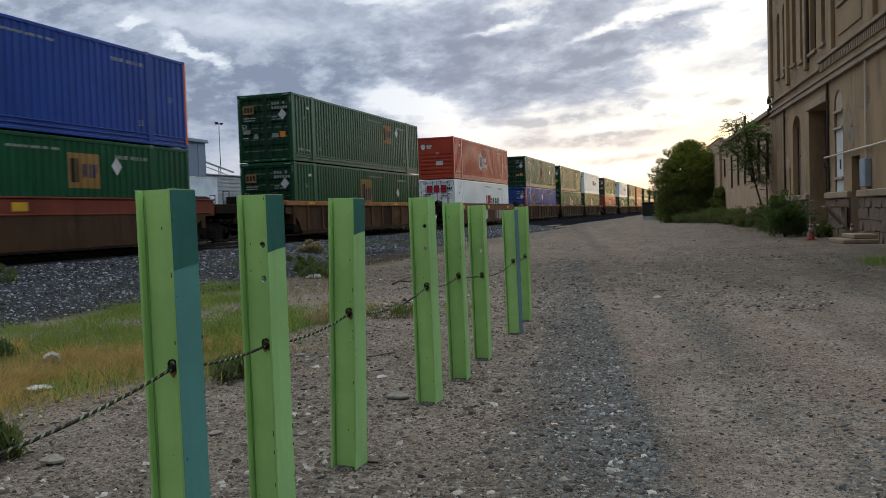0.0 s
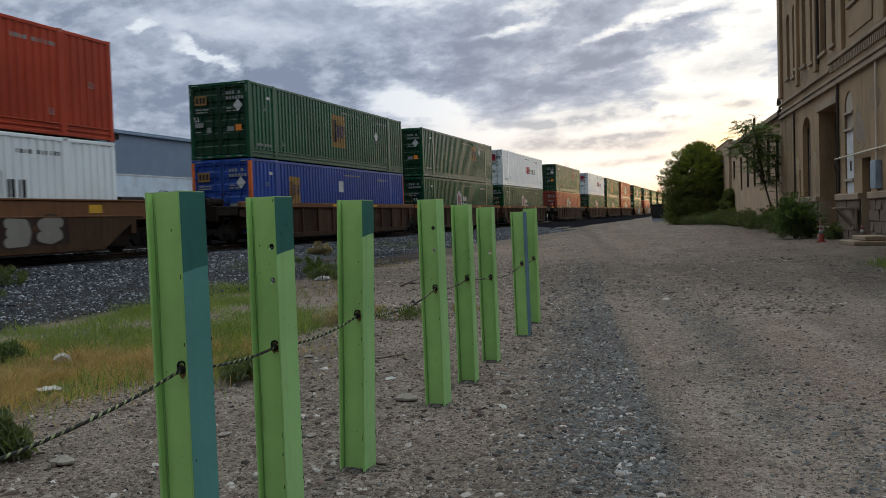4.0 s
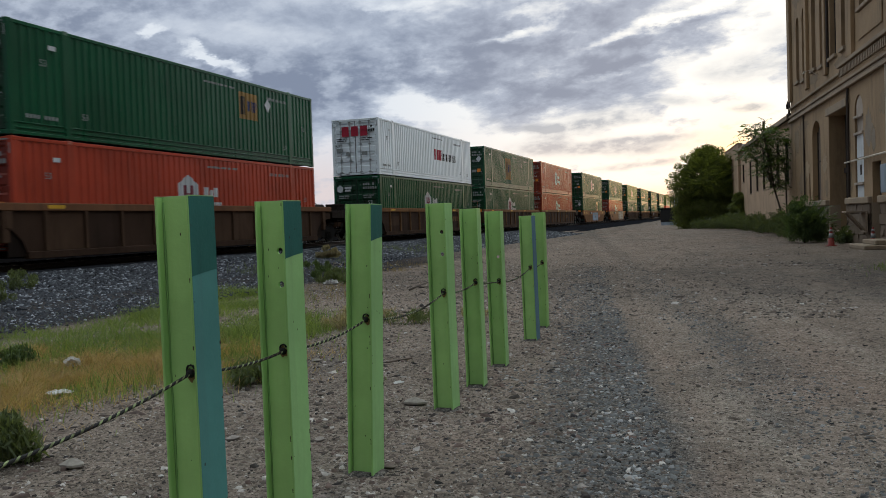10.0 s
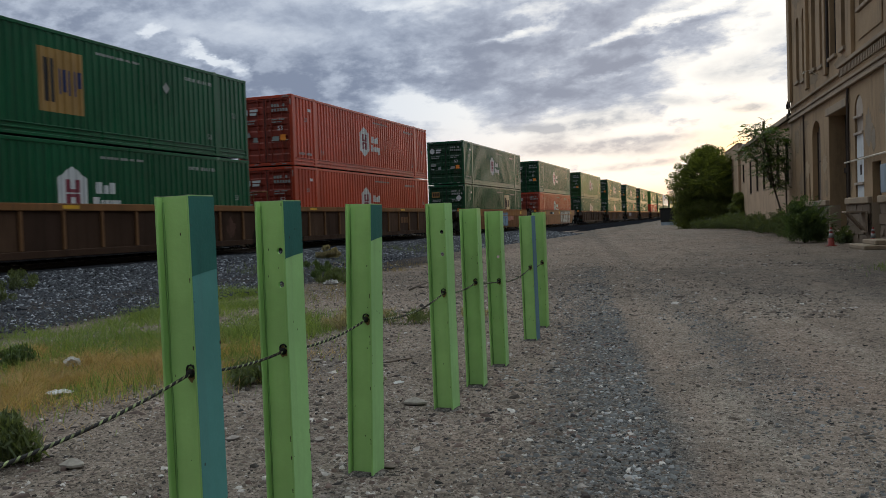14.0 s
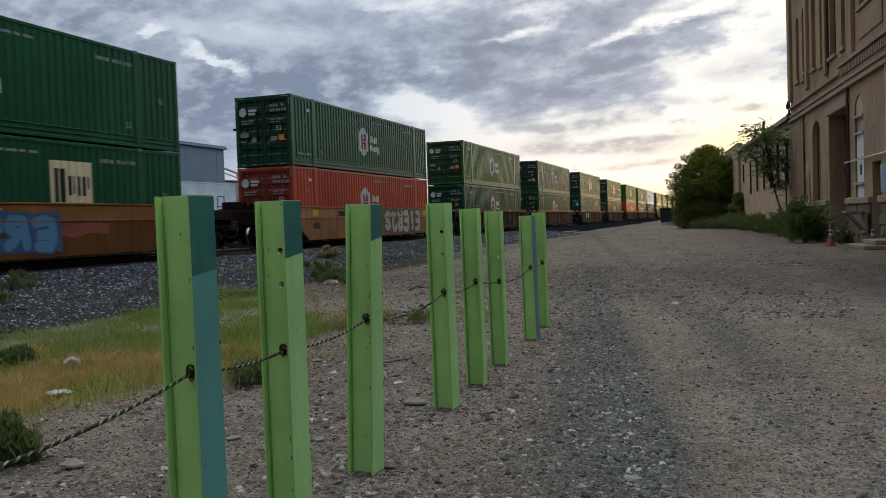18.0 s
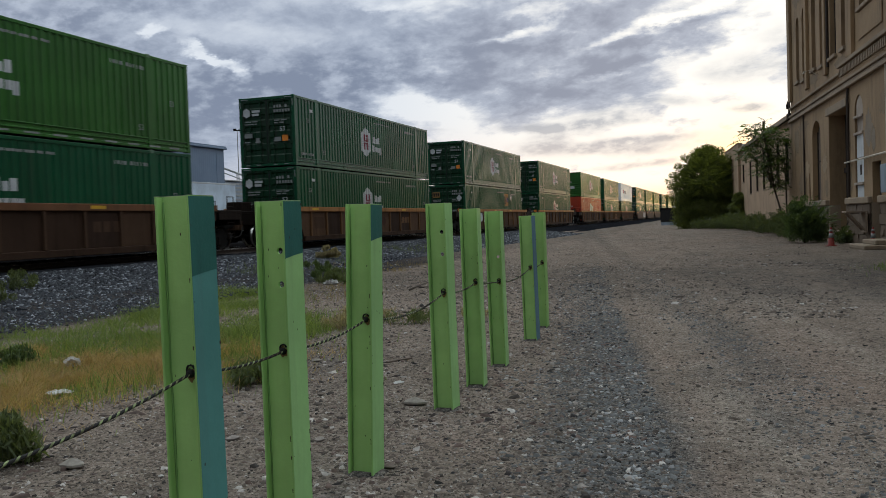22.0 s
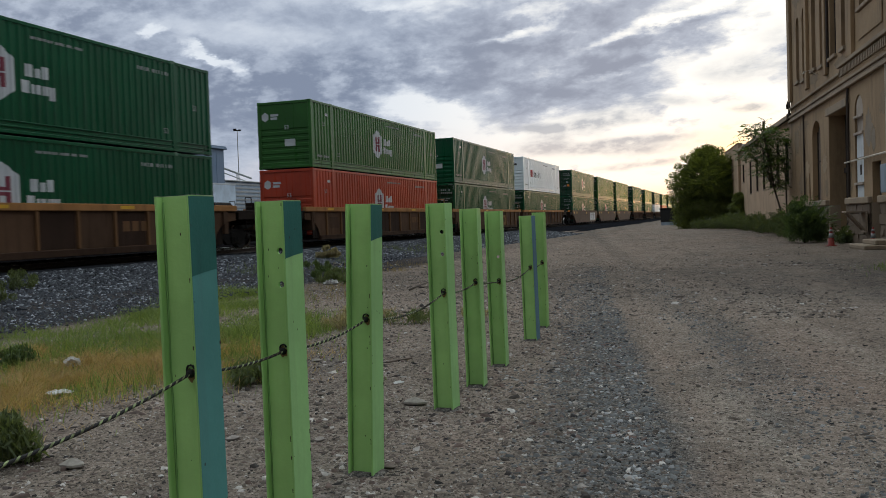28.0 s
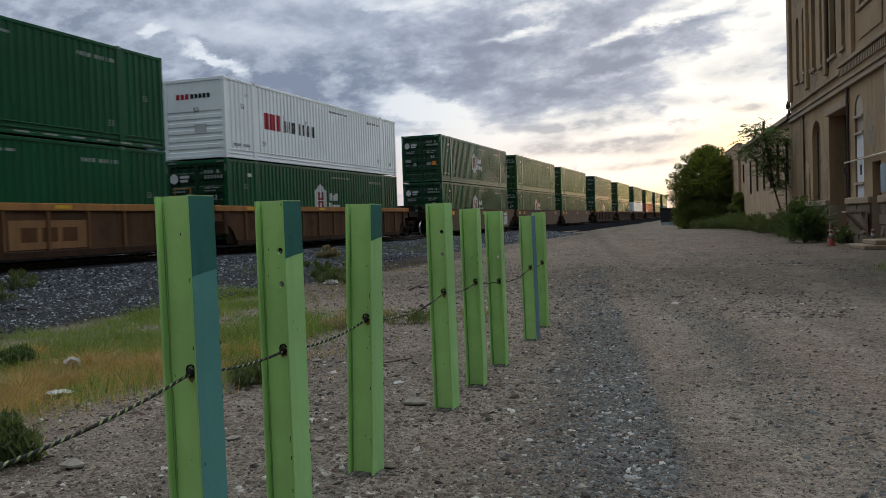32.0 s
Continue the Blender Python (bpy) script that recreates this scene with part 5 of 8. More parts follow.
def container(paint, style, door_end, m, taped=False):
    """A 53-foot box; each sort is built once, then copied."""
    key = paint.name, style, door_end, taped
    if key in BOXES:
        return copy_thing(BOXES[key], m)
    ob = thing("container", m, "%s corrugated shipping container with %s" % (WORDS[paint.name], LOGO[style]), "shipping container", "containers on the train")
    container_body(ob, paint, door_end, TONES[paint.name])
    base = style.split("_")[0]
    side_marks(ob, base, paint is WHITE)
    end_marks(ob, base, door_end)
    if style == "house":
        house_logo(ob, -0.85, 1.50)
    elif style == "square":
        square_logo(ob, -1.08, 1.54, 1.62, 1.68)
        part("hazard_diamond", shared(("mdiamond",), lambda: Shape().prism([(0, 0.19), (0.17, 0), (0, -0.19), (-0.17, 0)], "x", -0.0015, 0.0015).mesh("hazard_diamond", DECAL_DIM)), DECAL_DIM, ob, "dull white diamond placard", at=Matrix.Translation((SIDE + 0.004, 3.35, 1.98)))
    elif style == "square_far":
        square_logo(ob, 3.05, 1.98, 1.30, 0.98)
        part("hazard_diamond", shared(("sdiamond",), lambda: Shape().prism([(0, 0.27), (0.23, 0), (0, -0.27), (-0.23, 0)], "x", -0.0015, 0.0015).mesh("hazard_diamond", DECAL_WHITE)), DECAL_WHITE, ob, "white diamond placard", at=Matrix.Translation((SIDE + 0.004, 4.40, 2.16)))
    elif style == "square_pale":
        square_logo(ob, 3.25, 1.70, 1.55, 1.32, DECAL_CREAM)
    elif style == "square_mid":
        square_logo(ob, -0.10, 1.62, 1.5, 1.5)
        part("hazard_diamond", shared(("sdiamond",), lambda: Shape().prism([(0, 0.27), (0.23, 0), (0, -0.27), (-0.23, 0)], "x", -0.0015, 0.0015).mesh("hazard_diamond", DECAL_WHITE)), DECAL_WHITE, ob, "white diamond placard", at=Matrix.Translation((SIDE + 0.004, 4.35, 1.75)))
    elif style == "square_near":
        square_logo(ob, -4.6, 1.75, 1.0, 1.1)
        plate("notice_plate", DECAL_WHITE, ob, -0.35, 0.15, 1.75, 2.25, "white notice plate")
    elif style == "word":
        word_logo(ob, 0.5, 1.55)
    elif style == "word_near":
        word_logo(ob, -5.4, 1.55)
    if taped:
        tape(ob)
    if paint is BLUE:
        for sx in (1, -1):
            part("orange_corner_post", Shape().soft_box(*sorted((sx * (SIDE - 0.13), sx * (SIDE + 0.006))), CL / 2 - 0.10, CL / 2 + 0.012, 0.1, CH - 0.1, 0.01), ORANGE, ob, "orange painted corner post")
            part("orange_corner_post", Shape().soft_box(*sorted((sx * (SIDE - 0.13), sx * (SIDE + 0.006))), -CL / 2 - 0.012, -CL / 2 + 0.10, 0.1, CH - 0.1, 0.01), ORANGE, ob, "orange painted corner post")
    BOXES[key] = ob
    return ob


# well cars: everything from the rail top (z = 0), middle of the car at y = 0
WX = 1.50


def wheelset(bogie, y):
    def solid():
        sh = Shape()
        for sx in (-1, 1):
            rings = [(0.07, -0.10), (0.12, -0.09), (0.10, -0.03), (0.33, -0.045), (0.37, -0.065), (0.452, -0.065), (0.452, -0.04), (0.425, -0.025), (0.419, 0.055), (0.40, 0.065), (0.34, 0.04), (0.14, 0.02), (0.12, 0.09), (0.07, 0.10)]
            a = Shape().lathe(rings, 20)
            nb = len(sh.v)
            sh.v += [(sx * (0.74 + z), u, w) for u, w, z in a.v]
            sh.f += [tuple(nb + i for i in q) for q in a.f]
        sh.rod((-1.05, 0, 0), (1.05, 0, 0), 0.075, sides=10)
        me = sh.mesh("wheelset", IRON)
        me.materials.append(TREAD)
        for q in me.polygons:
            if 0.405 < math.hypot(q.center.y, q.center.z) < 0.432:
                q.material_index = 1
        return me
    ob = part("wheelset", shared(("wheelset",), solid), IRON, bogie, "two steel wheels on an axle")
    ob.matrix_parent_inverse = Matrix.Translation((0, y, 0.42))
    return ob


def bogie_at(car, y):
    b = part("bogie", shared(("bolster",), lambda: Shape().soft_box(-1.12, 1.12, -0.22, 0.22, 0.34, 0.62, 0.03).rod((0, 0, 0.6), (0, 0, 0.72), 0.35, sides=14).mesh("bogie", IRON)), IRON, car, "cast steel bogie", at=Matrix.Translation((0, y, 0)))
    def frame_side():
        sh = Shape().prism([(-1.10, 0.36), (-1.10, 0.56), (-0.62, 0.60), (-0.42, 0.74), (0.42, 0.74), (0.62, 0.60), (1.10, 0.56), (1.10, 0.36), (0.74, 0.38), (0.45, 0.16), (-0.45, 0.16), (-0.74, 0.38)], "x", -0.07, 0.07)
        return sh.mesh("side_frame", IRON, bevel=0.02)
    for sx in (-1, 1):
        part("side_frame", shared(("sframe",), frame_side), IRON, b, at=Matrix.Translation((sx * 1.03, 0, 0)))
        for yy in (-0.89, 0.89):
            part("axle_cap", shared(("axcap",), lambda: Shape().rod((-0.04, 0, 0), (0.06, 0, 0), 0.11, 0.085, 10).mesh("axle_cap", IRON)), IRON, b, at=Matrix.Translation((sx * 1.11, yy, 0.42)))
        for yy in (-0.16, 0.0, 0.16):
            part("spring", shared(("spring",), lambda: Shape().rod((0, 0, 0.20), (0, 0, 0.44), 0.06, sides=8).mesh("spring", IRON)), IRON, b, at=Matrix.Translation((sx * 1.12, yy, 0)))
    for yy in (-0.89, 0.89):
        wheelset(b, yy)


CARS = {}


def well_car(kind, paint, m, near, far):
    """A well car. near and far: what is under that end, "bogie", "shared" (a bogie between two wells) or "none" (borne by the neighbour)."""
    key = kind, paint.name, near, far
    if key in CARS:
        return copy_thing(CARS[key], m)
    tone = {WELL_BROWN.name: "brown", WELL_TAN.name: "rust-tan", WELL_OCHRE.name: "rust-orange and sooty", WELL_YELLOW.name: "dirty yellow", WELL_RED.name: "dull red", WELL_PEACH.name: "sun-faded tan", WELL_TAUPE.name: "dusty taupe"}[paint.name]
    ob = thing("well_car", m, "%s %s container well car on the track" % (tone, "ribbed steel" if kind == "ribbed" else "smooth-sided"), "well car", "well cars of the train")
    nm = paint.name
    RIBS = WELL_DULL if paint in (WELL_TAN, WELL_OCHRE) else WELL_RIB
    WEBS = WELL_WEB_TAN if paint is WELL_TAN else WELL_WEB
    half = 8.45
    for sx in (1, -1):
        xo = sx * WX
        if kind == "ribbed":
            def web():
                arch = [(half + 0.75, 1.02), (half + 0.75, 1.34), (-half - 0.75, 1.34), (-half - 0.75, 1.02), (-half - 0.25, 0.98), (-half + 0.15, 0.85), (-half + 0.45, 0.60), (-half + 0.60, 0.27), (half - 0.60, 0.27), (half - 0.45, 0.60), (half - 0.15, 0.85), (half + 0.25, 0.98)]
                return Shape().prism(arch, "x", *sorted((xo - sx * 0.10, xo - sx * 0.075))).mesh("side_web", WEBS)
            side = part("side_web", shared(("web", nm, sx), web), WEBS, ob, "sooty recessed side plate, its shade in the paint")
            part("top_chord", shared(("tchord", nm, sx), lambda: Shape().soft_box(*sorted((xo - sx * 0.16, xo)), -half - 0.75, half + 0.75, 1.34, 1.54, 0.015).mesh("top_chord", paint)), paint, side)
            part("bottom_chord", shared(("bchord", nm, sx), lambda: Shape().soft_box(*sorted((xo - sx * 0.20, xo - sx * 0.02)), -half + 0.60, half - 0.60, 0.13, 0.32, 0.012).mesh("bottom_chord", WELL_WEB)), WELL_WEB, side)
            rib = shared(("rib", nm, sx), lambda: Shape().soft_box(*sorted((xo - sx * 0.075, xo - sx * 0.008)), -0.055, 0.055, 0.325, 1.335, 0.012).mesh("rib", RIBS))
            for i in range(11):
                part("rib", rib, RIBS, side, at=Matrix.Translation((0, -7.25 + i * 1.45, 0)))
            for ey in (-1, 1):
                part("end_gusset", shared(("gusset", nm, sx, ey), lambda: Shape().soft_box(*sorted((xo - sx * 0.075, xo - sx * 0.004)), *sorted((ey * (half - 0.10), ey * (half + 0.12))), 0.90, 1.335, 0.01).mesh("end_gusset", WELL_RIB)), WELL_RIB, side)
            for i, y in enumerate((-6.9, -1.2, 3.4)):
                part("safety_stripe", shared(("stripe", sx), lambda: Shape().box(*sorted((xo + sx * 0.001, xo + sx * 0.004)), -0.3, 0.3, 1.40, 1.49).mesh("safety_stripe", SAFETY)), SAFETY, side, "yellow safety stripe" if i == 0 else "", at=Matrix.Translation((0, y, 0)))
            part("load_plate", shared(("lplate", sx), lambda: Shape().box(*sorted((xo - sx * 0.074, xo - sx * 0.070)), -6.9, -6.0, 0.62, 1.10).mesh("load_plate", WELL_RIB)), WELL_RIB, side, "faded stencil panel")
            part("builder_mark", shared(("bmark", RIBS.name, sx), lambda: Shape().box(*sorted((xo - sx * 0.074, xo - sx * 0.070)), 3.25, 3.55, 0.75, 1.05).box(*sorted((xo - sx * 0.074, xo - sx * 0.070)), 3.65, 3.95, 0.75, 1.05).box(*sorted((xo - sx * 0.074, xo - sx * 0.070)), 4.05, 4.35, 0.75, 1.05).mesh("builder_mark", RIBS)), RIBS, side, "faded lettering drawn as bars")
        else:
            def shell():
                arch = [(half + 0.75, 0.98), (half + 0.75, 1.50), (-half - 0.75, 1.50), (-half - 0.75, 0.98), (-half - 0.10, 0.95), (-half + 1.25, 0.13), (half - 1.25, 0.13), (half + 0.10, 0.95)]
                return Shape().prism(arch, "x", *sorted((xo - sx * 0.12, xo))).mesh("side_web", paint, bevel=0.02)
            side = part("side_web", shared(("shell", nm, sx), shell), paint, ob)
            part("rub_rail", shared(("rub", nm, sx), lambda: Shape().soft_box(*sorted((xo - sx * 0.01, xo + sx * 0.02)), -half - 0.5, half + 0.5, 1.06, 1.10, 0.008).soft_box(*sorted((xo - sx * 0.13, xo + sx * 0.03)), -half - 0.75, half + 0.75, 1.50, 1.55, 0.01).mesh("rub_rail", paint)), paint, side)
            low = WELL_LOW if paint is WELL_YELLOW else WELL_DUSTY if paint is WELL_PEACH else WELL_TAUPE if paint is WELL_TAUPE else WELL_RIB
            if kind == "smooth":
                def skirt():
                    arch = [(half + 0.02, 0.90), (half + 0.14, 0.97), (half + 0.5, 0.985), (half + 0.5, 1.05), (-half - 0.5, 1.05), (-half - 0.5, 0.985), (-half - 0.14, 0.97), (-half - 0.02, 0.90), (-half + 1.29, 0.16), (half - 1.29, 0.16)]
                    return Shape().prism(arch, "x", *sorted((xo - sx * 0.001, xo + sx * 0.004))).mesh("lower_panel", low)
                part("lower_panel", shared(("skirt", low.name, sx), skirt), low, side, "grimy shaded brown lower panel")
            for i, y in enumerate((-8.3, -6.6, 0.4, 6.9)):
                part("safety_stripe", shared(("stripe2", sx), lambda: Shape().box(*sorted((xo + sx * 0.001, xo + sx * 0.004)), -0.26, 0.26, 1.17, 1.40).mesh("safety_stripe", SAFETY)), SAFETY, side, "yellow safety stripe" if i == 0 else "", at=Matrix.Translation((0, y, 0)))
    part("well_floor", shared(("wfloor", nm), lambda: Shape().soft_box(-WX + 0.16, WX - 0.16, -half + 0.7, half - 0.7, 0.15, 0.30, 0.01).mesh("well_floor", IRON)), IRON, ob)
    for ey, what in ((-1, near), (1, far)):
        part("end_frame", shared(("endf", nm, ey), lambda: Shape().soft_box(-WX + 0.02, WX - 0.02, *sorted((ey * (half - 0.03), ey * (half + 0.20))), 0.55, 1.36, 0.02).mesh("end_frame", WELL_RIB)), WELL_RIB, ob)
        # plates added behind the arches to keep the well's end dark
        for sx in (-1, 1):
            part("end_bulkhead", shared(("bulk", ey, sx), lambda: Shape().soft_box(*sorted((sx * (WX - 0.16), sx * (WX - 0.128))), *sorted((ey * (half - 1.5), ey * (half - 0.035))), 0.20, 1.33, 0.008).mesh("end_bulkhead", END_DARK)), END_DARK, ob, "dark plate added to black out the end of the well")
        reach = 11.05 if what == "bogie" else 9.45
        part("draft_sill", shared(("draft", nm, ey, reach), lambda: Shape().soft_box(-0.32, 0.32, *sorted((ey * (half + 0.15), ey * reach)), 0.66, 1.02, 0.02).mesh("draft_sill", WELL_RIB)), WELL_RIB, ob)
        if what == "bogie":
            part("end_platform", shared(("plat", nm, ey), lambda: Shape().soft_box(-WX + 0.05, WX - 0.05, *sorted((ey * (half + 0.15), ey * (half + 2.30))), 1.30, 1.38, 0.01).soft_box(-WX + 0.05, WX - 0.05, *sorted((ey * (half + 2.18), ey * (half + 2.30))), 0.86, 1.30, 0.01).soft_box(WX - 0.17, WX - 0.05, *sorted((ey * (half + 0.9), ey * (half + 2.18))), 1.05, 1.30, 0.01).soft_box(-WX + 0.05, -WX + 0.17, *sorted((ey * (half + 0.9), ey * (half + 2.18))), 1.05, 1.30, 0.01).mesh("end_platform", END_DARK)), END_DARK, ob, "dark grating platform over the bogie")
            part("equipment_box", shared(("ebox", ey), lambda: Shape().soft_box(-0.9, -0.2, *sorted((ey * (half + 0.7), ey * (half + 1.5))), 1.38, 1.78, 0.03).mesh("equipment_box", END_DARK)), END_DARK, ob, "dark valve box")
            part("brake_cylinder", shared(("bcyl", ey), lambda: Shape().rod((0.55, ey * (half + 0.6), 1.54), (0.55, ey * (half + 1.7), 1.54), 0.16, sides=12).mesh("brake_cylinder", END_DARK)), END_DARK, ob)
            part("coupler", shared(("coup", ey), lambda: Shape().soft_box(-0.11, 0.11, *sorted((ey * 11.0, ey * 11.52)), 0.76, 0.94, 0.02).soft_box(-0.20, 0.20, *sorted((ey * 11.48, ey * 11.80)), 0.70, 1.0, 0.05).mesh("coupler", IRON)), IRON, ob)
            part("brake_hose", shared(("hose", ey), lambda: Shape().tube([(0.45, ey * 10.9, 0.8), (0.5, ey * 11.2, 0.45), (0.48, ey * 11.55, 0.38), (0.3, ey * 11.75, 0.5)], [0.025] * 4, 6).mesh("brake_hose", IRON, True)), IRON, ob)
            for sx in (-1, 1):
                part("ladder", shared(("ladder", nm, ey, sx), lambda: Shape().rod((sx * 1.42, ey * 10.3, 0.30), (sx * 1.42, ey * 10.3, 1.85), 0.014).rod((sx * 1.42, ey * 9.9, 0.30), (sx * 1.42, ey * 9.9, 1.85), 0.014).rod((sx * 1.42, ey * 10.3, 0.55), (sx * 1.42, ey * 9.9, 0.55), 0.014).rod((sx * 1.42, ey * 10.3, 0.95), (sx * 1.42, ey * 9.9, 0.95), 0.014).rod((sx * 1.42, ey * 10.3, 1.5), (sx * 1.42, ey * 9.9, 1.5), 0.014).rod((sx * 1.42, ey * 10.3, 1.85), (sx * 1.42, ey * 9.9, 1.85), 0.014).mesh("ladder", END_DARK)), END_DARK, ob)
            if ey < 0:
                part("brake_wheel", shared(("bwheel",), lambda: Shape().tube([(0.28 * math.cos(g), 0, 0.28 * math.sin(g)) for g in np.linspace(0, 6.283, 17)], [0.02] * 17, 6).rod((-0.28, 0, 0), (0.28, 0, 0), 0.014).rod((0, 0, -0.28), (0, 0, 0.28), 0.014).rod((0, 0, 0), (0, 0.3, 0), 0.03).mesh("brake_wheel", IRON, True)), IRON, ob, at=Matrix.Translation((0.75, -10.2, 1.45)))
                part("brake_stand", shared(("bstand",), lambda: Shape().rod((0.75, -9.9, 1.05), (0.75, -9.9, 1.5), 0.04).mesh("brake_stand", IRON)), IRON, ob)
            bogie_at(ob, ey * 9.55)
        elif what == "shared":
            part("connector", shared(("conn", ey), lambda: Shape().rod((0, ey * 9.8, 0.60), (0, ey * 9.8, 1.10), 0.40, sides=14).mesh("connector", IRON)), IRON, ob)
            bogie_at(ob, ey * 9.80)
            for sx in (-1, 1):
                part("guide_rail", shared(("guide", nm, ey, sx), lambda: Shape().rod((sx * 1.35, ey * 9.2, 1.3), (sx * 1.35, ey * 9.2, 2.1), 0.02).rod((sx * 0.75, ey * 9.2, 1.3), (sx * 0.75, ey * 9.2, 2.1), 0.02).rod((sx * 1.35, ey * 9.2, 2.1), (sx * 0.75, ey * 9.2, 2.1), 0.02).rod((sx * 1.35, ey * 9.2, 1.7), (sx * 0.75, ey * 9.2, 1.7), 0.02).mesh("guide_rail", paint)), paint, ob)
    CARS[key] = ob
    return ob


FIGURES = [  # strokes of made-up swollen figures, in a box one wide and one tall
    [[(0.75, 1.0), (0.8, 0.35), (0.6, 0.05), (0.2, 0.0), (0.0, 0.25)], [(0.35, 0.95), (1.0, 1.0)]],
    [[(0.5, 0.0), (0.5, 0.62)], [(0.5, 0.95), (0.55, 1.0)]],
    [[(0.95, 0.95), (0.3, 1.0), (0.05, 0.6), (0.1, 0.1), (0.5, 0.0), (1.0, 0.1)], [(0.15, 0.52), (0.8, 0.55)]],
    [[(0.95, 0.85), (0.5, 1.0), (0.1, 0.8), (0.25, 0.55), (0.75, 0.45), (0.9, 0.2), (0.5, 0.0), (0.05, 0.12)]],
    [[(0.9, 1.0), (0.2, 0.95), (0.1, 0.5), (0.2, 0.05), (0.95, 0.0)], [(0.2, 0.5), (0.85, 0.5)]],
    [[(0.1, 0.0), (0.15, 0.95), (0.7, 1.0), (0.9, 0.75), (0.65, 0.5), (0.25, 0.45)], [(0.5, 0.45), (0.7, 0.15), (1.0, 0.0)]]]


def ribbon(pts, w, x0, x1):
    """A flat sprayed stroke with round ends."""
    sh = Shape()
    for i, (p, q) in enumerate(zip(pts, pts[1:])):
        d = math.atan2(q[1] - p[1], q[0] - p[0])
        out = [(p[0] + w * math.cos(d + g), p[1] + w * math.sin(d + g)) for g in np.linspace(math.pi / 2, 3 * math.pi / 2, 7)]
        out += [(q[0] + w * math.cos(d + g), q[1] + w * math.sin(d + g)) for g in np.linspace(-math.pi / 2, math.pi / 2, 7)]
        sh.prism(out, "x", x0, x1 + 0.00006 * i)
    return sh


def lettering_blob(car, y, z, w, h, mats, seed, x=WX):
    """A sprayed tag on the car's side: swollen figures with a dark outline on a cloud, no words."""
    g = np.random.default_rng(seed)
    n = max(3, int(round(w / 0.92)))
    cloud = []
    for i in range(25):
        cloud.append((y - 0.15 + (w + 0.3) * i / 24, z + h * (0.56 + g.uniform(-0.06, 0.08))))
    for i in range(25):
        cloud.append((y + w + 0.15 - (w + 0.3) * i / 24, z - h * (0.54 + g.uniform(-0.06, 0.06))))
    part("graffiti_cloud", Shape().prism(cloud, "x", x + 0.0045, x + 0.0055), mats[0], car, "dark cloud behind sprayed graffiti")
    for i in range(n):
        u = w / n
        fig = FIGURES[(3, 0, 5, 2, 1, 4)[(seed + i) % 6]]
        tall, wide, lean = h * g.uniform(0.66, 0.80), u * g.uniform(0.66, 0.80), g.uniform(-0.12, 0.12)
        cy, cz = y + u * (i + 0.5) - wide / 2, z - tall / 2 + g.uniform(-0.04, 0.04)
        for j, line in enumerate(fig):
            pts = [(cy + wide * (1 - p) + lean * tall * q, cz + tall * (q if i % 2 else 1 - q)) for p, q in line]
            o = x + 0.006 + 0.0022 * i + 0.0007 * j
            tagged(part("graffiti_outline", ribbon(pts, 0.16 + 0.03 * h, o, o + 0.0001), mats[2] if len(mats) > 2 else mats[0], car), kind="stuff")
            tagged(part("graffiti_stroke", ribbon(pts, 0.11 + 0.03 * h, o + 0.0016, o + 0.0017), mats[1], car, "fat sprayed stroke" if i + j == 0 else ""), kind="stuff")


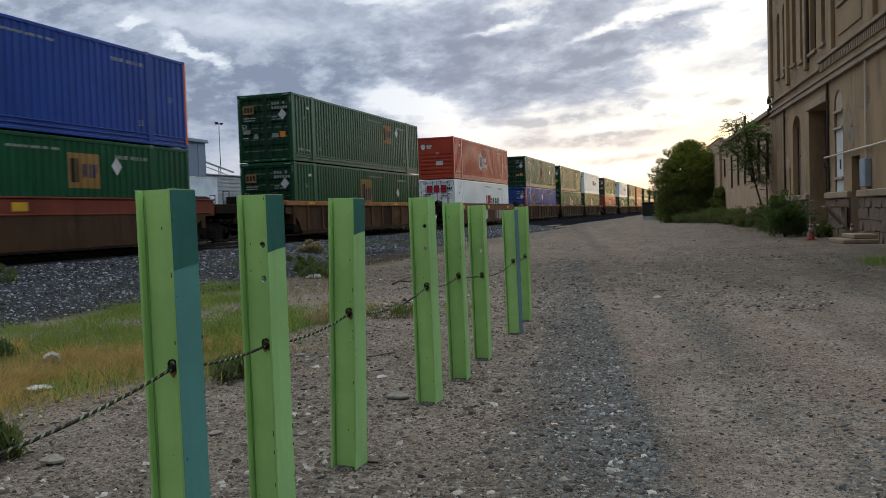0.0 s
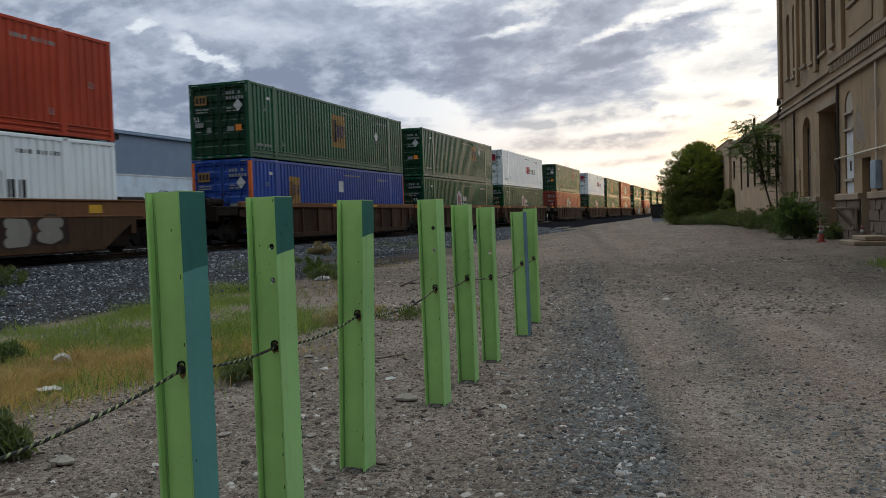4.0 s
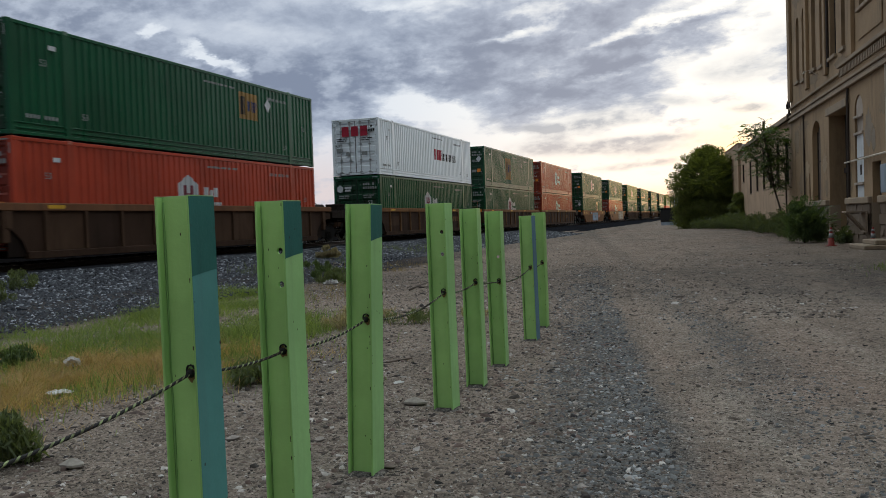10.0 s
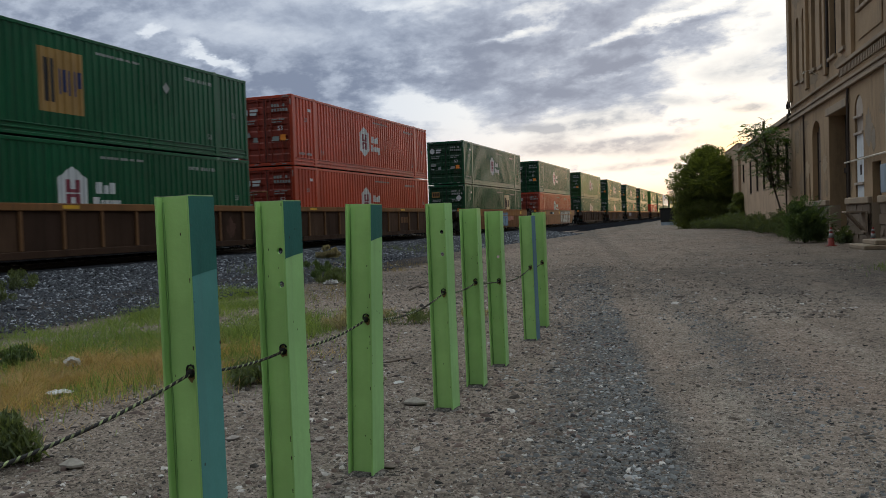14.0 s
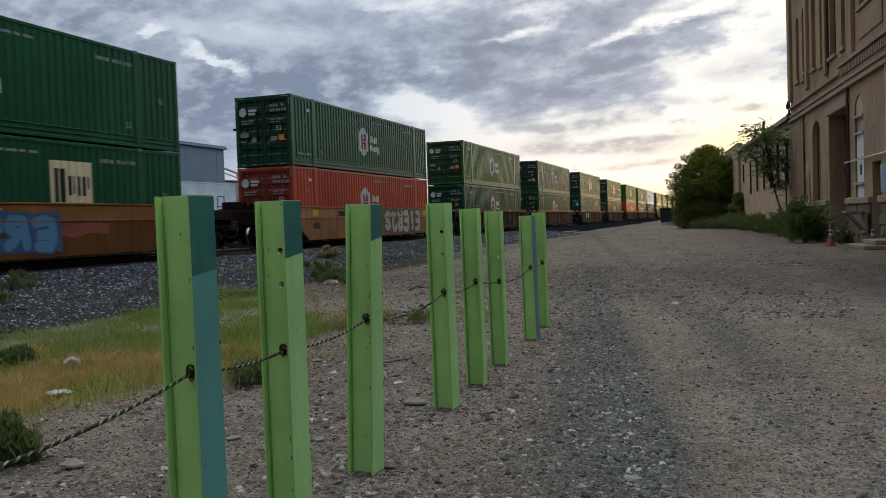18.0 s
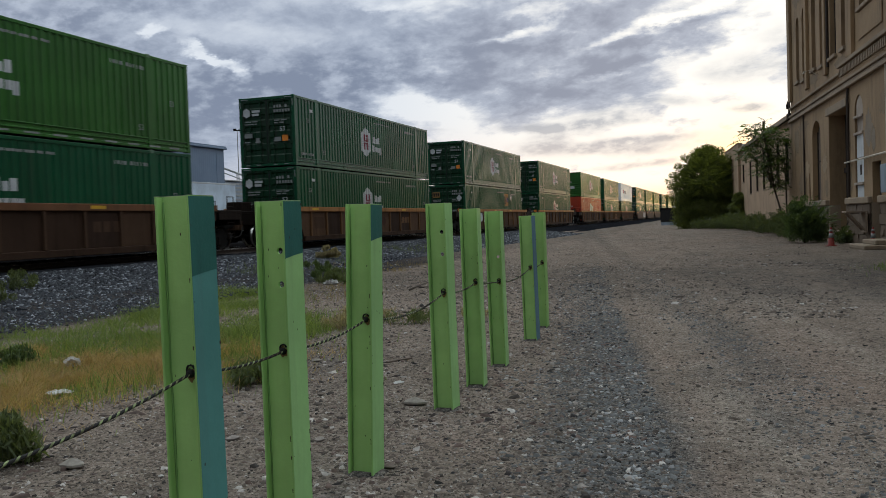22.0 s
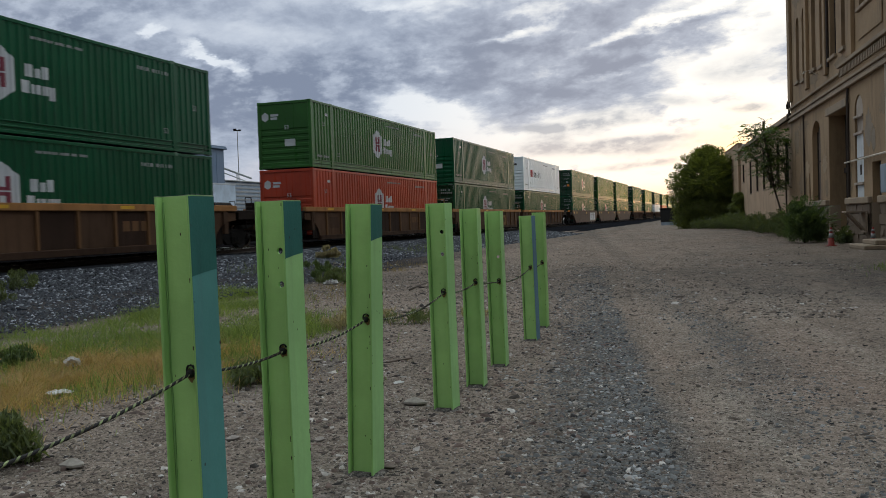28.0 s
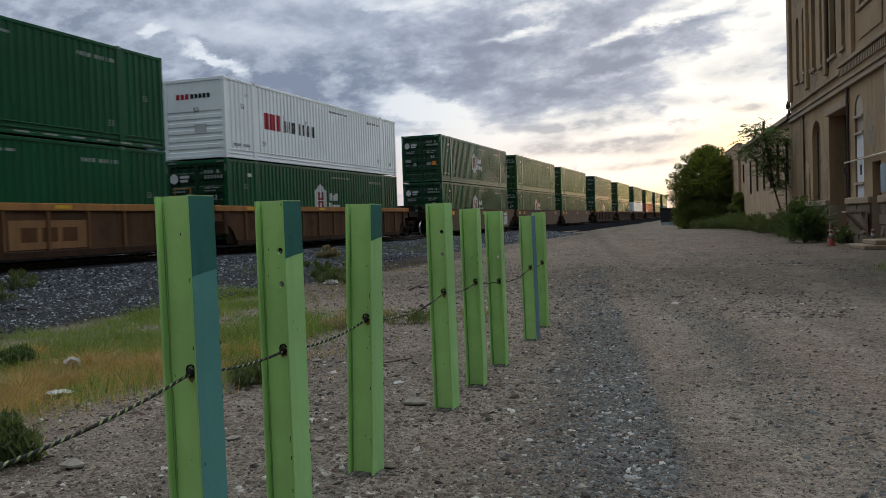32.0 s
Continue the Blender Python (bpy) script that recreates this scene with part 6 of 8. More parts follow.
# front end of each load at 0 s, sort of car, paint, what is under each end, upper box, lower box
U, D_ = True, False
TRAIN = [
    (8.75, "smooth", WELL_RED, "bogie", "bogie", (BLUE, "none", U), (GREEN, "square_far", U)),
    (32.50, "ribbed", WELL_TAN, "bogie", "bogie", (GREEN, "square_far", U), (GREEN, "square_mid", U)),
    (56.10, "smooth", WELL_BROWN, "bogie", "bogie", (RED, "house", D_), (WHITE, "word", U)),
    (79.80, "ribbed", WELL_BROWN, "bogie", "shared", (GREEN, "square_mid", U), (BLUE, "square_near", U)),
    (99.42, "ribbed", WELL_BROWN, "none", "shared", (GREEN, "square_far", U), (GREEN, "house", U)),
    (119.00, "ribbed", WELL_BROWN, "none", "bogie", (WHITE, "word", U), (GREEN, "house", U)),
    (142.60, "ribbed", WELL_BROWN, "bogie", "bogie", (GREEN, "square_far", U), (RED, "house", U)),
    (165.95, "ribbed", WELL_OCHRE, "bogie", "shared", (WHITE, "word", U), (GREEN, "house", U)),
    (185.60, "ribbed", WELL_OCHRE, "none", "shared", (GREEN, "square", U), (GREEN, "house", U)),
    (205.20, "ribbed", WELL_OCHRE, "none", "bogie", (RED, "house", U), (RED, "house", U)),
    (228.72, "smooth", WELL_YELLOW, "bogie", "bogie", (GREEN, "house", U), (GREEN, "square_pale", U)),
    (252.34, "smooth", WELL_PEACH, "bogie", "bogie", (GREEN, "house", U), (RED, "house", U)),
    (275.85, "ribbed", WELL_BROWN, "bogie", "bogie", (GREEN2, "house", U), (GREEN, "house", U)),
    (299.20, "ribbed", WELL_TAN, "bogie", "bogie", (GREEN, "house", U), (GREEN, "house", U)),
    (322.62, "ribbed", WELL_TAN, "bogie", "bogie", (GREEN, "house", U), (GREEN, "square_far", U)),
    (346.07, "ribbed", WELL_TAN, "bogie", "bogie", (GREEN, "house", U), (GREEN, "house", U)),
    (369.66, "ribbed", WELL_TAN, "bogie", "shared", (GREEN2, "house", D_), (RED, "house", D_)),
    (389.34, "ribbed", WELL_TAN, "none", "shared", (GREEN, "house", D_), (GREEN, "house", U)),
    (408.92, "ribbed", WELL_TAN, "none", "bogie", (WHITE, "word_near", D_), (GREEN, "house", U)),
    (432.60, "smooth", WELL_TAUPE, "bogie", "shared", (GREEN, "house", U), (GREEN, "house", U)),
    (452.25, "smooth", WELL_TAUPE, "none", "shared", (GREEN2, "none", U), (GREEN, "house", U)),
    (471.90, "smooth", WELL_TAUPE, "none", "bogie", (GREEN2, "none", U), (GREEN, "none", U)),
    (495.60, "ribbed", WELL_BROWN, "bogie", "bogie", (GREEN, "none", U), (GREEN, "house", U)),
    (519.20, "ribbed", WELL_BROWN, "bogie", "bogie", (GREEN2, "none", U), (GREEN, "house", U)),
    (542.80, "ribbed", WELL_BROWN, "bogie", "bogie", (GREEN, "none", U), (WHITE, "none", U)),
    (566.40, "ribbed", WELL_BROWN, "bogie", "bogie", (GREEN2, "none", U), (RED, "none", U)),
    (590.00, "ribbed", WELL_BROWN, "bogie", "bogie", (GREEN, "none", U), (GREEN, "none", U)),
    (613.60, "ribbed", WELL_BROWN, "bogie", "bogie", (GREEN2, "none", U), (GREEN, "none", U))]
ALL_CARS = []
PATCH_SOOT = painted("sooty_brown_repaint", (0.036, 0.021, 0.015), (0.02, 0.014, 0.010), 0.5, 0.7, 0.8, gloss=0.06)
BOARD_TAN = painted("faded_tan_stencil_board", (0.215, 0.118, 0.058), (0.10, 0.06, 0.035), 0.5, 0.7, 0.8, gloss=0.06)
BOARD_INK = painted("brown_stencil_ink", (0.085, 0.042, 0.022), (0.05, 0.03, 0.02), 0.4, 0.7, 0.8, gloss=0.06)
PATCH_GREY = painted("dull_grey_repaint", (0.030, 0.034, 0.034), (0.02, 0.016, 0.012), 0.5, 0.7, 0.8, gloss=0.06)
PATCH_TAN = painted("faded_tan_repaint", (0.100, 0.054, 0.031), (0.04, 0.025, 0.016), 0.5, 0.7, 0.8, gloss=0.06)
PATCH_PINK = painted("chalky_rust_stain", (0.078, 0.043, 0.032), (0.035, 0.021, 0.016), 0.7, 0.8, 2.0, gloss=0.04)


def side_patches(car, seed, ribbed):
    """Repainted panels, stencilled blocks and chalky rust on the seen side of a car."""
    g = np.random.default_rng(300 + seed)
    x = WX - 0.0735 if ribbed else WX + 0.0042
    for i in range(10):
        if g.uniform() < 0.62:
            y = -6.52 + 1.45 * i
            mat = (WELL_RIB, PATCH_PINK, PATCH_TAN, PATCH_SOOT)[int(g.choice(4, p=(0.45, 0.17, 0.10, 0.28)))]
            whole = mat in (WELL_RIB, PATCH_SOOT)
            w, z0, z1 = (0.62, 0.335, 1.325) if whole else (g.uniform(0.2, 0.5), g.uniform(0.36, 0.7), g.uniform(0.85, 1.2))
            edge = [(y - w, z0), (y + w, z0), (y + w, z1), (y - w, z1)] if whole else [(y + w * math.cos(q) * g.uniform(0.55, 1.2), z0 + (z1 - z0) * max(0.0, 0.5 + 0.6 * math.sin(q) * g.uniform(0.55, 1.2))) for q in np.linspace(0, 6.0, 19)]
            if ribbed:
                part("repaint_patch", Shape().prism(edge, "x", x, x + 0.0012 + 0.0001 * i), mat, car, "repainted panel" if whole else "chalky rust stain")
            elif not whole:
                part("repaint_patch", Shape().prism(edge, "x", x + 0.001, x + 0.002 + 0.0001 * i), mat, car, "chalky rust stain")


def stencil_board(car, y, z, w, h, board, ink):
    """A lighter board on the side that carries three broad dark bars."""
    part("stencil_board", Shape().box(WX - 0.069, WX - 0.064, y, y + w, z, z + h), board, car, "tan stencil board with dark marks")
    for i in range(3):
        a = y + w * (0.14 + 0.26 * i)
        part("stencil_mark", Shape().box(WX - 0.0635, WX - 0.062, a, a + w * 0.20, z + h * 0.25, z + h * 0.75), ink, car)


ROLLING = []      # each moving thing with its place at 0 s
TOP_Z = 1.42 + 5.43
for i, (y, kind, paint, near, far, upper, lower) in enumerate(TRAIN):
    yc = y + CL / 2
    car = well_car(kind, paint, pose(TRACK_X, yc, RAIL_TOP), near, far)
    zt, zl = TOP_Z - CH, TOP_Z - 2 * CH - 0.03
    for z, (col, style, door) in ((zt, upper), (zl, lower)):
        box = container(col, style, door, pose(TRACK_X, yc, z), taped=(z == zt and i in (4, 12, 14, 17)))
        ROLLING.append((box, TRACK_X, yc, z))
    ROLLING.append((car, TRACK_X, yc, RAIL_TOP))
    ALL_CARS.append(car)
for i, car in enumerate(ALL_CARS[:20]):
    side_patches(car, i, TRAIN[i][1] == "ribbed")
stencil_board(ALL_CARS[17], 1.62, 0.36, 2.7, 0.74, BOARD_TAN, BOARD_INK)
stencil_board(ALL_CARS[15], -6.7, 0.45, 1.5, 0.62, BOARD_TAN, BOARD_INK)
for i in (10, 11):
    part("notice_strip", Shape().box(WX + 0.0045, WX + 0.007, -4.4, -2.5, 1.14, 1.36), PATCH_GREY, ALL_CARS[i], "dark notice strip with small print")
    part("notice_strip", Shape().box(WX + 0.0075, WX + 0.009, -3.3, -2.6, 1.18, 1.32), TAG_PALE, ALL_CARS[i], "pale notice label")
lettering_blob(ALL_CARS[2], -2.6, 0.72, 2.6, 0.70, (TAG_DARK, TAG_PALE), 3)
lettering_blob(ALL_CARS[2], 2.5, 0.70, 3.2, 0.62, (TAG_DARK, TAG_GREY), 4)
lettering_blob(ALL_CARS[10], -1.9, 0.78, 4.3, 0.92, (TAG_BLUE, TAG_SKY), 5)
part("graffiti_cloud", Shape().prism([(2.55, 0.70), (3.0, 0.62), (3.6, 0.74), (4.3, 0.70), (4.4, 0.98), (3.7, 1.04), (3.1, 1.0), (2.6, 1.03)], "x", WX + 0.0045, WX + 0.0055), TAG_ROSE, ALL_CARS[10], "faded red sprayed patch")
lettering_blob(ALL_CARS[11], 0.9, 0.84, 5.2, 1.20, (TAG_UMBER, TAG_SILVER, TAG_DARK), 6)
lettering_blob(ALL_CARS[14], -5.3, 0.95, 2.4, 0.5, (TAG_DARK, TAG_PALE), 9, WX - 0.07)
lettering_blob(ALL_CARS[19], 3.0, 0.8, 4.0, 0.9, (TAG_GREY, TAG_PALE), 26)

# ---- the old brick and stucco building beside the yard ----
def stucco_build(base, stain, scale=1.0):
    def build(k, p):
        big = k.noise(p, 0.35 * scale, 5, 0.6, 0.4)
        run = k.noise(k.vec("MULTIPLY", p, (0.75, 0.75, 0.22)), 1.1 * scale, 7, 0.68, 0.5)
        fine = k.noise(p, 22, 6, 0.7)
        c = k.mix(k.step(big, 0.3, 0.7), c4(base, 0.84), c4(base, 1.12))
        c = k.mix(k.math("MULTIPLY", k.step(run, 0.46, 0.72), 0.65), c, c4(stain))
        c = k.mix(k.step(fine, 0.6, 0.8, 0.0, 0.35), c, c4(base, 0.55))
        return c, fine, 0.012
    return build


STUCCO = material("stained_brown_stucco", stucco_build((0.268, 0.176, 0.096), (0.098, 0.064, 0.038)), 0.9)
STUCCO_PINK = material("pinkish_wing_stucco", stucco_build((0.38, 0.260, 0.168), (0.20, 0.138, 0.090)), 0.9)
TRIM = material("weathered_stone_trim", stucco_build((0.25, 0.185, 0.125), (0.12, 0.088, 0.062)), 0.85)
STONE = stone_mat("rough_plinth_stone", (0.095, 0.068, 0.050), (0.22, 0.165, 0.12))
BRICKED = material("bricked_up_infill", stucco_build((0.12, 0.088, 0.072), (0.07, 0.055, 0.048), 2.0), 0.9)
BOARD = painted("white_painted_boarding", (0.52, 0.54, 0.56), (0.24, 0.22, 0.20), 0.45, 0.6)
TANBOARD = painted("tan_boarding", (0.34, 0.28, 0.23), (0.18, 0.14, 0.12), 0.4, 0.7)
DARKDOOR = painted("dark_brown_door", (0.045, 0.035, 0.030), (0.02, 0.018, 0.016), 0.4, 0.85)
PIPE = painted("cream_pipe", (0.50, 0.44, 0.36), amount=0.4)
ROOFING = plain("tar_roofing", (0.06, 0.055, 0.05), 0.9, 0, 6)


def glass_build(k, p):
    n = k.noise(p, 1.5, 4)
    return k.mix(n, (0.02, 0.022, 0.026, 1), (0.05, 0.052, 0.06, 1)), n, 0.002


GLASS = material("dusty_dark_glass", glass_build, 0.35, gloss=0.3)

WALL_TURN = 95.47
a_ = radians(WALL_TURN)
ALONG, OUT = Vector((math.cos(a_), math.sin(a_), 0)), Vector((-math.sin(a_), math.cos(a_), 0))
FOOT = -OUT * 8.45


def at_wall(s, out=0.0, z=0.0, turn=0.0):
    """A pose on the facade: s metres along it, out metres in front of it."""
    p = FOOT + ALONG * s + OUT * out
    return pose(p.x, p.y, z, 0, 0, WALL_TURN + turn)


def wall_mesh(s0, s1, z0, z1, holes, t, y=0.0):
    """A wall of thickness t with rectangular openings that go through it."""
    ss = sorted({s0, s1, *[h[0] for h in holes], *[h[1] for h in holes]})
    zs = sorted({z0, z1, *[h[2] for h in holes], *[h[3] for h in holes]})
    ss, zs = [s for s in ss if s0 <= s <= s1], [z for z in zs if z0 <= z <= z1]

    def full(i, j):
        if not (0 <= i < len(ss) - 1 and 0 <= j < len(zs) - 1):
            return False
        cs, cz = (ss[i] + ss[i + 1]) / 2, (zs[j] + zs[j + 1]) / 2
        return not any(h[0] < cs < h[1] and h[2] < cz < h[3] for h in holes)
    sh = Shape()
    for i in range(len(ss) - 1):
        for j in range(len(zs) - 1):
            if full(i, j):
                skip = ("w" if full(i - 1, j) else "") + ("e" if full(i + 1, j) else "") + ("b" if full(i, j - 1) else "") + ("t" if full(i, j + 1) else "")
                sh.box(ss[i], ss[i + 1], y - t, y, zs[j], zs[j + 1], skip)
    return sh


def arch_fill(s0, s1, zspring, ztop, t, y=0.0, pointed=1.0):
    """What closes the corners of a rectangular opening down to an arch."""
    sh = Shape()
    c, r, n = (s0 + s1) / 2, (s1 - s0) / 2, 10
    for sgn in (-1, 1):
        pts = [(c + sgn * r, ztop)] + [(c + sgn * r * math.cos(math.pi / 2 * i / n), zspring + (ztop - zspring) * math.sin(math.pi / 2 * i / n)) for i in range(n + 1)]
        sh.prism(pts if sgn < 0 else pts[::-1], "y", y - t, y)
    return sh


main = thing("brick_building", at_wall(0), "tall old brown stucco building with arched openings and a stone base", "building")
S0, S1, TOP = 14.0, 52.4, 17.5
T = 0.45
low = [(38.75, 42.35, 0.45, 5.70), (44.25, 46.25, 1.85, 5.80), (36.1, 37.45, 1.75, 5.92), (33.65, 34.85, 0.45, 3.15), (28.5, 30.2, 1.75, 5.92), (22.5, 24.2, 1.75, 5.92), (46.95, 47.25, 1.9, 3.3)]
slots = [(49.45, 50.35, 8.45, 11.9), (47.75, 48.55, 8.30, 12.0), (45.0, 45.95, 8.40, 13.2), (43.2, 44.0, 8.25, 13.2), (40.55, 41.75, 8.25, 13.2), (38.8, 39.5, 8.25, 13.2)]
bigs = [(33.2, 36.4, 9.25, 13.6), (27.0, 30.2, 9.25, 13.6), (20.8, 24.0, 9.25, 13.6)]
wall = part("wall", wall_mesh(S0, S1, 1.62, TOP, [(a, b, max(c, 1.62), d) for a, b, c, d in low] + slots + bigs, T).mesh("wall", STUCCO, weld=True), STUCCO, main)
part("wall", Shape().box(S1 - 0.4, S1, -16, -T, 0, TOP), STUCCO, main)
part("wall", Shape().box(S0, S0 + 0.4, -16, -T, 0, TOP), STUCCO, main)
part("wall", Shape().box(S0, S1, -16.4, -16, 0, TOP), STUCCO, main)
part("roof", Shape().box(S0 + 0.4, S1 - 0.4, -16, -T, TOP - 0.9, TOP - 0.6), ROOFING, main)
for s0, s1 in ((S0, 33.65), (34.85, 38.75), (42.35, S1)):
    part("plinth", Shape().box(s0, s1, -T, 0.03, -0.3, 1.62), TRIM, main, "mortar core of the stone base")
# sill course on top of the stone base
for s0, s1 in ((S0, 33.6), (34.9, 38.70), (42.45, S1)):
    part("sill_course", Shape().soft_box(s0, s1, 0.0, 0.17, 1.60, 1.86, 0.03), TRIM, main, "chipped pale stone sill course")
# string courses
for z0, z1, out in ((6.42, 6.56, 0.16), (6.72, 6.84, 0.12), (6.56, 6.72, 0.05)):
    part("string_course", Shape().soft_box(S0, S1 + 0.1, 0.0, out, z0, z1, 0.02), TRIM, main)
part("string_course", Shape().soft_box(39.6, S1 + 0.08, 0.0, 0.14, 7.16, 7.28, 0.02), TRIM, main)
part("string_course", Shape().soft_box(S0, 39.6, 0.0, 0.20, 7.42, 7.58, 0.02), TRIM, main)
part("frieze", Shape().box(S0, 39.6, 0.0, 0.06, 6.84, 7.42), STUCCO, main)
den = Shape().soft_box(-0.055, 0.055, 0.06, 0.16, 7.02, 7.34, 0.01).mesh("dentil", TRIM)
for i in range(58):
    part("dentil", den, TRIM, main, at=Matrix.Translation((39.3 - i * 0.24, 0, 0)))
# pilasters and panels of the upper floor
for s, w in ((52.0, 0.75), (46.9, 0.5), (42.4, 0.5), (37.6, 0.9), (31.7, 0.9), (25.5, 0.9)):
    part("pilaster", Shape().soft_box(s - w / 2, s + w / 2, 0.0, 0.16, 7.6, 15.5, 0.02), STUCCO, main)
part("downpipe", Shape().rod((47.25, 0.06, 7.6), (47.25, 0.06, 15.4), 0.06).rod((42.05, 0.06, 7.9), (42.05, 0.06, 15.4), 0.06), RUST, main, "dark downpipe")
part("cornice", Shape().soft_box(S0, S1 + 0.2, 0.0, 0.4, 15.5, 15.8, 0.03).soft_box(S0, S1 + 0.15, 0.0, 0.25, 15.2, 15.5, 0.03), TRIM, main)


def fill_window(parent, s0, s1, z0, z1, mat, depth=0.22, arched=0.0, sill=True, frame_mat=None, label="", bars=0):
    w = part("window", Shape().box(s0, s1, -T - 0.02, -depth, z0, z1 - 0.0), mat, parent, label)
    fm = frame_mat or DARKDOOR
    part("window_frame", Shape().soft_box(s0, s0 + 0.07, -depth, -depth + 0.05, z0, z1, 0.008).soft_box(s1 - 0.07, s1, -depth, -depth + 0.05, z0, z1, 0.008).soft_box(s0 + 0.07, s1 - 0.07, -depth, -depth + 0.05, z1 - 0.07, z1, 0.008).soft_box(s0 + 0.07, s1 - 0.07, -depth, -depth + 0.05, (z0 + z1) / 2 - 0.03, (z0 + z1) / 2 + 0.03, 0.008), fm, w)
    for i in range(bars):
        q = s0 + (s1 - s0) * (i + 1) / (bars + 1)
        part("glazing_bar", Shape().box(q - 0.02, q + 0.02, -depth, -depth + 0.04, z0, z1 - 0.07), fm, w)
    if sill:
        part("window_sill", Shape().soft_box(s0 - 0.14, s1 + 0.14, -depth, 0.13, z0 - 0.16, z0, 0.02), TRIM, parent)
    if arched:
        part("arch_head", arch_fill(s0, s1, z1 - arched, z1, T), STUCCO, parent)
    return w


for a, b, c, d in slots:
    fill_window(main, a, b, c, d, BRICKED, 0.25, 0.45, label="tall narrow window closed with dark infill")
for a, b, c, d in bigs:
    fill_window(main, a, b, c, d, GLASS, 0.30, bars=3, label="large dusty window")
    part("window_apron", Shape().soft_box(a - 0.1, b + 0.1, 0.0, 0.05, 8.0, 9.05, 0.02), STUCCO, main)
fill_window(main, 44.25, 46.25, 1.85, 5.80, BRICKED, 0.28, 0.75, sill=False, label="tall arched opening closed with dark infill")
part("doorway", Shape().box(38.75, 42.35, -0.78, -0.70, 0.45, 5.70), DARKDOOR, main, "tall dark loading doorway")
part("door_reveal", Shape().box(42.35, 42.6, -0.78, -T, 0.45, 5.70).box(38.5, 38.75, -0.78, -T, 0.45, 5.70).box(38.5, 42.6, -0.78, -T, 5.70, 5.9), STUCCO, main)
part("door_lintel", Shape().soft_box(38.55, 42.55, 0.0, 0.10, 5.70, 6.05, 0.02), TRIM, main)
part("transom", Shape().soft_box(38.75, 42.35, -0.70, -0.62, 3.05, 3.30, 0.02), DARKDOOR, main)
part("doorstep", Shape().soft_box(38.6, 42.5, -0.4, 0.35, -0.2, 0.45, 0.03), TRIM, main, "worn stone doorstep")
for a, b in ((36.1, 37.45), (28.5, 30.2), (22.5, 24.2)):
    w = part("window", Shape().box(a, b, -T - 0.02, -0.10, 1.75, 5.92), TANBOARD, main, "arched window boarded up with pale panels")
    part("arch_head", arch_fill(a, b, 5.92 - (b - a) / 2, 5.92, T), STUCCO, main)
    for z0, z1, mat in ((5.12, 5.90, TANBOARD), (3.45, 4.35, BOARD), (2.45, 3.38, BOARD), (1.86, 2.35, BOARD)):
        part("board", Shape().soft_box(a + 0.10, b - 0.08, -0.10, -0.05, z0, z1, 0.01), mat, w, "pale boarding panel")
    for z in (5.02, 4.35, 2.35):
        part("board_rail", Shape().soft_box(a - 0.02, b + 0.02, -0.05, 0.06, z, z + 0.10, 0.01), TANBOARD, w)
    part("notice", Shape().box((a + b) / 2 - 0.16, (a + b) / 2 + 0.10, -0.049, -0.045, 2.75, 3.15), DARKDOOR, w, "small dark notice on the boarding")
part("door", Shape().box(33.65, 34.85, -T, -0.25, 0.45, 3.15), DARKDOOR, main, "plain dark side door")
part("pipe", Shape().rod((S0, 0.12, 3.40), (38.72, 0.12, 3.34), 0.038, sides=8), PIPE, main, "cream pipe along the wall", smooth=True)
part("wall_lamp", Shape().tube([(44.9, 0.0, 8.0), (44.9, 0.3, 8.25), (44.9, 0.55, 8.2)], [0.015] * 3, 6).rod((44.9, 0.55, 8.2), (44.9, 0.60, 8.1), 0.03, 0.06), PIPE, main, "small pale bracket lamp")
part("meter_box", Shape().soft_box(32.2, 32.9, 0.0, 0.22, 1.95, 2.95, 0.02), painted("grey_blue_box", (0.22, 0.27, 0.33)), main, "grey-blue electric meter box")
part("conduit", Shape().rod((32.55, 0.08, 2.9), (32.55, 0.08, 6.4), 0.04), PIPE, main)
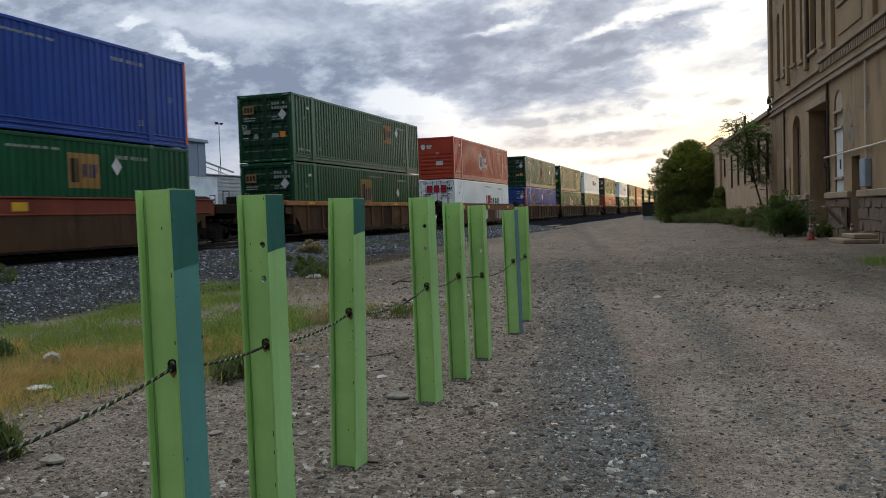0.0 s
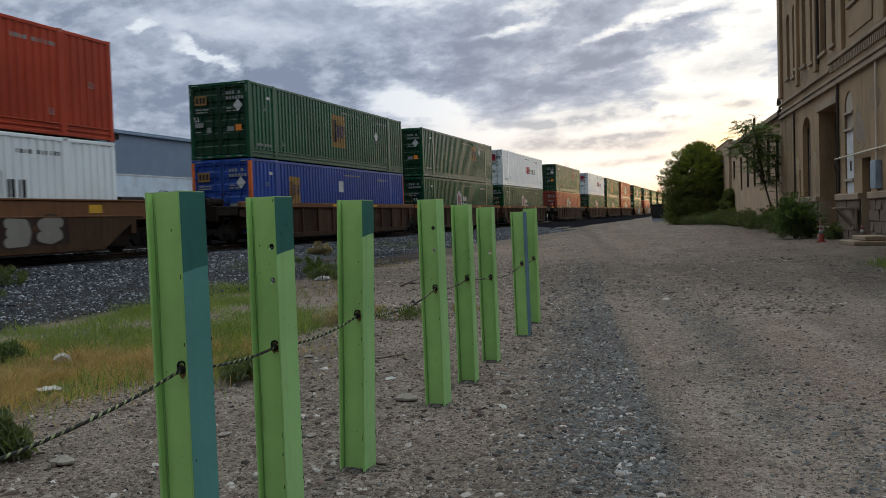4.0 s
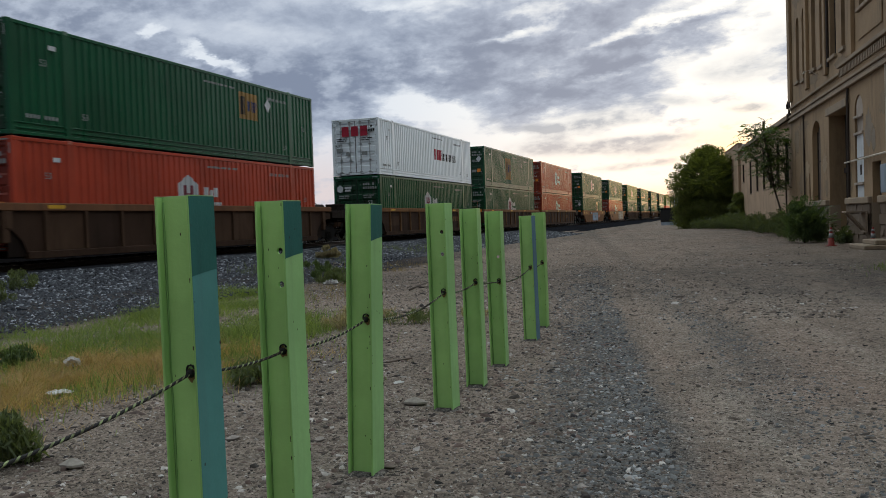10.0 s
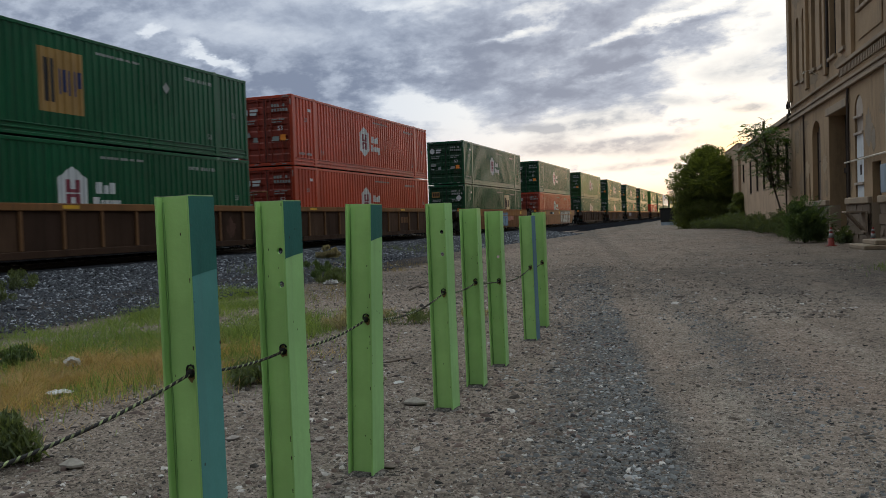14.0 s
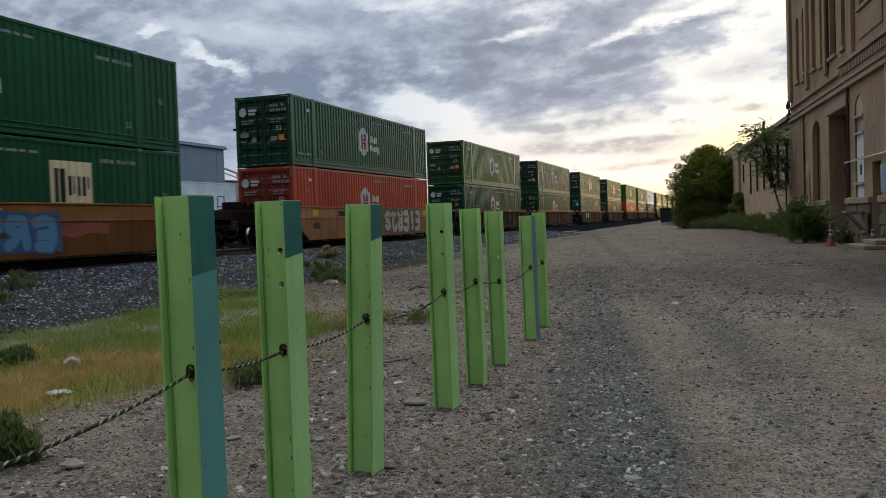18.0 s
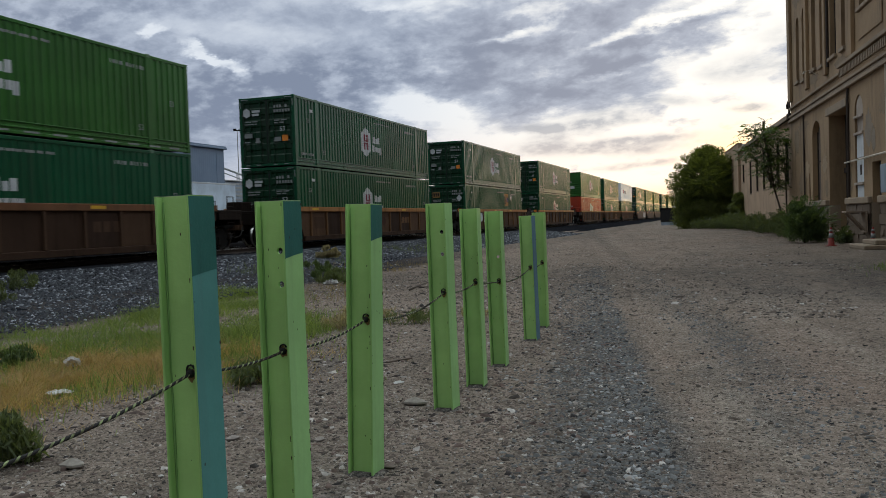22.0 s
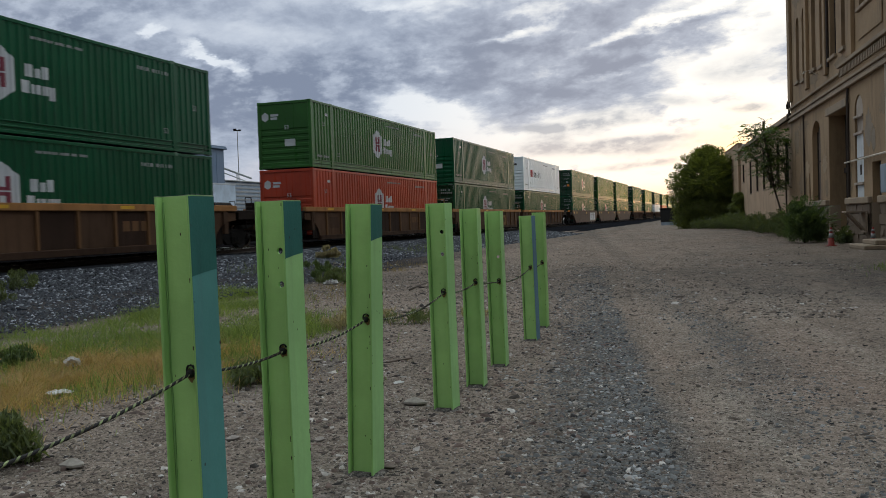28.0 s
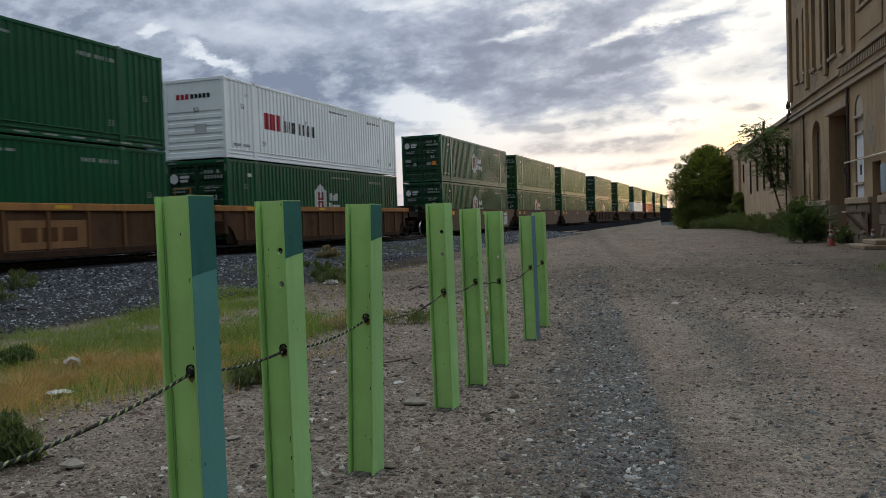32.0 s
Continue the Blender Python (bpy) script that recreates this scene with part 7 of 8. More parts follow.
# repairs and stains on the plaster
REPAIR = material("pale_plaster_repair", stucco_build((0.300, 0.214, 0.132), (0.150, 0.105, 0.066), 1.4), 0.9)
BLUE_SMEAR = material("faded_blue_grey_paint", stucco_build((0.200, 0.160, 0.120), (0.215, 0.145, 0.085), 3.0), 0.9)
DAMP = material("damp_dark_plaster", stucco_build((0.200, 0.140, 0.084), (0.095, 0.066, 0.042), 1.2), 0.9)
g = np.random.default_rng(77)
for s_, z_, w_, h_, mat_, lab_ in ((47.9, 3.55, 0.9, 0.55, REPAIR, "pale plaster repair"), (43.3, 3.6, 0.55, 0.5, REPAIR, "pale plaster repair"), (50.6, 5.2, 0.9, 0.8, DAMP, "damp stain in the plaster"), (35.25, 4.45, 0.62, 0.75, BLUE_SMEAR, "faded blue-grey paint smear"), (34.6, 4.0, 0.35, 0.5, BLUE_SMEAR, "faded blue-grey paint smear"), (49.4, 2.9, 0.8, 0.7, DAMP, "damp stain in the plaster"), (43.0, 2.4, 0.4, 0.45, DAMP, "damp stain in the plaster"), (38.2, 2.5, 0.3, 0.5, DAMP, "damp stain in the plaster"), (33.0, 5.2, 0.9, 0.5, DAMP, "damp stain in the plaster"), (48.6, 5.9, 1.6, 0.25, DAMP, "damp stain in the plaster"), (45.6, 7.9, 1.3, 0.3, DAMP, "damp stain in the plaster"), (50.0, 13.2, 1.4, 0.8, DAMP, "damp stain in the plaster"), (39.9, 7.75, 1.2, 0.25, DAMP, "damp stain in the plaster")):
    pts_ = [(s_ + w_ * math.cos(q) * g.uniform(0.6, 1.1), z_ + h_ * math.sin(q) * g.uniform(0.6, 1.1)) for q in np.linspace(0, 6.2, 41)]
    part("plaster_patch", Shape().prism(pts_, "y", 0.001, 0.006), mat_, main, lab_)
part("downpipe", Shape().rod((38.30, 0.07, 1.9), (38.30, 0.07, 6.40), 0.055).rod((48.15, 0.07, 1.9), (48.15, 0.07, 6.40), 0.045), RUST, main, "dark downpipe")
for s_ in (49.4, 51.1):
    part("panel_joint", Shape().box(s_ - 0.02, s_ + 0.02, 0.001, 0.012, 1.9, 6.40), DAMP, main, "dark joint in the plaster")
# stones of the base, one by one
g = np.random.default_rng(21)
stone_meshes = []
for i in range(10):
    sh = Shape().soft_box(-0.5, 0.5, 0.0, 0.06, -0.5, 0.5, 0.035)
    sh.v = [(x + g.uniform(-0.07, 0.07), y + (0.030 if y > 0.04 else 0) * g.uniform(-0.5, 1.4), z + g.uniform(-0.08, 0.08)) for x, y, z in sh.v]
    stone_meshes.append(sh.mesh("stone", STONE))
count = 0
for s_from, s_to in ((30.0, 33.6), (34.95, 38.65), (42.5, 52.3)):
    z = -0.05
    for h in (0.44, 0.40, 0.42, 0.37):
        s = s_from
        while s < s_to - 0.15:
            w = min(g.uniform(0.35, 0.85), s_to - s)
            ob = part("stone", stone_meshes[count % 10], STONE, main, at=Matrix.Translation((s + w / 2, 0.03, z + h / 2)) @ Matrix.Diagonal((w - 0.014, 1, h - 0.014, 1)))
            count += 1
            s += w
        z += h

# lower wing
wing = thing("low_wing", at_wall(0), "low pinkish stucco wing with narrow dark windows", "building")
wh = [(54.1, 55.3, 3.0, 5.75), (57.6, 58.7, 3.0, 5.75), (60.9, 62.0, 3.0, 5.7), (64.1, 65.3, 3.0, 5.7), (67.8, 69.0, 3.0, 5.6), (71.8, 73.0, 2.9, 5.5), (76.6, 77.9, 4.0, 5.5)]
part("wall", wall_mesh(52.42, 79.2, -0.3, 6.75, wh, 0.35, -0.10).mesh("wall", STUCCO_PINK, weld=True), STUCCO_PINK, wing)
part("wall", Shape().box(78.85, 79.2, -12, -0.45, -0.3, 6.75), STUCCO_PINK, wing)
part("roof", Shape().prism([(0.18, 6.75), (0.18, 6.90), (-6.0, 7.9), (-12.2, 6.90), (-12.2, 6.75)], "x", 52.45, 79.5), ROOFING, wing)
part("eaves_board", Shape().soft_box(52.45, 79.5, 0.18, 0.24, 6.66, 6.92, 0.01), TRIM, wing)
for a, b, c, d in wh:
    w = part("window", Shape().box(a, b, -0.30, -0.24, c, d), DARKDOOR, wing, "narrow window closed with dark shutters")
    part("window_frame", Shape().soft_box(a + 0.002, a + 0.06, -0.24, -0.11, c, d, 0.01).soft_box(b - 0.06, b - 0.002, -0.24, -0.11, c, d, 0.01).box(a + 0.06, b - 0.06, -0.24, -0.2, (c + d) / 2 - 0.04, (c + d) / 2 + 0.04), DARKDOOR, w)
    part("window_sill", Shape().soft_box(a - 0.06, b + 0.06, -0.24, -0.06, c - 0.10, c, 0.015), TRIM, wing)
for s, h in ((74.5, 8.25), (69.6, 8.35)):
    part("vent_pipe", Shape().rod((s, -0.8, 6.8), (s, -0.8, h), 0.09, sides=10), RUST, wing, "rusty roof vent pipe")
part("roof_scroll", Shape().tube([(52.9 + 0.35 * math.cos(q), 0.05, 7.35 + 0.38 * math.sin(q)) for q in np.linspace(0, 5.2, 14)], [0.07] * 14, 6).box(52.5, 53.3, -0.1, 0.1, 6.9, 7.05), DARKDOOR, wing, "dark iron scroll above the eaves")
endb = thing("end_block", at_wall(0), "flat-roofed pale stucco block at the end of the wing", "building")
part("wall", wall_mesh(79.25, 91.5, -0.3, 7.45, [(83.0, 84.0, 5.2, 6.4), (87.0, 88.0, 5.2, 6.4)], 0.35, 0.12).mesh("wall", STUCCO_PINK, weld=True), STUCCO_PINK, endb)
part("wall", Shape().box(79.25, 91.5, -10.0, -9.65, -0.3, 7.45).box(91.15, 91.5, -9.65, -0.23, -0.3, 7.45).box(79.25, 79.6, -9.65, -0.23, 6.0, 7.45), BOARD, endb)
part("roof", Shape().box(79.6, 91.15, -9.65, -0.23, 7.0, 7.2), ROOFING, endb)
part("coping", Shape().soft_box(79.2, 91.55, -0.28, 0.17, 7.45, 7.55, 0.015), TRIM, endb)
for a, b in ((83.0, 84.0), (87.0, 88.0)):
    part("window", Shape().box(a, b, -0.2, -0.12, 5.2, 6.4), GLASS, endb)

# a broken bench, a step and two traffic cones in front of the building
bench = thing("wall_shelf", at_wall(35.2, 0.0, 0.0), "weathered wooden counter shelf on slanting brackets at the wall", "shelf")
WEATHERED = plain("weathered_planks", (0.24, 0.18, 0.13), 0.85, 0, 12, 0.005)
for i in range(3):
    part("plank", Shape().soft_box(-0.33 + 0.22 * i, -0.12 + 0.22 * i, 0.18, 0.95, 1.26, 1.32, 0.008), WEATHERED, bench)
part("wall_rail", Shape().soft_box(-0.34, 0.34, 0.18, 0.26, 0.5, 1.26, 0.01), WEATHERED, bench)
for x in (-0.26, 0.26):
    part("bracket", Shape().rod((x, 0.85, 1.26), (x, 0.26, 0.58), 0.045, sides=6), WEATHERED, bench)

step = thing("concrete_step", at_wall(32.2, 0.75, 0.0), "two chipped concrete steps below the side door", "steps")
part("step", Shape().soft_box(-1.1, 1.1, -0.7, 0.45, 0.0, 0.16, 0.03), TRIM, step)
part("step", Shape().soft_box(-0.9, 0.9, -0.7, 0.05, 0.16, 0.32, 0.03), TRIM, step)
CONE = painted("faded_red_cone_plastic", (0.17, 0.020, 0.014), amount=0.3, rough=0.5)
for x, y in ((3.62, 35.4), (4.92, 34.4)):
    c = thing("traffic_cone", pose(x, y, float(ground_z(x, y)) - 0.005), "faded red traffic cone with a white band", "traffic cone", "cones")
    part("base", Shape().soft_box(-0.19, 0.19, -0.19, 0.19, 0.0, 0.035, 0.01), CONE, c)
    part("body", Shape().lathe([(0.14, 0.035), (0.125, 0.05), (0.032, 0.72), (0.02, 0.73)], 14), CONE, c, smooth=True)
    part("band", Shape().lathe([(0.092, 0.33), (0.071, 0.49)], 14), DECAL_DIM, c, "dull white reflective band", smooth=True)
    part("band", Shape().lathe([(0.06, 0.57), (0.05, 0.64)], 14), DECAL_DIM, c, smooth=True)

# ---- behind the track: a warehouse, a trailer, a mast, far trees ----
YARD_Z = 0.36


def cladding(k, p):
    w = k.add("ShaderNodeTexWave")
    k.link(p, w.inputs["Vector"])
    w.bands_direction = "Y"
    w.inputs["Scale"].default_value = 1.05
    n = k.noise(p, 0.5, 5, 0.6)
    c = k.mix(k.step(n, 0.3, 0.7), (0.115, 0.170, 0.250, 1), (0.14, 0.20, 0.285, 1))
    return c, w.outputs[1], 0.004


CLAD = material("blue_grey_steel_cladding", cladding, 0.55)
CLAD_LIGHT = painted("pale_blue_cladding", (0.30, 0.36, 0.43), amount=0.25, rough=0.55)
DOCK = painted("grey_blue_roller_door", (0.17, 0.225, 0.30), amount=0.3, rough=0.6)
ware = thing("warehouse", pose(-42.0, 0, YARD_Z), "long blue-grey steel-clad warehouse with a dock door", "building")
WTOP = 8.12
part("wall", Shape().box(-0.25, 0, -20, 37.0, 0, WTOP).box(-0.25, 0, 42.0, 64.8, 0, WTOP).box(-0.25, 0, 37.0, 42.0, 5.1, WTOP), CLAD, ware)
part("wall", Shape().box(-26, -0.25, 64.55, 64.8, 0, WTOP).box(-26, -0.25, -20, -19.75, 0, WTOP).box(-26.25, -26, -20, 64.8, 0, WTOP), CLAD_LIGHT, ware)
part("roof", Shape().prism([(0.15, WTOP), (0.15, WTOP + 0.18), (-13, WTOP + 1.4), (-26.4, WTOP + 0.18), (-26.4, WTOP)], "y", -20.2, 65.0), CLAD, ware)
part("gutter", Shape().soft_box(0.0, 0.22, -20.2, 65.0, WTOP - 0.10, WTOP + 0.06, 0.02), CLAD, ware, "steel eaves gutter")
for y in (-8, 8, 24, 44.66, 63.7):
    part("corner_flashing", Shape().box(0.0, 0.03, y - 0.08, y + 0.08, 0, WTOP - 0.12), CLAD, ware)
part("dock_door", Shape().box(-0.2, -0.12, 37.0, 42.0, 0, 5.1), DOCK, ware, "grey-blue roller door")
part("door_frame", Shape().soft_box(-0.05, 0.12, 41.8, 42.1, 0, 5.2, 0.02).soft_box(-0.05, 0.12, 36.9, 37.2, 0, 5.2, 0.02).soft_box(-0.05, 0.12, 37.2, 41.8, 5.0, 5.2, 0.02), DARKDOOR, ware)
part("roof_unit", Shape().soft_box(-2.47, -1.2, 46.1, 47.3, WTOP + 0.1, 9.0, 0.03), CLAD_LIGHT, ware, "grey rooftop air unit")
part("wall_lamp", Shape().soft_box(0.0, 0.35, 51.55, 52.0, 7.55, 7.85, 0.05).soft_box(0.05, 0.55, 51.6, 51.95, 7.85, 7.93, 0.02), DARKDOOR, ware, "dark wall lamp housing")

tr = thing("semi_trailer", pose(-34.4, 36.3, YARD_Z), "white box semi-trailer parked along the warehouse", "trailer")
TW_, TL_ = 1.3, 16.1
part("box_body", Shape().soft_box(-TW_, TW_, 0, TL_, 1.25, 4.20, 0.03), TRAILER_WHITE, tr)
part("top_rail", Shape().soft_box(-TW_ - 0.01, TW_ + 0.01, -0.01, TL_ + 0.01, 4.12, 4.23, 0.01), DECAL_WHITE, tr)
for i, (w, mat) in enumerate(((0.40, DECAL_BLACK), (0.38, DECAL_BLACK), (0.38, DECAL_BLACK), (0.34, DECAL_RED), (0.55, DECAL_BLACK))):
    part("logo_letter_bar", Shape().box(TW_ + 0.002, TW_ + 0.006, 1.44 + i * 0.52, 1.44 + i * 0.52 + w, 3.12, 3.58), mat, tr, "bold lettering drawn as bars" if i == 0 else "")
part("logo_line", Shape().box(TW_ + 0.002, TW_ + 0.006, 1.4, 4.2, 3.0, 3.03), DECAL_RED, tr)
part("rear_notice", Shape().box(-0.42, 0.12, -0.006, -0.002, 3.16, 3.42), DECAL_BLUE, tr)
part("rear_notice", Shape().box(-0.36, 0.06, -0.006, -0.002, 3.47, 3.55), DECAL_BLUE, tr)
part("door_bar", Shape().rod((-0.02, -0.03, 1.35), (-0.02, -0.03, 4.1), 0.02).rod((0.75, -0.03, 1.35), (0.75, -0.03, 4.1), 0.02).rod((-0.75, -0.03, 1.35), (-0.75, -0.03, 4.1), 0.02), STEEL, tr, "upright locking bars of the rear doors")
part("rear_latch", Shape().soft_box(0.78, 1.0, -0.05, -0.002, 3.55, 3.95, 0.01), DECAL_BLUE, tr)
part("rear_header", Shape().soft_box(-TW_, TW_, -0.02, 0.04, 4.10, 4.22, 0.01), IRON, tr, "dark frame over the rear doors")
for y in (1.6, 2.9):
    for sx in (-1, 1):
        wl = part("wheel", Shape().rod((sx * 0.75, y, 0.5), (sx * 1.22, y, 0.5), 0.5, sides=18), DARKGAP, tr)
part("landing_leg", Shape().soft_box(0.8, 1.0, 12.5, 12.7, 0.0, 1.25, 0.01).soft_box(-1.0, -0.8, 12.5, 12.7, 0.0, 1.25, 0.01), IRON, tr)
part("underframe", Shape().box(-0.6, 0.6, 0.5, 15.5, 0.95, 1.25), IRON, tr)

lm = thing("light_mast", pose(-63.2, 101.0, YARD_Z), "tall thin yard light mast with a crossbar of lamps", "light mast")
part("pole", Shape().rod((0, 0, 0), (0, 0, 14.4), 0.09, 0.05, 8), STEEL, lm)
part("crossbar", Shape().soft_box(-0.06, 0.06, -0.7, 0.7, 14.35, 14.45, 0.02).soft_box(-0.6, 0.6, -0.06, 0.06, 14.35, 14.45, 0.02), IRON, lm)
for y in (-0.6, 0.6):
    part("lamp_head", Shape().soft_box(-0.2, 0.2, y - 0.16, y + 0.16, 14.42, 14.58, 0.03), IRON, lm)

lowb = thing("loading_shed", pose(-52.0, 79.3, YARD_Z), "grey ribbed shed with a sloping conveyor on its roof", "shed")
part("wall", Shape().box(-6, 0, 0.6, 9.0, 0, 6.3), CLAD_LIGHT, lowb)
for i in range(14):
    part("wall_slat", Shape().soft_box(0.0, 0.05, 0.7, 8.8, 0.35 + i * 0.43, 0.55 + i * 0.43, 0.01), STEEL, lowb)
part("roof", Shape().soft_box(-6.2, 0.2, 0.5, 9.2, 6.3, 6.45, 0.03), STEEL, lowb)
part("conveyor", Shape().rod((-1, 1.2, 8.0), (-1, 8.0, 6.9), 0.12).rod((-1, 2.2, 6.4), (-1, 2.2, 7.9), 0.06).rod((-1, 5.0, 6.4), (-1, 5.0, 7.4), 0.06).rod((-1, 1.2, 7.5), (-1, 7.0, 6.5), 0.06), STEEL, lowb, "sloping grey conveyor frame")

# a low far ridge, unseen behind the building, added to keep low sky out of the boxes' sheen
SKY_SCREEN = plain("dull_sky_screen", (0.055, 0.058, 0.038), 0.95, 0, 0.3, 0.05, 0.05)
tagged(new("backdrop", Shape().prism([(270.0, -1.0), (300.0, 13.5), (330.0, 14.0), (420.0, -1.0)], "x", 4.5, 320.0).mesh("backdrop", SKY_SCREEN)), "unseen far ridge added to screen low sky from the containers", "ridge", kind="structure")

# ---- leaves and grass ----


def leafy(name, dark, light, rough=0.6):
    def build(k, p):
        r = island(k)
        n = k.noise(p, 0.7, 3)
        c = k.mix(r, c4(dark), c4(light))
        c = k.mix(k.step(n, 0.35, 0.7, 0.0, 0.45), c, c4(dark))
        return c, None, None
    m = material(name, build, rough)
    k = Nodes(m.node_tree, False)
    body = next(q for q in k.t.nodes if q.type == "BSDF_PRINCIPLED")
    out = next(q for q in k.t.nodes if q.type == "OUTPUT_MATERIAL")
    # light shines through thin leaves
    thin = k.add("ShaderNodeBsdfTranslucent")
    src = body.inputs["Base Color"].links[0].from_socket
    k.link(k.mix(1.0, src, (1.5, 1.4, 0.7, 1), "MULTIPLY"), thin.inputs[0])
    both = k.add("ShaderNodeMixShader")
    both.inputs[0].default_value = 0.45
    k.link(body.outputs[0], both.inputs[1])
    k.link(thin.outputs[0], both.inputs[2])
    k.link(both.outputs[0], out.inputs[0])
    return m


LEAF = leafy("dull_green_leaves", (0.042, 0.058, 0.014), (0.185, 0.220, 0.048))
LEAF_DARK = leafy("dark_green_leaves", (0.026, 0.046, 0.013), (0.100, 0.150, 0.040))
WEED = leafy("grey_green_weeds", (0.038, 0.056, 0.020), (0.122, 0.152, 0.058))
GRASS = leafy("fresh_grass", (0.068, 0.112, 0.026), (0.225, 0.295, 0.080), 0.7)
DRY = leafy("dry_straw_grass", (0.175, 0.115, 0.045), (0.53, 0.385, 0.175), 0.75)
HAY = leafy("dull_hay", (0.120, 0.088, 0.042), (0.300, 0.235, 0.120), 0.8)
STRAW = leafy("bleached_straw", (0.16, 0.135, 0.085), (0.34, 0.295, 0.190), 0.8)
BARK = plain("grey_brown_bark", (0.075, 0.058, 0.045), 0.9, 0, 10, 0.01)


def leaf_cloud(centers, radii, n, size, seed, squash=0.8, droop=0.0, slim=0.42):
    """Small bent leaves gathered in many clumps, thicker at the outside; gives corners and faces."""
    g = np.random.default_rng(seed)
    centers, radii = np.array(centers, float), np.array(radii, float)
    w = radii ** 2 / (radii ** 2).sum()
    idx = g.choice(len(centers), n, p=w)
    d = g.normal(size=(n, 3))
    d /= np.linalg.norm(d, axis=1, keepdims=True)
    r = radii[idx] * g.uniform(0.15, 1.0, n) ** 0.45 * g.uniform(0.85, 1.18, n)
    c = centers[idx] + d * r[:, None] * np.array([1, 1, squash])
    a = g.normal(size=(n, 3))
    a /= np.linalg.norm(a, axis=1, keepdims=True)
    a[:, 2] -= droop
    b = np.cross(a, g.normal(size=(n, 3)))
    b /= np.linalg.norm(b, axis=1, keepdims=True) + 1e-9
    s = size * g.uniform(0.5, 1.3, n)[:, None]
    v = np.stack([c - a * s, c + b * s * slim, c + a * s, c - b * s * slim], 1)
    f = np.arange(4 * n).reshape(n, 4)
    return v.reshape(-1, 3), f


def woody(name, label, category, m, crown, trunk_pts, limbs, leaves, size, mat, seed, radii=(0.14, 0.05), group="", droop=0.0, slim=0.42):
    ob = thing(name, m, label, category, group)
    sh = Shape()
    k = len(trunk_pts)
    sh.tube(trunk_pts, [radii[0] + (radii[1] - radii[0]) * i / (k - 1) for i in range(k)], 8)
    part("trunk", sh, BARK, ob, smooth=True)
    g = np.random.default_rng(seed + 1)
    lb = Shape()
    for i in range(limbs):
        a = Vector(trunk_pts[min(k - 1, 2 + i % max(1, k - 2))])
        b = Vector(crown[0][g.integers(len(crown[0]))])
        mid = (a + b) / 2 + Vector((g.uniform(-.2, .2), g.uniform(-.2, .2), g.uniform(0, .3)))
        lb.tube([a, mid, b], [radii[1], radii[1] * 0.6, 0.012], 5)
    part("branchwork", lb, BARK, ob, smooth=True)
    v, f = leaf_cloud(crown[0], crown[1], leaves, size, seed, 0.8, droop, slim)
    part("crown", raw_mesh("crown", v, f, mat), mat, ob)
    return ob


def lobes(g, n, rx, ry, h, r0, r1, lean=0.0, top=0.35):
    """Centres of overlapping lobes that fill a dome, broad low down and narrower at the top."""
    out, rad = [], []
    while len(out) < n:
        q = g.uniform(0, 1)
        r = g.uniform(r0, r1)
        prof = 1.0 if q < 0.45 else max(0.0, 1 - ((q - 0.45) / 0.55) ** 1.8 * (1 - top))
        a, d = g.uniform(0, 6.283), math.sqrt(g.uniform(0, 1))
        out.append(((rx * prof - r * 0.6) * d * math.cos(a) + lean * q, (ry * prof - r * 0.6) * d * math.sin(a), r * 0.7 + (h - 1.5 * r) * q))
        rad.append(r * (1.15 - 0.45 * q))
    return out, rad


def sprays(crown):
    """A few loose shoots that break a crown's outline."""
    extra = [(0.3, 0, 7.75, 0.5), (-0.7, 0, 7.4, 0.55), (-1.9, 0.2, 6.9, 0.5), (-2.6, 0, 6.1, 0.45), (-3.0, 0, 5.2, 0.5), (-3.35, 0, 4.2, 0.45), (-3.5, 0, 3.1, 0.45), (1.4, 0, 7.4, 0.45), (2.3, 0, 6.5, 0.45), (3.1, 0, 5.0, 0.5), (-3.6, 0, 4.7, 0.3)]
    return [*crown[0], *[q[:3] for q in extra]], [*crown[1], *[q[3] for q in extra]]


def fronds(ob, at, out, seed, length, leaf, mat):
    """Feathery compound leaves: a drooping stalk with pairs of narrow leaflets; at holds the feet, out the ways they grow."""
    g_ = np.random.default_rng(seed)
    vs = []
    for p, d in zip(at, out):
        p, d = np.array(p, float), np.array(d, float)
        d = d / (np.linalg.norm(d) + 1e-9)
        L = length * g_.uniform(0.6, 1.3)
        side = np.cross(d, (0, 0, 1.0))
        side = side / (np.linalg.norm(side) + 1e-9)
        roll = g_.uniform(-0.5, 0.5)
        side = side * math.cos(roll) + np.array((0, 0, 1.0)) * math.sin(roll)
        n = 7
        for j in range(1, n + 1):
            q = j / n
            c = p + d * L * q - np.array((0, 0, 1.0)) * L * 0.42 * q * q
            for sg in (-1, 1):
                w = side * sg * 0.85 + d * 0.45 - np.array((0, 0, 0.25)) + g_.normal(0, 0.12, 3)
                b = d * leaf * 0.17
                s_ = leaf * g_.uniform(0.7, 1.15) * (1.15 - 0.35 * abs(q - 0.5))
                vs.append([c, c + w * s_ * 0.45 + b, c + w * s_, c + w * s_ * 0.45 - b])
    v = np.array(vs).reshape(-1, 3)
    tagged(part("fronds", raw_mesh("fronds", v, np.arange(len(v)).reshape(-1, 4), mat), mat, ob, "feathery compound leaves"), kind="stuff")


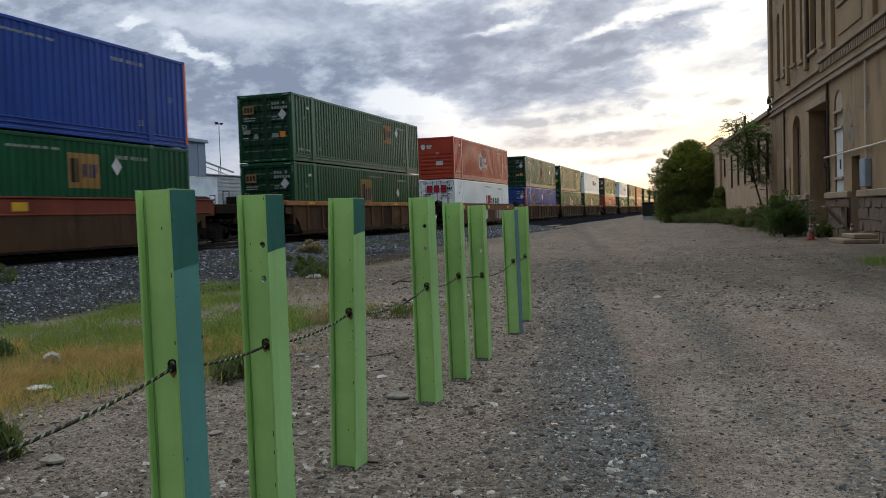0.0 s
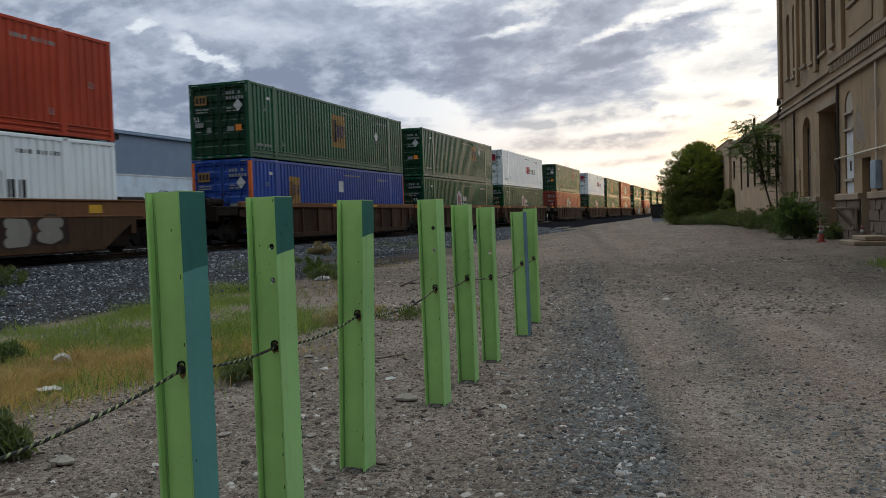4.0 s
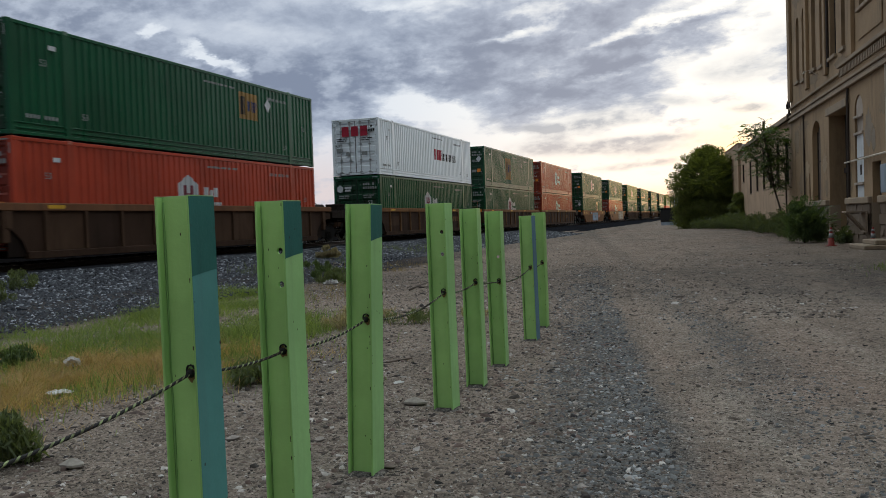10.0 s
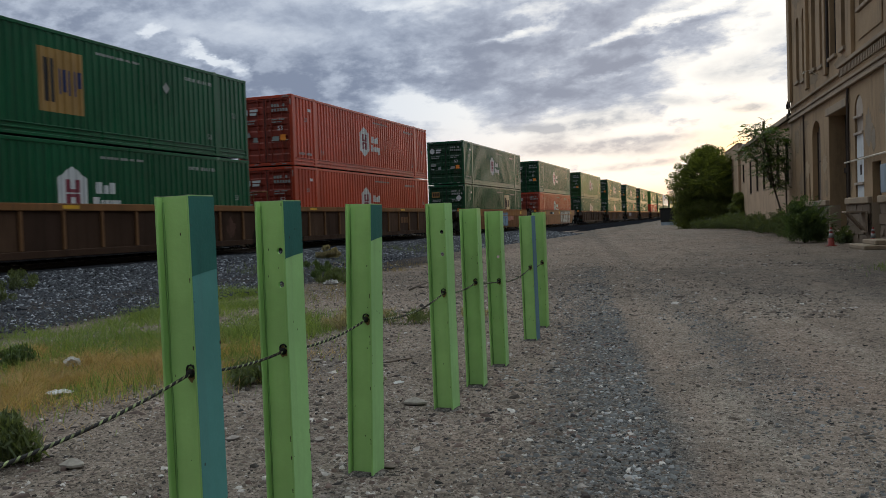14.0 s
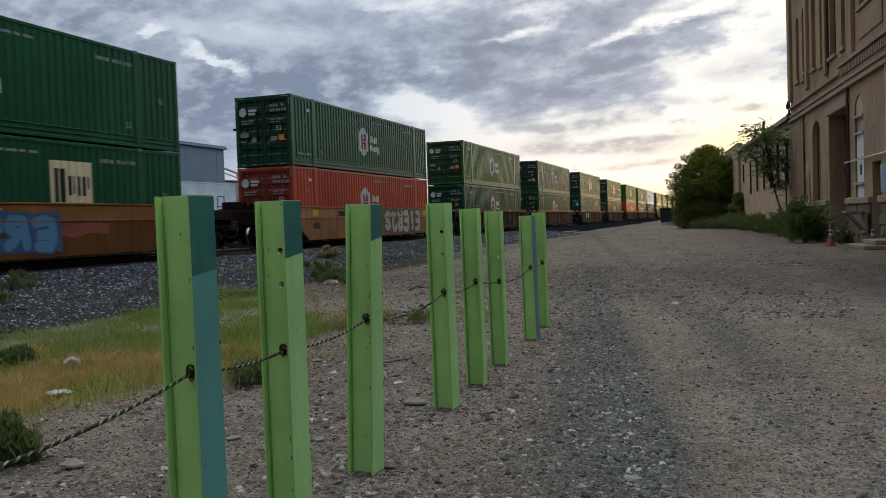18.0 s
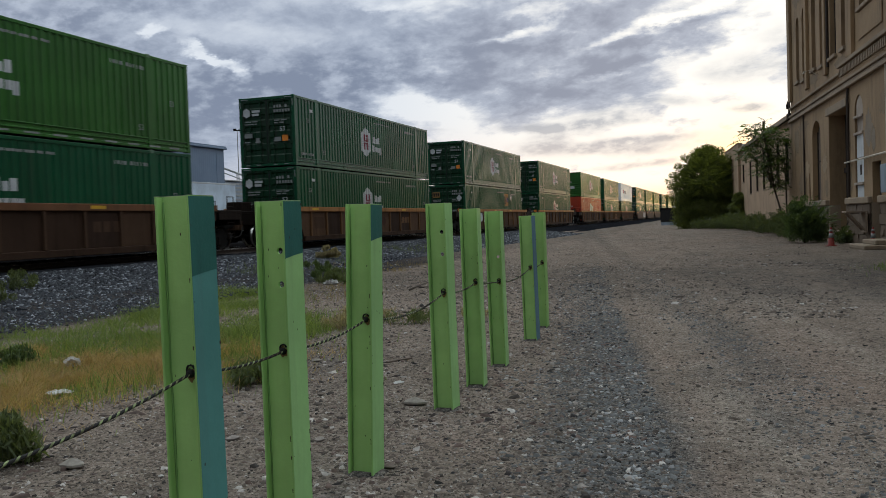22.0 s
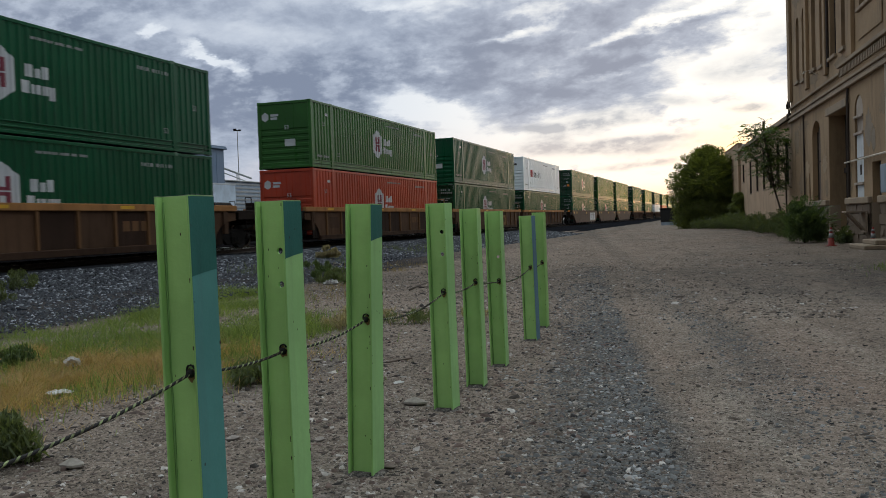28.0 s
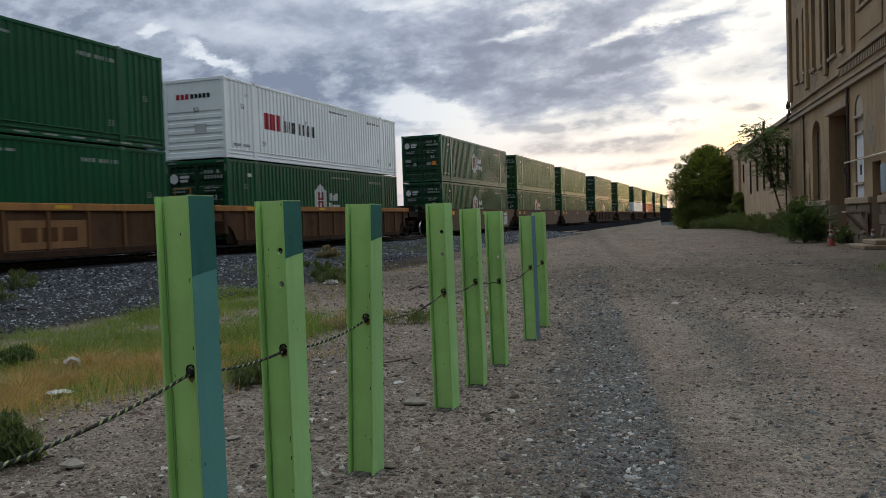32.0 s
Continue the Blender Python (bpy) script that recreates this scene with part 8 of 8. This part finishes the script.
g = np.random.default_rng(5)
big_bush = woody("large_bush", "large round dark green bush with ragged sunlit edges", "bush", pose(-2.15, 86.0, 0.0), sprays(lobes(g, 420, 3.45, 2.6, 7.9, 0.40, 0.95, 0.15, 0.30)), [(0, 0, -0.2), (0.1, 0, 1.2), (0, 0.1, 3.0), (0.2, 0, 5.0)], 40, 150000, 0.110, LEAF, 11, droop=-0.5, slim=0.24)
q_ = g.normal(size=(900, 3))
q_ /= np.linalg.norm(q_, axis=1, keepdims=True)
q_[:, 2] = np.abs(q_[:, 2]) * 1.1 - 0.1
fronds(big_bush, [(0.15 + a * 3.15 * math.sqrt(max(0.1, 1 - max(0, c) ** 2 * 0.35)), b * 2.5, 3.6 + c * 3.9) for a, b, c in q_], [(a, b, c + 0.45) for a, b, c in q_], 14, 0.75, 0.20, LEAF)
woody("large_bush", "low wide dark bush leaning on the big one", "bush", pose(0.75, 78.0, 0.0), lobes(g, 40, 1.25, 1.2, 3.3, 0.3, 0.6, 0.0, 0.3), [(0, 0, -0.2), (0.1, 0, 1.0), (0, 0.1, 2.2)], 10, 22000, 0.085, LEAF, 12)
# a thin young tree with two stems before the wing
tp = FOOT + ALONG * 52.9 + OUT * 0.9
crown_ = ([(-1.5, 0, 5.6), (-1.4, 0.2, 5.0), (-0.7, 0, 5.5), (-0.2, 0.3, 4.2), (0.3, 0, 5.9), (0.9, 0.2, 5.2), (1.3, 0, 4.5), (-0.6, 0, 4.3), (0.6, 0, 4.6), (0.7, 0, 3.7), (0.5, 0.3, 6.4), (-0.4, 0, 6.3), (-2.3, 0, 5.3), (0.2, 0, 4.9), (-1.1, -0.3, 4.7), (1.2, 0, 5.9), (-1.0, 0, 6.6), (-2.0, 0, 6.4), (0.3, 0.1, 3.6), (1.3, 0, 3.4)], [0.62, 0.65, 0.7, 0.6, 0.65, 0.7, 0.6, 0.6, 0.5, 0.55, 0.6, 0.6, 0.5, 0.7, 0.65, 0.5, 0.5, 0.4, 0.35, 0.4])
crown = ([(a_ * 1.05 - 0.1, b_ * 1.5, c_ - 0.45) for a_, b_, c_ in crown_[0]], crown_[1])
t2 = woody("young_tree", "slender young tree with two stems and sparse leaves", "tree", pose(tp.x, tp.y, 0.0, 0, 0, WALL_TURN - 42), crown, [(0.9, 0, -0.2), (0.7, 0, 1.2), (0.2, 0.1, 2.6), (-0.4, 0, 4.2), (-0.9, 0, 5.6)], 30, 1500, 0.090, LEAF_DARK, 13, (0.07, 0.028), droop=0.35, slim=0.27)
pick = [(a + g.normal(0, 0.28), b + g.normal(0, 0.28), c + g.normal(0, 0.25)) for a, b, c in crown[0] for _ in range(24)]
fronds(t2, pick, [(g.normal(), g.normal(), g.uniform(-0.1, 0.6)) for _ in pick], 15, 0.64, 0.19, LEAF_DARK)
part("stem", Shape().tube([(1.5, 0.1, -0.2), (1.35, 0.1, 1.4), (1.15, 0, 3.0), (1.0, 0, 5.0)], [0.06, 0.05, 0.035, 0.02], 7), BARK, t2, smooth=True)
# shrubs along the wall
SHRUB = leafy("deep_green_shrub_leaves", (0.030, 0.052, 0.016), (0.110, 0.165, 0.050))
shrubs = [(3.05, 40.2, 1.02, 2.0, 14000, SHRUB, "dense dark green shrub at the foot of the wall"), (3.15, 49.2, 0.9, 1.0, 4500, WEED, ""), (2.7, 53.5, 1.0, 1.45, 4500, WEED, ""), (2.3, 58.5, 0.9, 0.95, 4500, WEED, ""), (1.9, 63.5, 1.1, 1.35, 4500, WEED, ""), (1.4, 68.5, 1.1, 1.0, 4500, WEED, ""), (0.6, 73.5, 1.3, 1.55, 4500, WEED, ""), (-0.6, 77.5, 1.3, 1.3, 4000, WEED, ""), (-2.2, 80.5, 1.3, 1.0, 3500, WEED, ""), (4.5, 38.6, 0.5, 0.5, 1800, WEED, ""), (4.05, 43.5, 0.6, 0.7, 2000, WEED, ""), (3.7, 45.8, 0.7, 0.9, 2500, LEAF_DARK, "")]
for i, (s, out, r, h, n, mat, lab) in enumerate(shrubs):
    p = Vector((s, out, 0))
    cl = lobes(g, 60, r, r, h, 0.16 * r, 0.42 * r, 0, 0.5)
    bush = woody("shrub", lab or "rank grey-green weeds at the foot of the wall", "shrub", pose(p.x, p.y, 0.0), cl, [(0, 0, -0.1), (0.02, 0, h * 0.4), (0, 0, h * 0.7)], 6, int(n * 1.5), 0.052, mat, 30 + i, (0.03, 0.012), "shrubs along the wall", -0.7, 0.26)
    k_ = 170 if i == 0 else 60
    a_, d_ = g.uniform(0, 6.283, k_), np.sqrt(g.uniform(0, 1, k_))
    fronds(bush, [(r * 1.05 * d * math.cos(a), r * 1.05 * d * math.sin(a), h * (0.95 - 0.45 * d * d) * g.uniform(0.6, 1.05)) for a, d in zip(a_, d_)], [(0.9 * d * math.cos(a), 0.9 * d * math.sin(a), g.uniform(0.5, 1.6)) for a, d in zip(a_, d_)], 300 + i, 0.42, 0.11, mat)


def blades(name, x, y, h, mat, label, category, seed, lean=0.5, width=0.004):
    """Grass: bent blades of two pieces."""
    n = len(x)
    g_ = np.random.default_rng(seed)
    z = ground_z(x, y) - 0.01
    a = g_.uniform(0, 6.283, n)
    ln = h * g_.uniform(0.1, lean, n)
    dx, dy = np.cos(a) * ln, np.sin(a) * ln
    b = g_.uniform(0, 6.283, n)
    wx, wy = np.cos(b) * width, np.sin(b) * width
    p0 = np.stack([x - wx, y - wy, z], -1)
    p1 = np.stack([x + wx, y + wy, z], -1)
    p2 = np.stack([x + dx * 0.4 + wx * 0.7, y + dy * 0.4 + wy * 0.7, z + h * 0.6], -1)
    p3 = np.stack([x + dx * 0.4 - wx * 0.7, y + dy * 0.4 - wy * 0.7, z + h * 0.6], -1)
    p4 = np.stack([x + dx, y + dy, z + h], -1)
    v = np.stack([p0, p1, p2, p3, p4, p4 + 0.0004], 1).reshape(-1, 3)
    i = 6 * np.arange(n)[:, None]
    f = np.concatenate([i + np.array([0, 1, 2, 3]), i + np.array([3, 2, 4, 5])], 0)
    ob = new(name, raw_mesh(name, v, f, mat))
    return tagged(ob, label, category, kind="stuff")


def tufts(x, y, seed):
    """How tall the grass stands in its tufts."""
    return np.clip(0.75 + 1.3 * wobble(x, y, 0.16, seed) + 0.7 * wobble(x, y, 0.45, seed + 9), 0.2, 1.9)


def inside(x, y, poly):
    ok = np.zeros(len(x), bool)
    j = len(poly) - 1
    for i in range(len(poly)):
        (xi, yi), (xj, yj) = poly[i], poly[j]
        hit = ((yi > y) != (yj > y)) & (x < (xj - xi) * (y - yi) / (yj - yi + 1e-12) + xi)
        ok ^= hit
        j = i
    return ok


def scatter(poly, n, seed, clump=0.0):
    g_ = np.random.default_rng(seed)
    px, py = [p[0] for p in poly], [p[1] for p in poly]
    x, y = g_.uniform(min(px), max(px), n * 3), g_.uniform(min(py), max(py), n * 3)
    ok = inside(x, y, poly)
    if clump:
        ok &= wobble(x, y, 0.5, seed) + g_.normal(0, 0.25, n * 3) > clump
    x, y = x[ok][:n], y[ok][:n]
    stray = 0.30 * np.abs(g_.normal(0, 1, len(x))) ** 1.5
    turn = g_.uniform(0, 6.283, len(x))
    return x + stray * np.cos(turn), y + stray * np.sin(turn)


green_area = [(-13.0, 5.0), (-10.4, 8.6), (-9.0, 10.4), (-10.6, 14.0), (-10.4, 16.2), (-9.4, 16.6), (-7.6, 13.6), (-5.2, 10.4), (-4.6, 8.6), (-6.4, 7.9), (-8.2, 7.3), (-9.0, 5.4)]
dry_area = [(-8.8, 7.6), (-6.8, 8.2), (-4.9, 8.9), (-4.2, 7.0), (-4.9, 6.1), (-5.2, 5.3), (-4.9, 4.6), (-5.4, 3.4), (-9.0, 3.6)]
x, y = scatter(green_area, 60000, 1, -0.05)
blades("green_grass", x, y, rng.uniform(0.05, 0.20, len(x)) * tufts(x, y, 51), GRASS, "patch of fresh green grass between the posts and the track", "grass", 2, 1.6, 0.0038)
x, y = scatter(dry_area, 62000, 3, -0.08)
blades("dry_grass", x, y, rng.uniform(0.03, 0.15, len(x)) * tufts(x, y, 52), DRY, "patch of dry yellow grass and straw", "grass", 4, 2.8, 0.0028)
x, y = scatter(dry_area, 9000, 9, 0.02)
blades("green_grass", x, y, rng.uniform(0.06, 0.18, len(x)) * tufts(x, y, 53), GRASS, "green blades among the dry straw", "grass", 12, 0.8, 0.004)
far_patch = [(-13.0, 26.0), (-10.5, 29.5), (-9.0, 26.0), (-9.4, 20.0), (-7.0, 17.0), (-6.0, 13.0), (-4.4, 12.2), (-4.0, 11.0), (-5.4, 11.4), (-7.2, 13.4), (-9.6, 17.0), (-10.6, 20.0), (-12.0, 24.0)]
x, y = scatter(far_patch, 9000, 5, 0.05)
blades("sparse_grass", x, y, rng.uniform(0.03, 0.13, len(x)) * tufts(x, y, 54), HAY, "thin dry grass along the foot of the bank", "grass", 6, 0.8, 0.005)
x, y = scatter([(-14.4, 40), (-12.2, 36), (-12.4, 20), (-13.4, 20), (-15.0, 36)], 2600, 7, 0.32)
blades("bank_grass", x, y, rng.uniform(0.08, 0.28, len(x)), WEED, "tufts of pale grey-green grass on the ballast bank", "grass", 8, 0.9, 0.007)
x, y = scatter([(3.1, 20.0), (3.6, 23.0), (6.5, 24.0), (6.5, 19.0)], 3600, 8, -0.1)
blades("roadside_grass", x, y, rng.uniform(0.05, 0.2, len(x)), GRASS, "low grass at the edge of the yard", "grass", 10, 0.8, 0.006)
weeds = [(-7.30, 7.15, 0.20, 0.27, 700, SHRUB), (-4.22, 4.02, 0.20, 0.36, 800, WEED), (-4.55, 3.85, 0.22, 0.3, 600, WEED), (-10.5, 20.3, 0.75, 0.55, 1600, LEAF_DARK), (-9.2, 18.6, 0.5, 0.35, 800, WEED), (-4.35, 11.4, 0.42, 0.20, 260, WEED), (-5.4, 12.0, 0.5, 0.24, 260, STRAW), (-4.1, 6.75, 0.34, 0.22, 900, WEED), (-13.2, 12.3, 0.5, 0.4, 900, WEED), (-14.2, 14.0, 0.5, 0.45, 700, WEED), (-13.75, 27.7, 0.62, 0.50, 3200, STRAW), (-9.75, 20.2, 0.55, 0.36, 900, WEED), (-3.6, 11.9, 0.35, 0.22, 500, STRAW), (-5.0, 10.6, 0.4, 0.24, 600, STRAW)]
for i, (x, y, r, h, n, mat) in enumerate(weeds):
    cl = lobes(g, 16, r, r, h, 0.07, 0.14, 0, 0.3)
    z = float(ground_z(x, y)) if x > -12 else float(bed_z(np.array(x), np.array(y)))
    woody("weed", "low bushy weed growing in the dirt", "weed", pose(x, y, z), cl, [(0, 0, -0.05), (0, 0, h * 0.3), (0, 0, h * 0.6)], 0, n * 2, 0.034, mat, 60 + i, (0.012, 0.004), "weeds", -0.9, 0.24)

# far trees behind the yard
v, f = leaf_cloud(*(lambda q: (q[0], q[1]))(([(-75 - g.uniform(0, 30), 110 + 3.0 * i + g.uniform(-1, 1), YARD_Z + g.uniform(0.8, 2.6)) for i in range(70)], [g.uniform(1.2, 2.4) for i in range(70)])), 16000, 0.45, 77)
tagged(new("far_trees", raw_mesh("far_trees", v, f, LEAF_DARK)), "belt of far dark trees beyond the yard", "trees", kind="stuff")

# dark rubbish container at the end of the yard
db = thing("dumpster", pose(-6.7, 108.0, 0.0, 0, 0, 4), "dark steel rubbish container with a grey base beside the bush", "dumpster")
part("body", Shape().prism([(-1.2, 0.55), (1.0, 0.55), (1.25, 2.05), (-1.25, 2.05)], "x", -1.45, 1.45), DARKGAP, db, bevel=0.03)
part("lid", Shape().soft_box(-1.55, 1.55, -1.3, 1.3, 2.05, 2.22, 0.03), IRON, db)
part("skid", Shape().soft_box(-1.4, 1.4, -1.1, 0.9, 0.12, 0.55, 0.03), CLAD_LIGHT, db, "grey lower base")

# litter
PAPER = painted("white_plastic_litter", (0.44, 0.43, 0.41), amount=0.3)
for i, (x, y, s, lab) in enumerate([(-6.5, 7.07, 0.10, "crumpled white plastic bag in the dry grass"), (-5.55, 5.87, 0.12, "flattened white paper in the dry grass"), (-2.86, 7.07, 0.06, "small white scrap of paper on the dirt"), (-9.25, 18.75, 0.24, "white plastic scrap by the weeds"), (-3.6, 10.2, 0.07, "small pale scrap on the dirt")]):
    sh = Shape().lathe([(0.3, 0), (0.85, 0.12), (0.95, 0.3), (0.8, 0.55), (0.6, 0.7), (0.25, 0.75)], 11)
    q = np.random.default_rng(90 + i)
    flat = 1.0 if i == 0 else 0.40 if i == 3 else 0.18
    sh.v = [(a * s * q.uniform(0.5, 1.3), b * s * q.uniform(0.4, 1.1), c * s * flat * 1.2 * q.uniform(0.4, 1.5)) for a, b, c in sh.v]
    tagged(part("litter", sh, PAPER, None, at=pose(x, y, float(ground_z(x, y)) + (0.03 if i < 2 else 0), 0, 0, 33 * i)), lab, "litter", "litter")
STICK = plain("grey_brown_dead_wood", (0.13, 0.10, 0.08), 0.9, 0, 25, 0.003)
board_ = thing("timber", pose(-3.3, 8.2, float(ground_z(-3.3, 8.2)), 0, 0, 62), "weathered stick lying on the dirt", "timber")
twig = thing("timber", pose(-6.34, 17.06, float(ground_z(-6.34, 17.06)), 0, 0, 85), "dark forked dead branch lying on the dirt", "timber")
part("branch", Shape().tube([(-0.50, 0, 0.02), (-0.1, 0.03, 0.05), (0.50, 0.0, 0.11)], [0.022, 0.018, 0.008], 7), BARK, twig, smooth=True)
part("side_branch", Shape().tube([(-0.1, 0.03, 0.05), (0.12, -0.12, 0.03), (0.26, -0.2, 0.02)], [0.014, 0.010, 0.005], 6), BARK, twig, smooth=True)
part("plank", Shape().soft_box(-0.17, 0.17, -0.018, 0.018, 0.0, 0.02, 0.005), STICK, board_)


# ---- what moves: the train rolls towards and past the camera, slowing a little ----
def gone(t):
    """Metres that the train has moved at t seconds."""
    u = t / 16
    return GONE[0] * u + GONE[1] * u * u + GONE[2] * u * u * u


GONE = (209.238, -13.7148, 2.39924)


def motions():
    for ob, x, y, z in ROLLING:
        walk(ob, [(t, pose(x, y - gone(t), z)) for t in range(0, 33, 2)])
    sets = [o for o in bpy.data.objects if o.name.split(".")[0] == "wheelset"]
    first = sets[0]
    n = 32 * FPS
    walk(first, [(i / FPS, pose(0, 0, 0, math.degrees(gone(i / FPS)) / 0.42, 0, 0)) for i in range(n + 1)])
    keys = first.animation_data
    for o in sets[1:]:
        o.rotation_mode = "QUATERNION"
        have = o.animation_data_create()
        have.action = keys.action
        have.action_slot = keys.action_slot


motions()
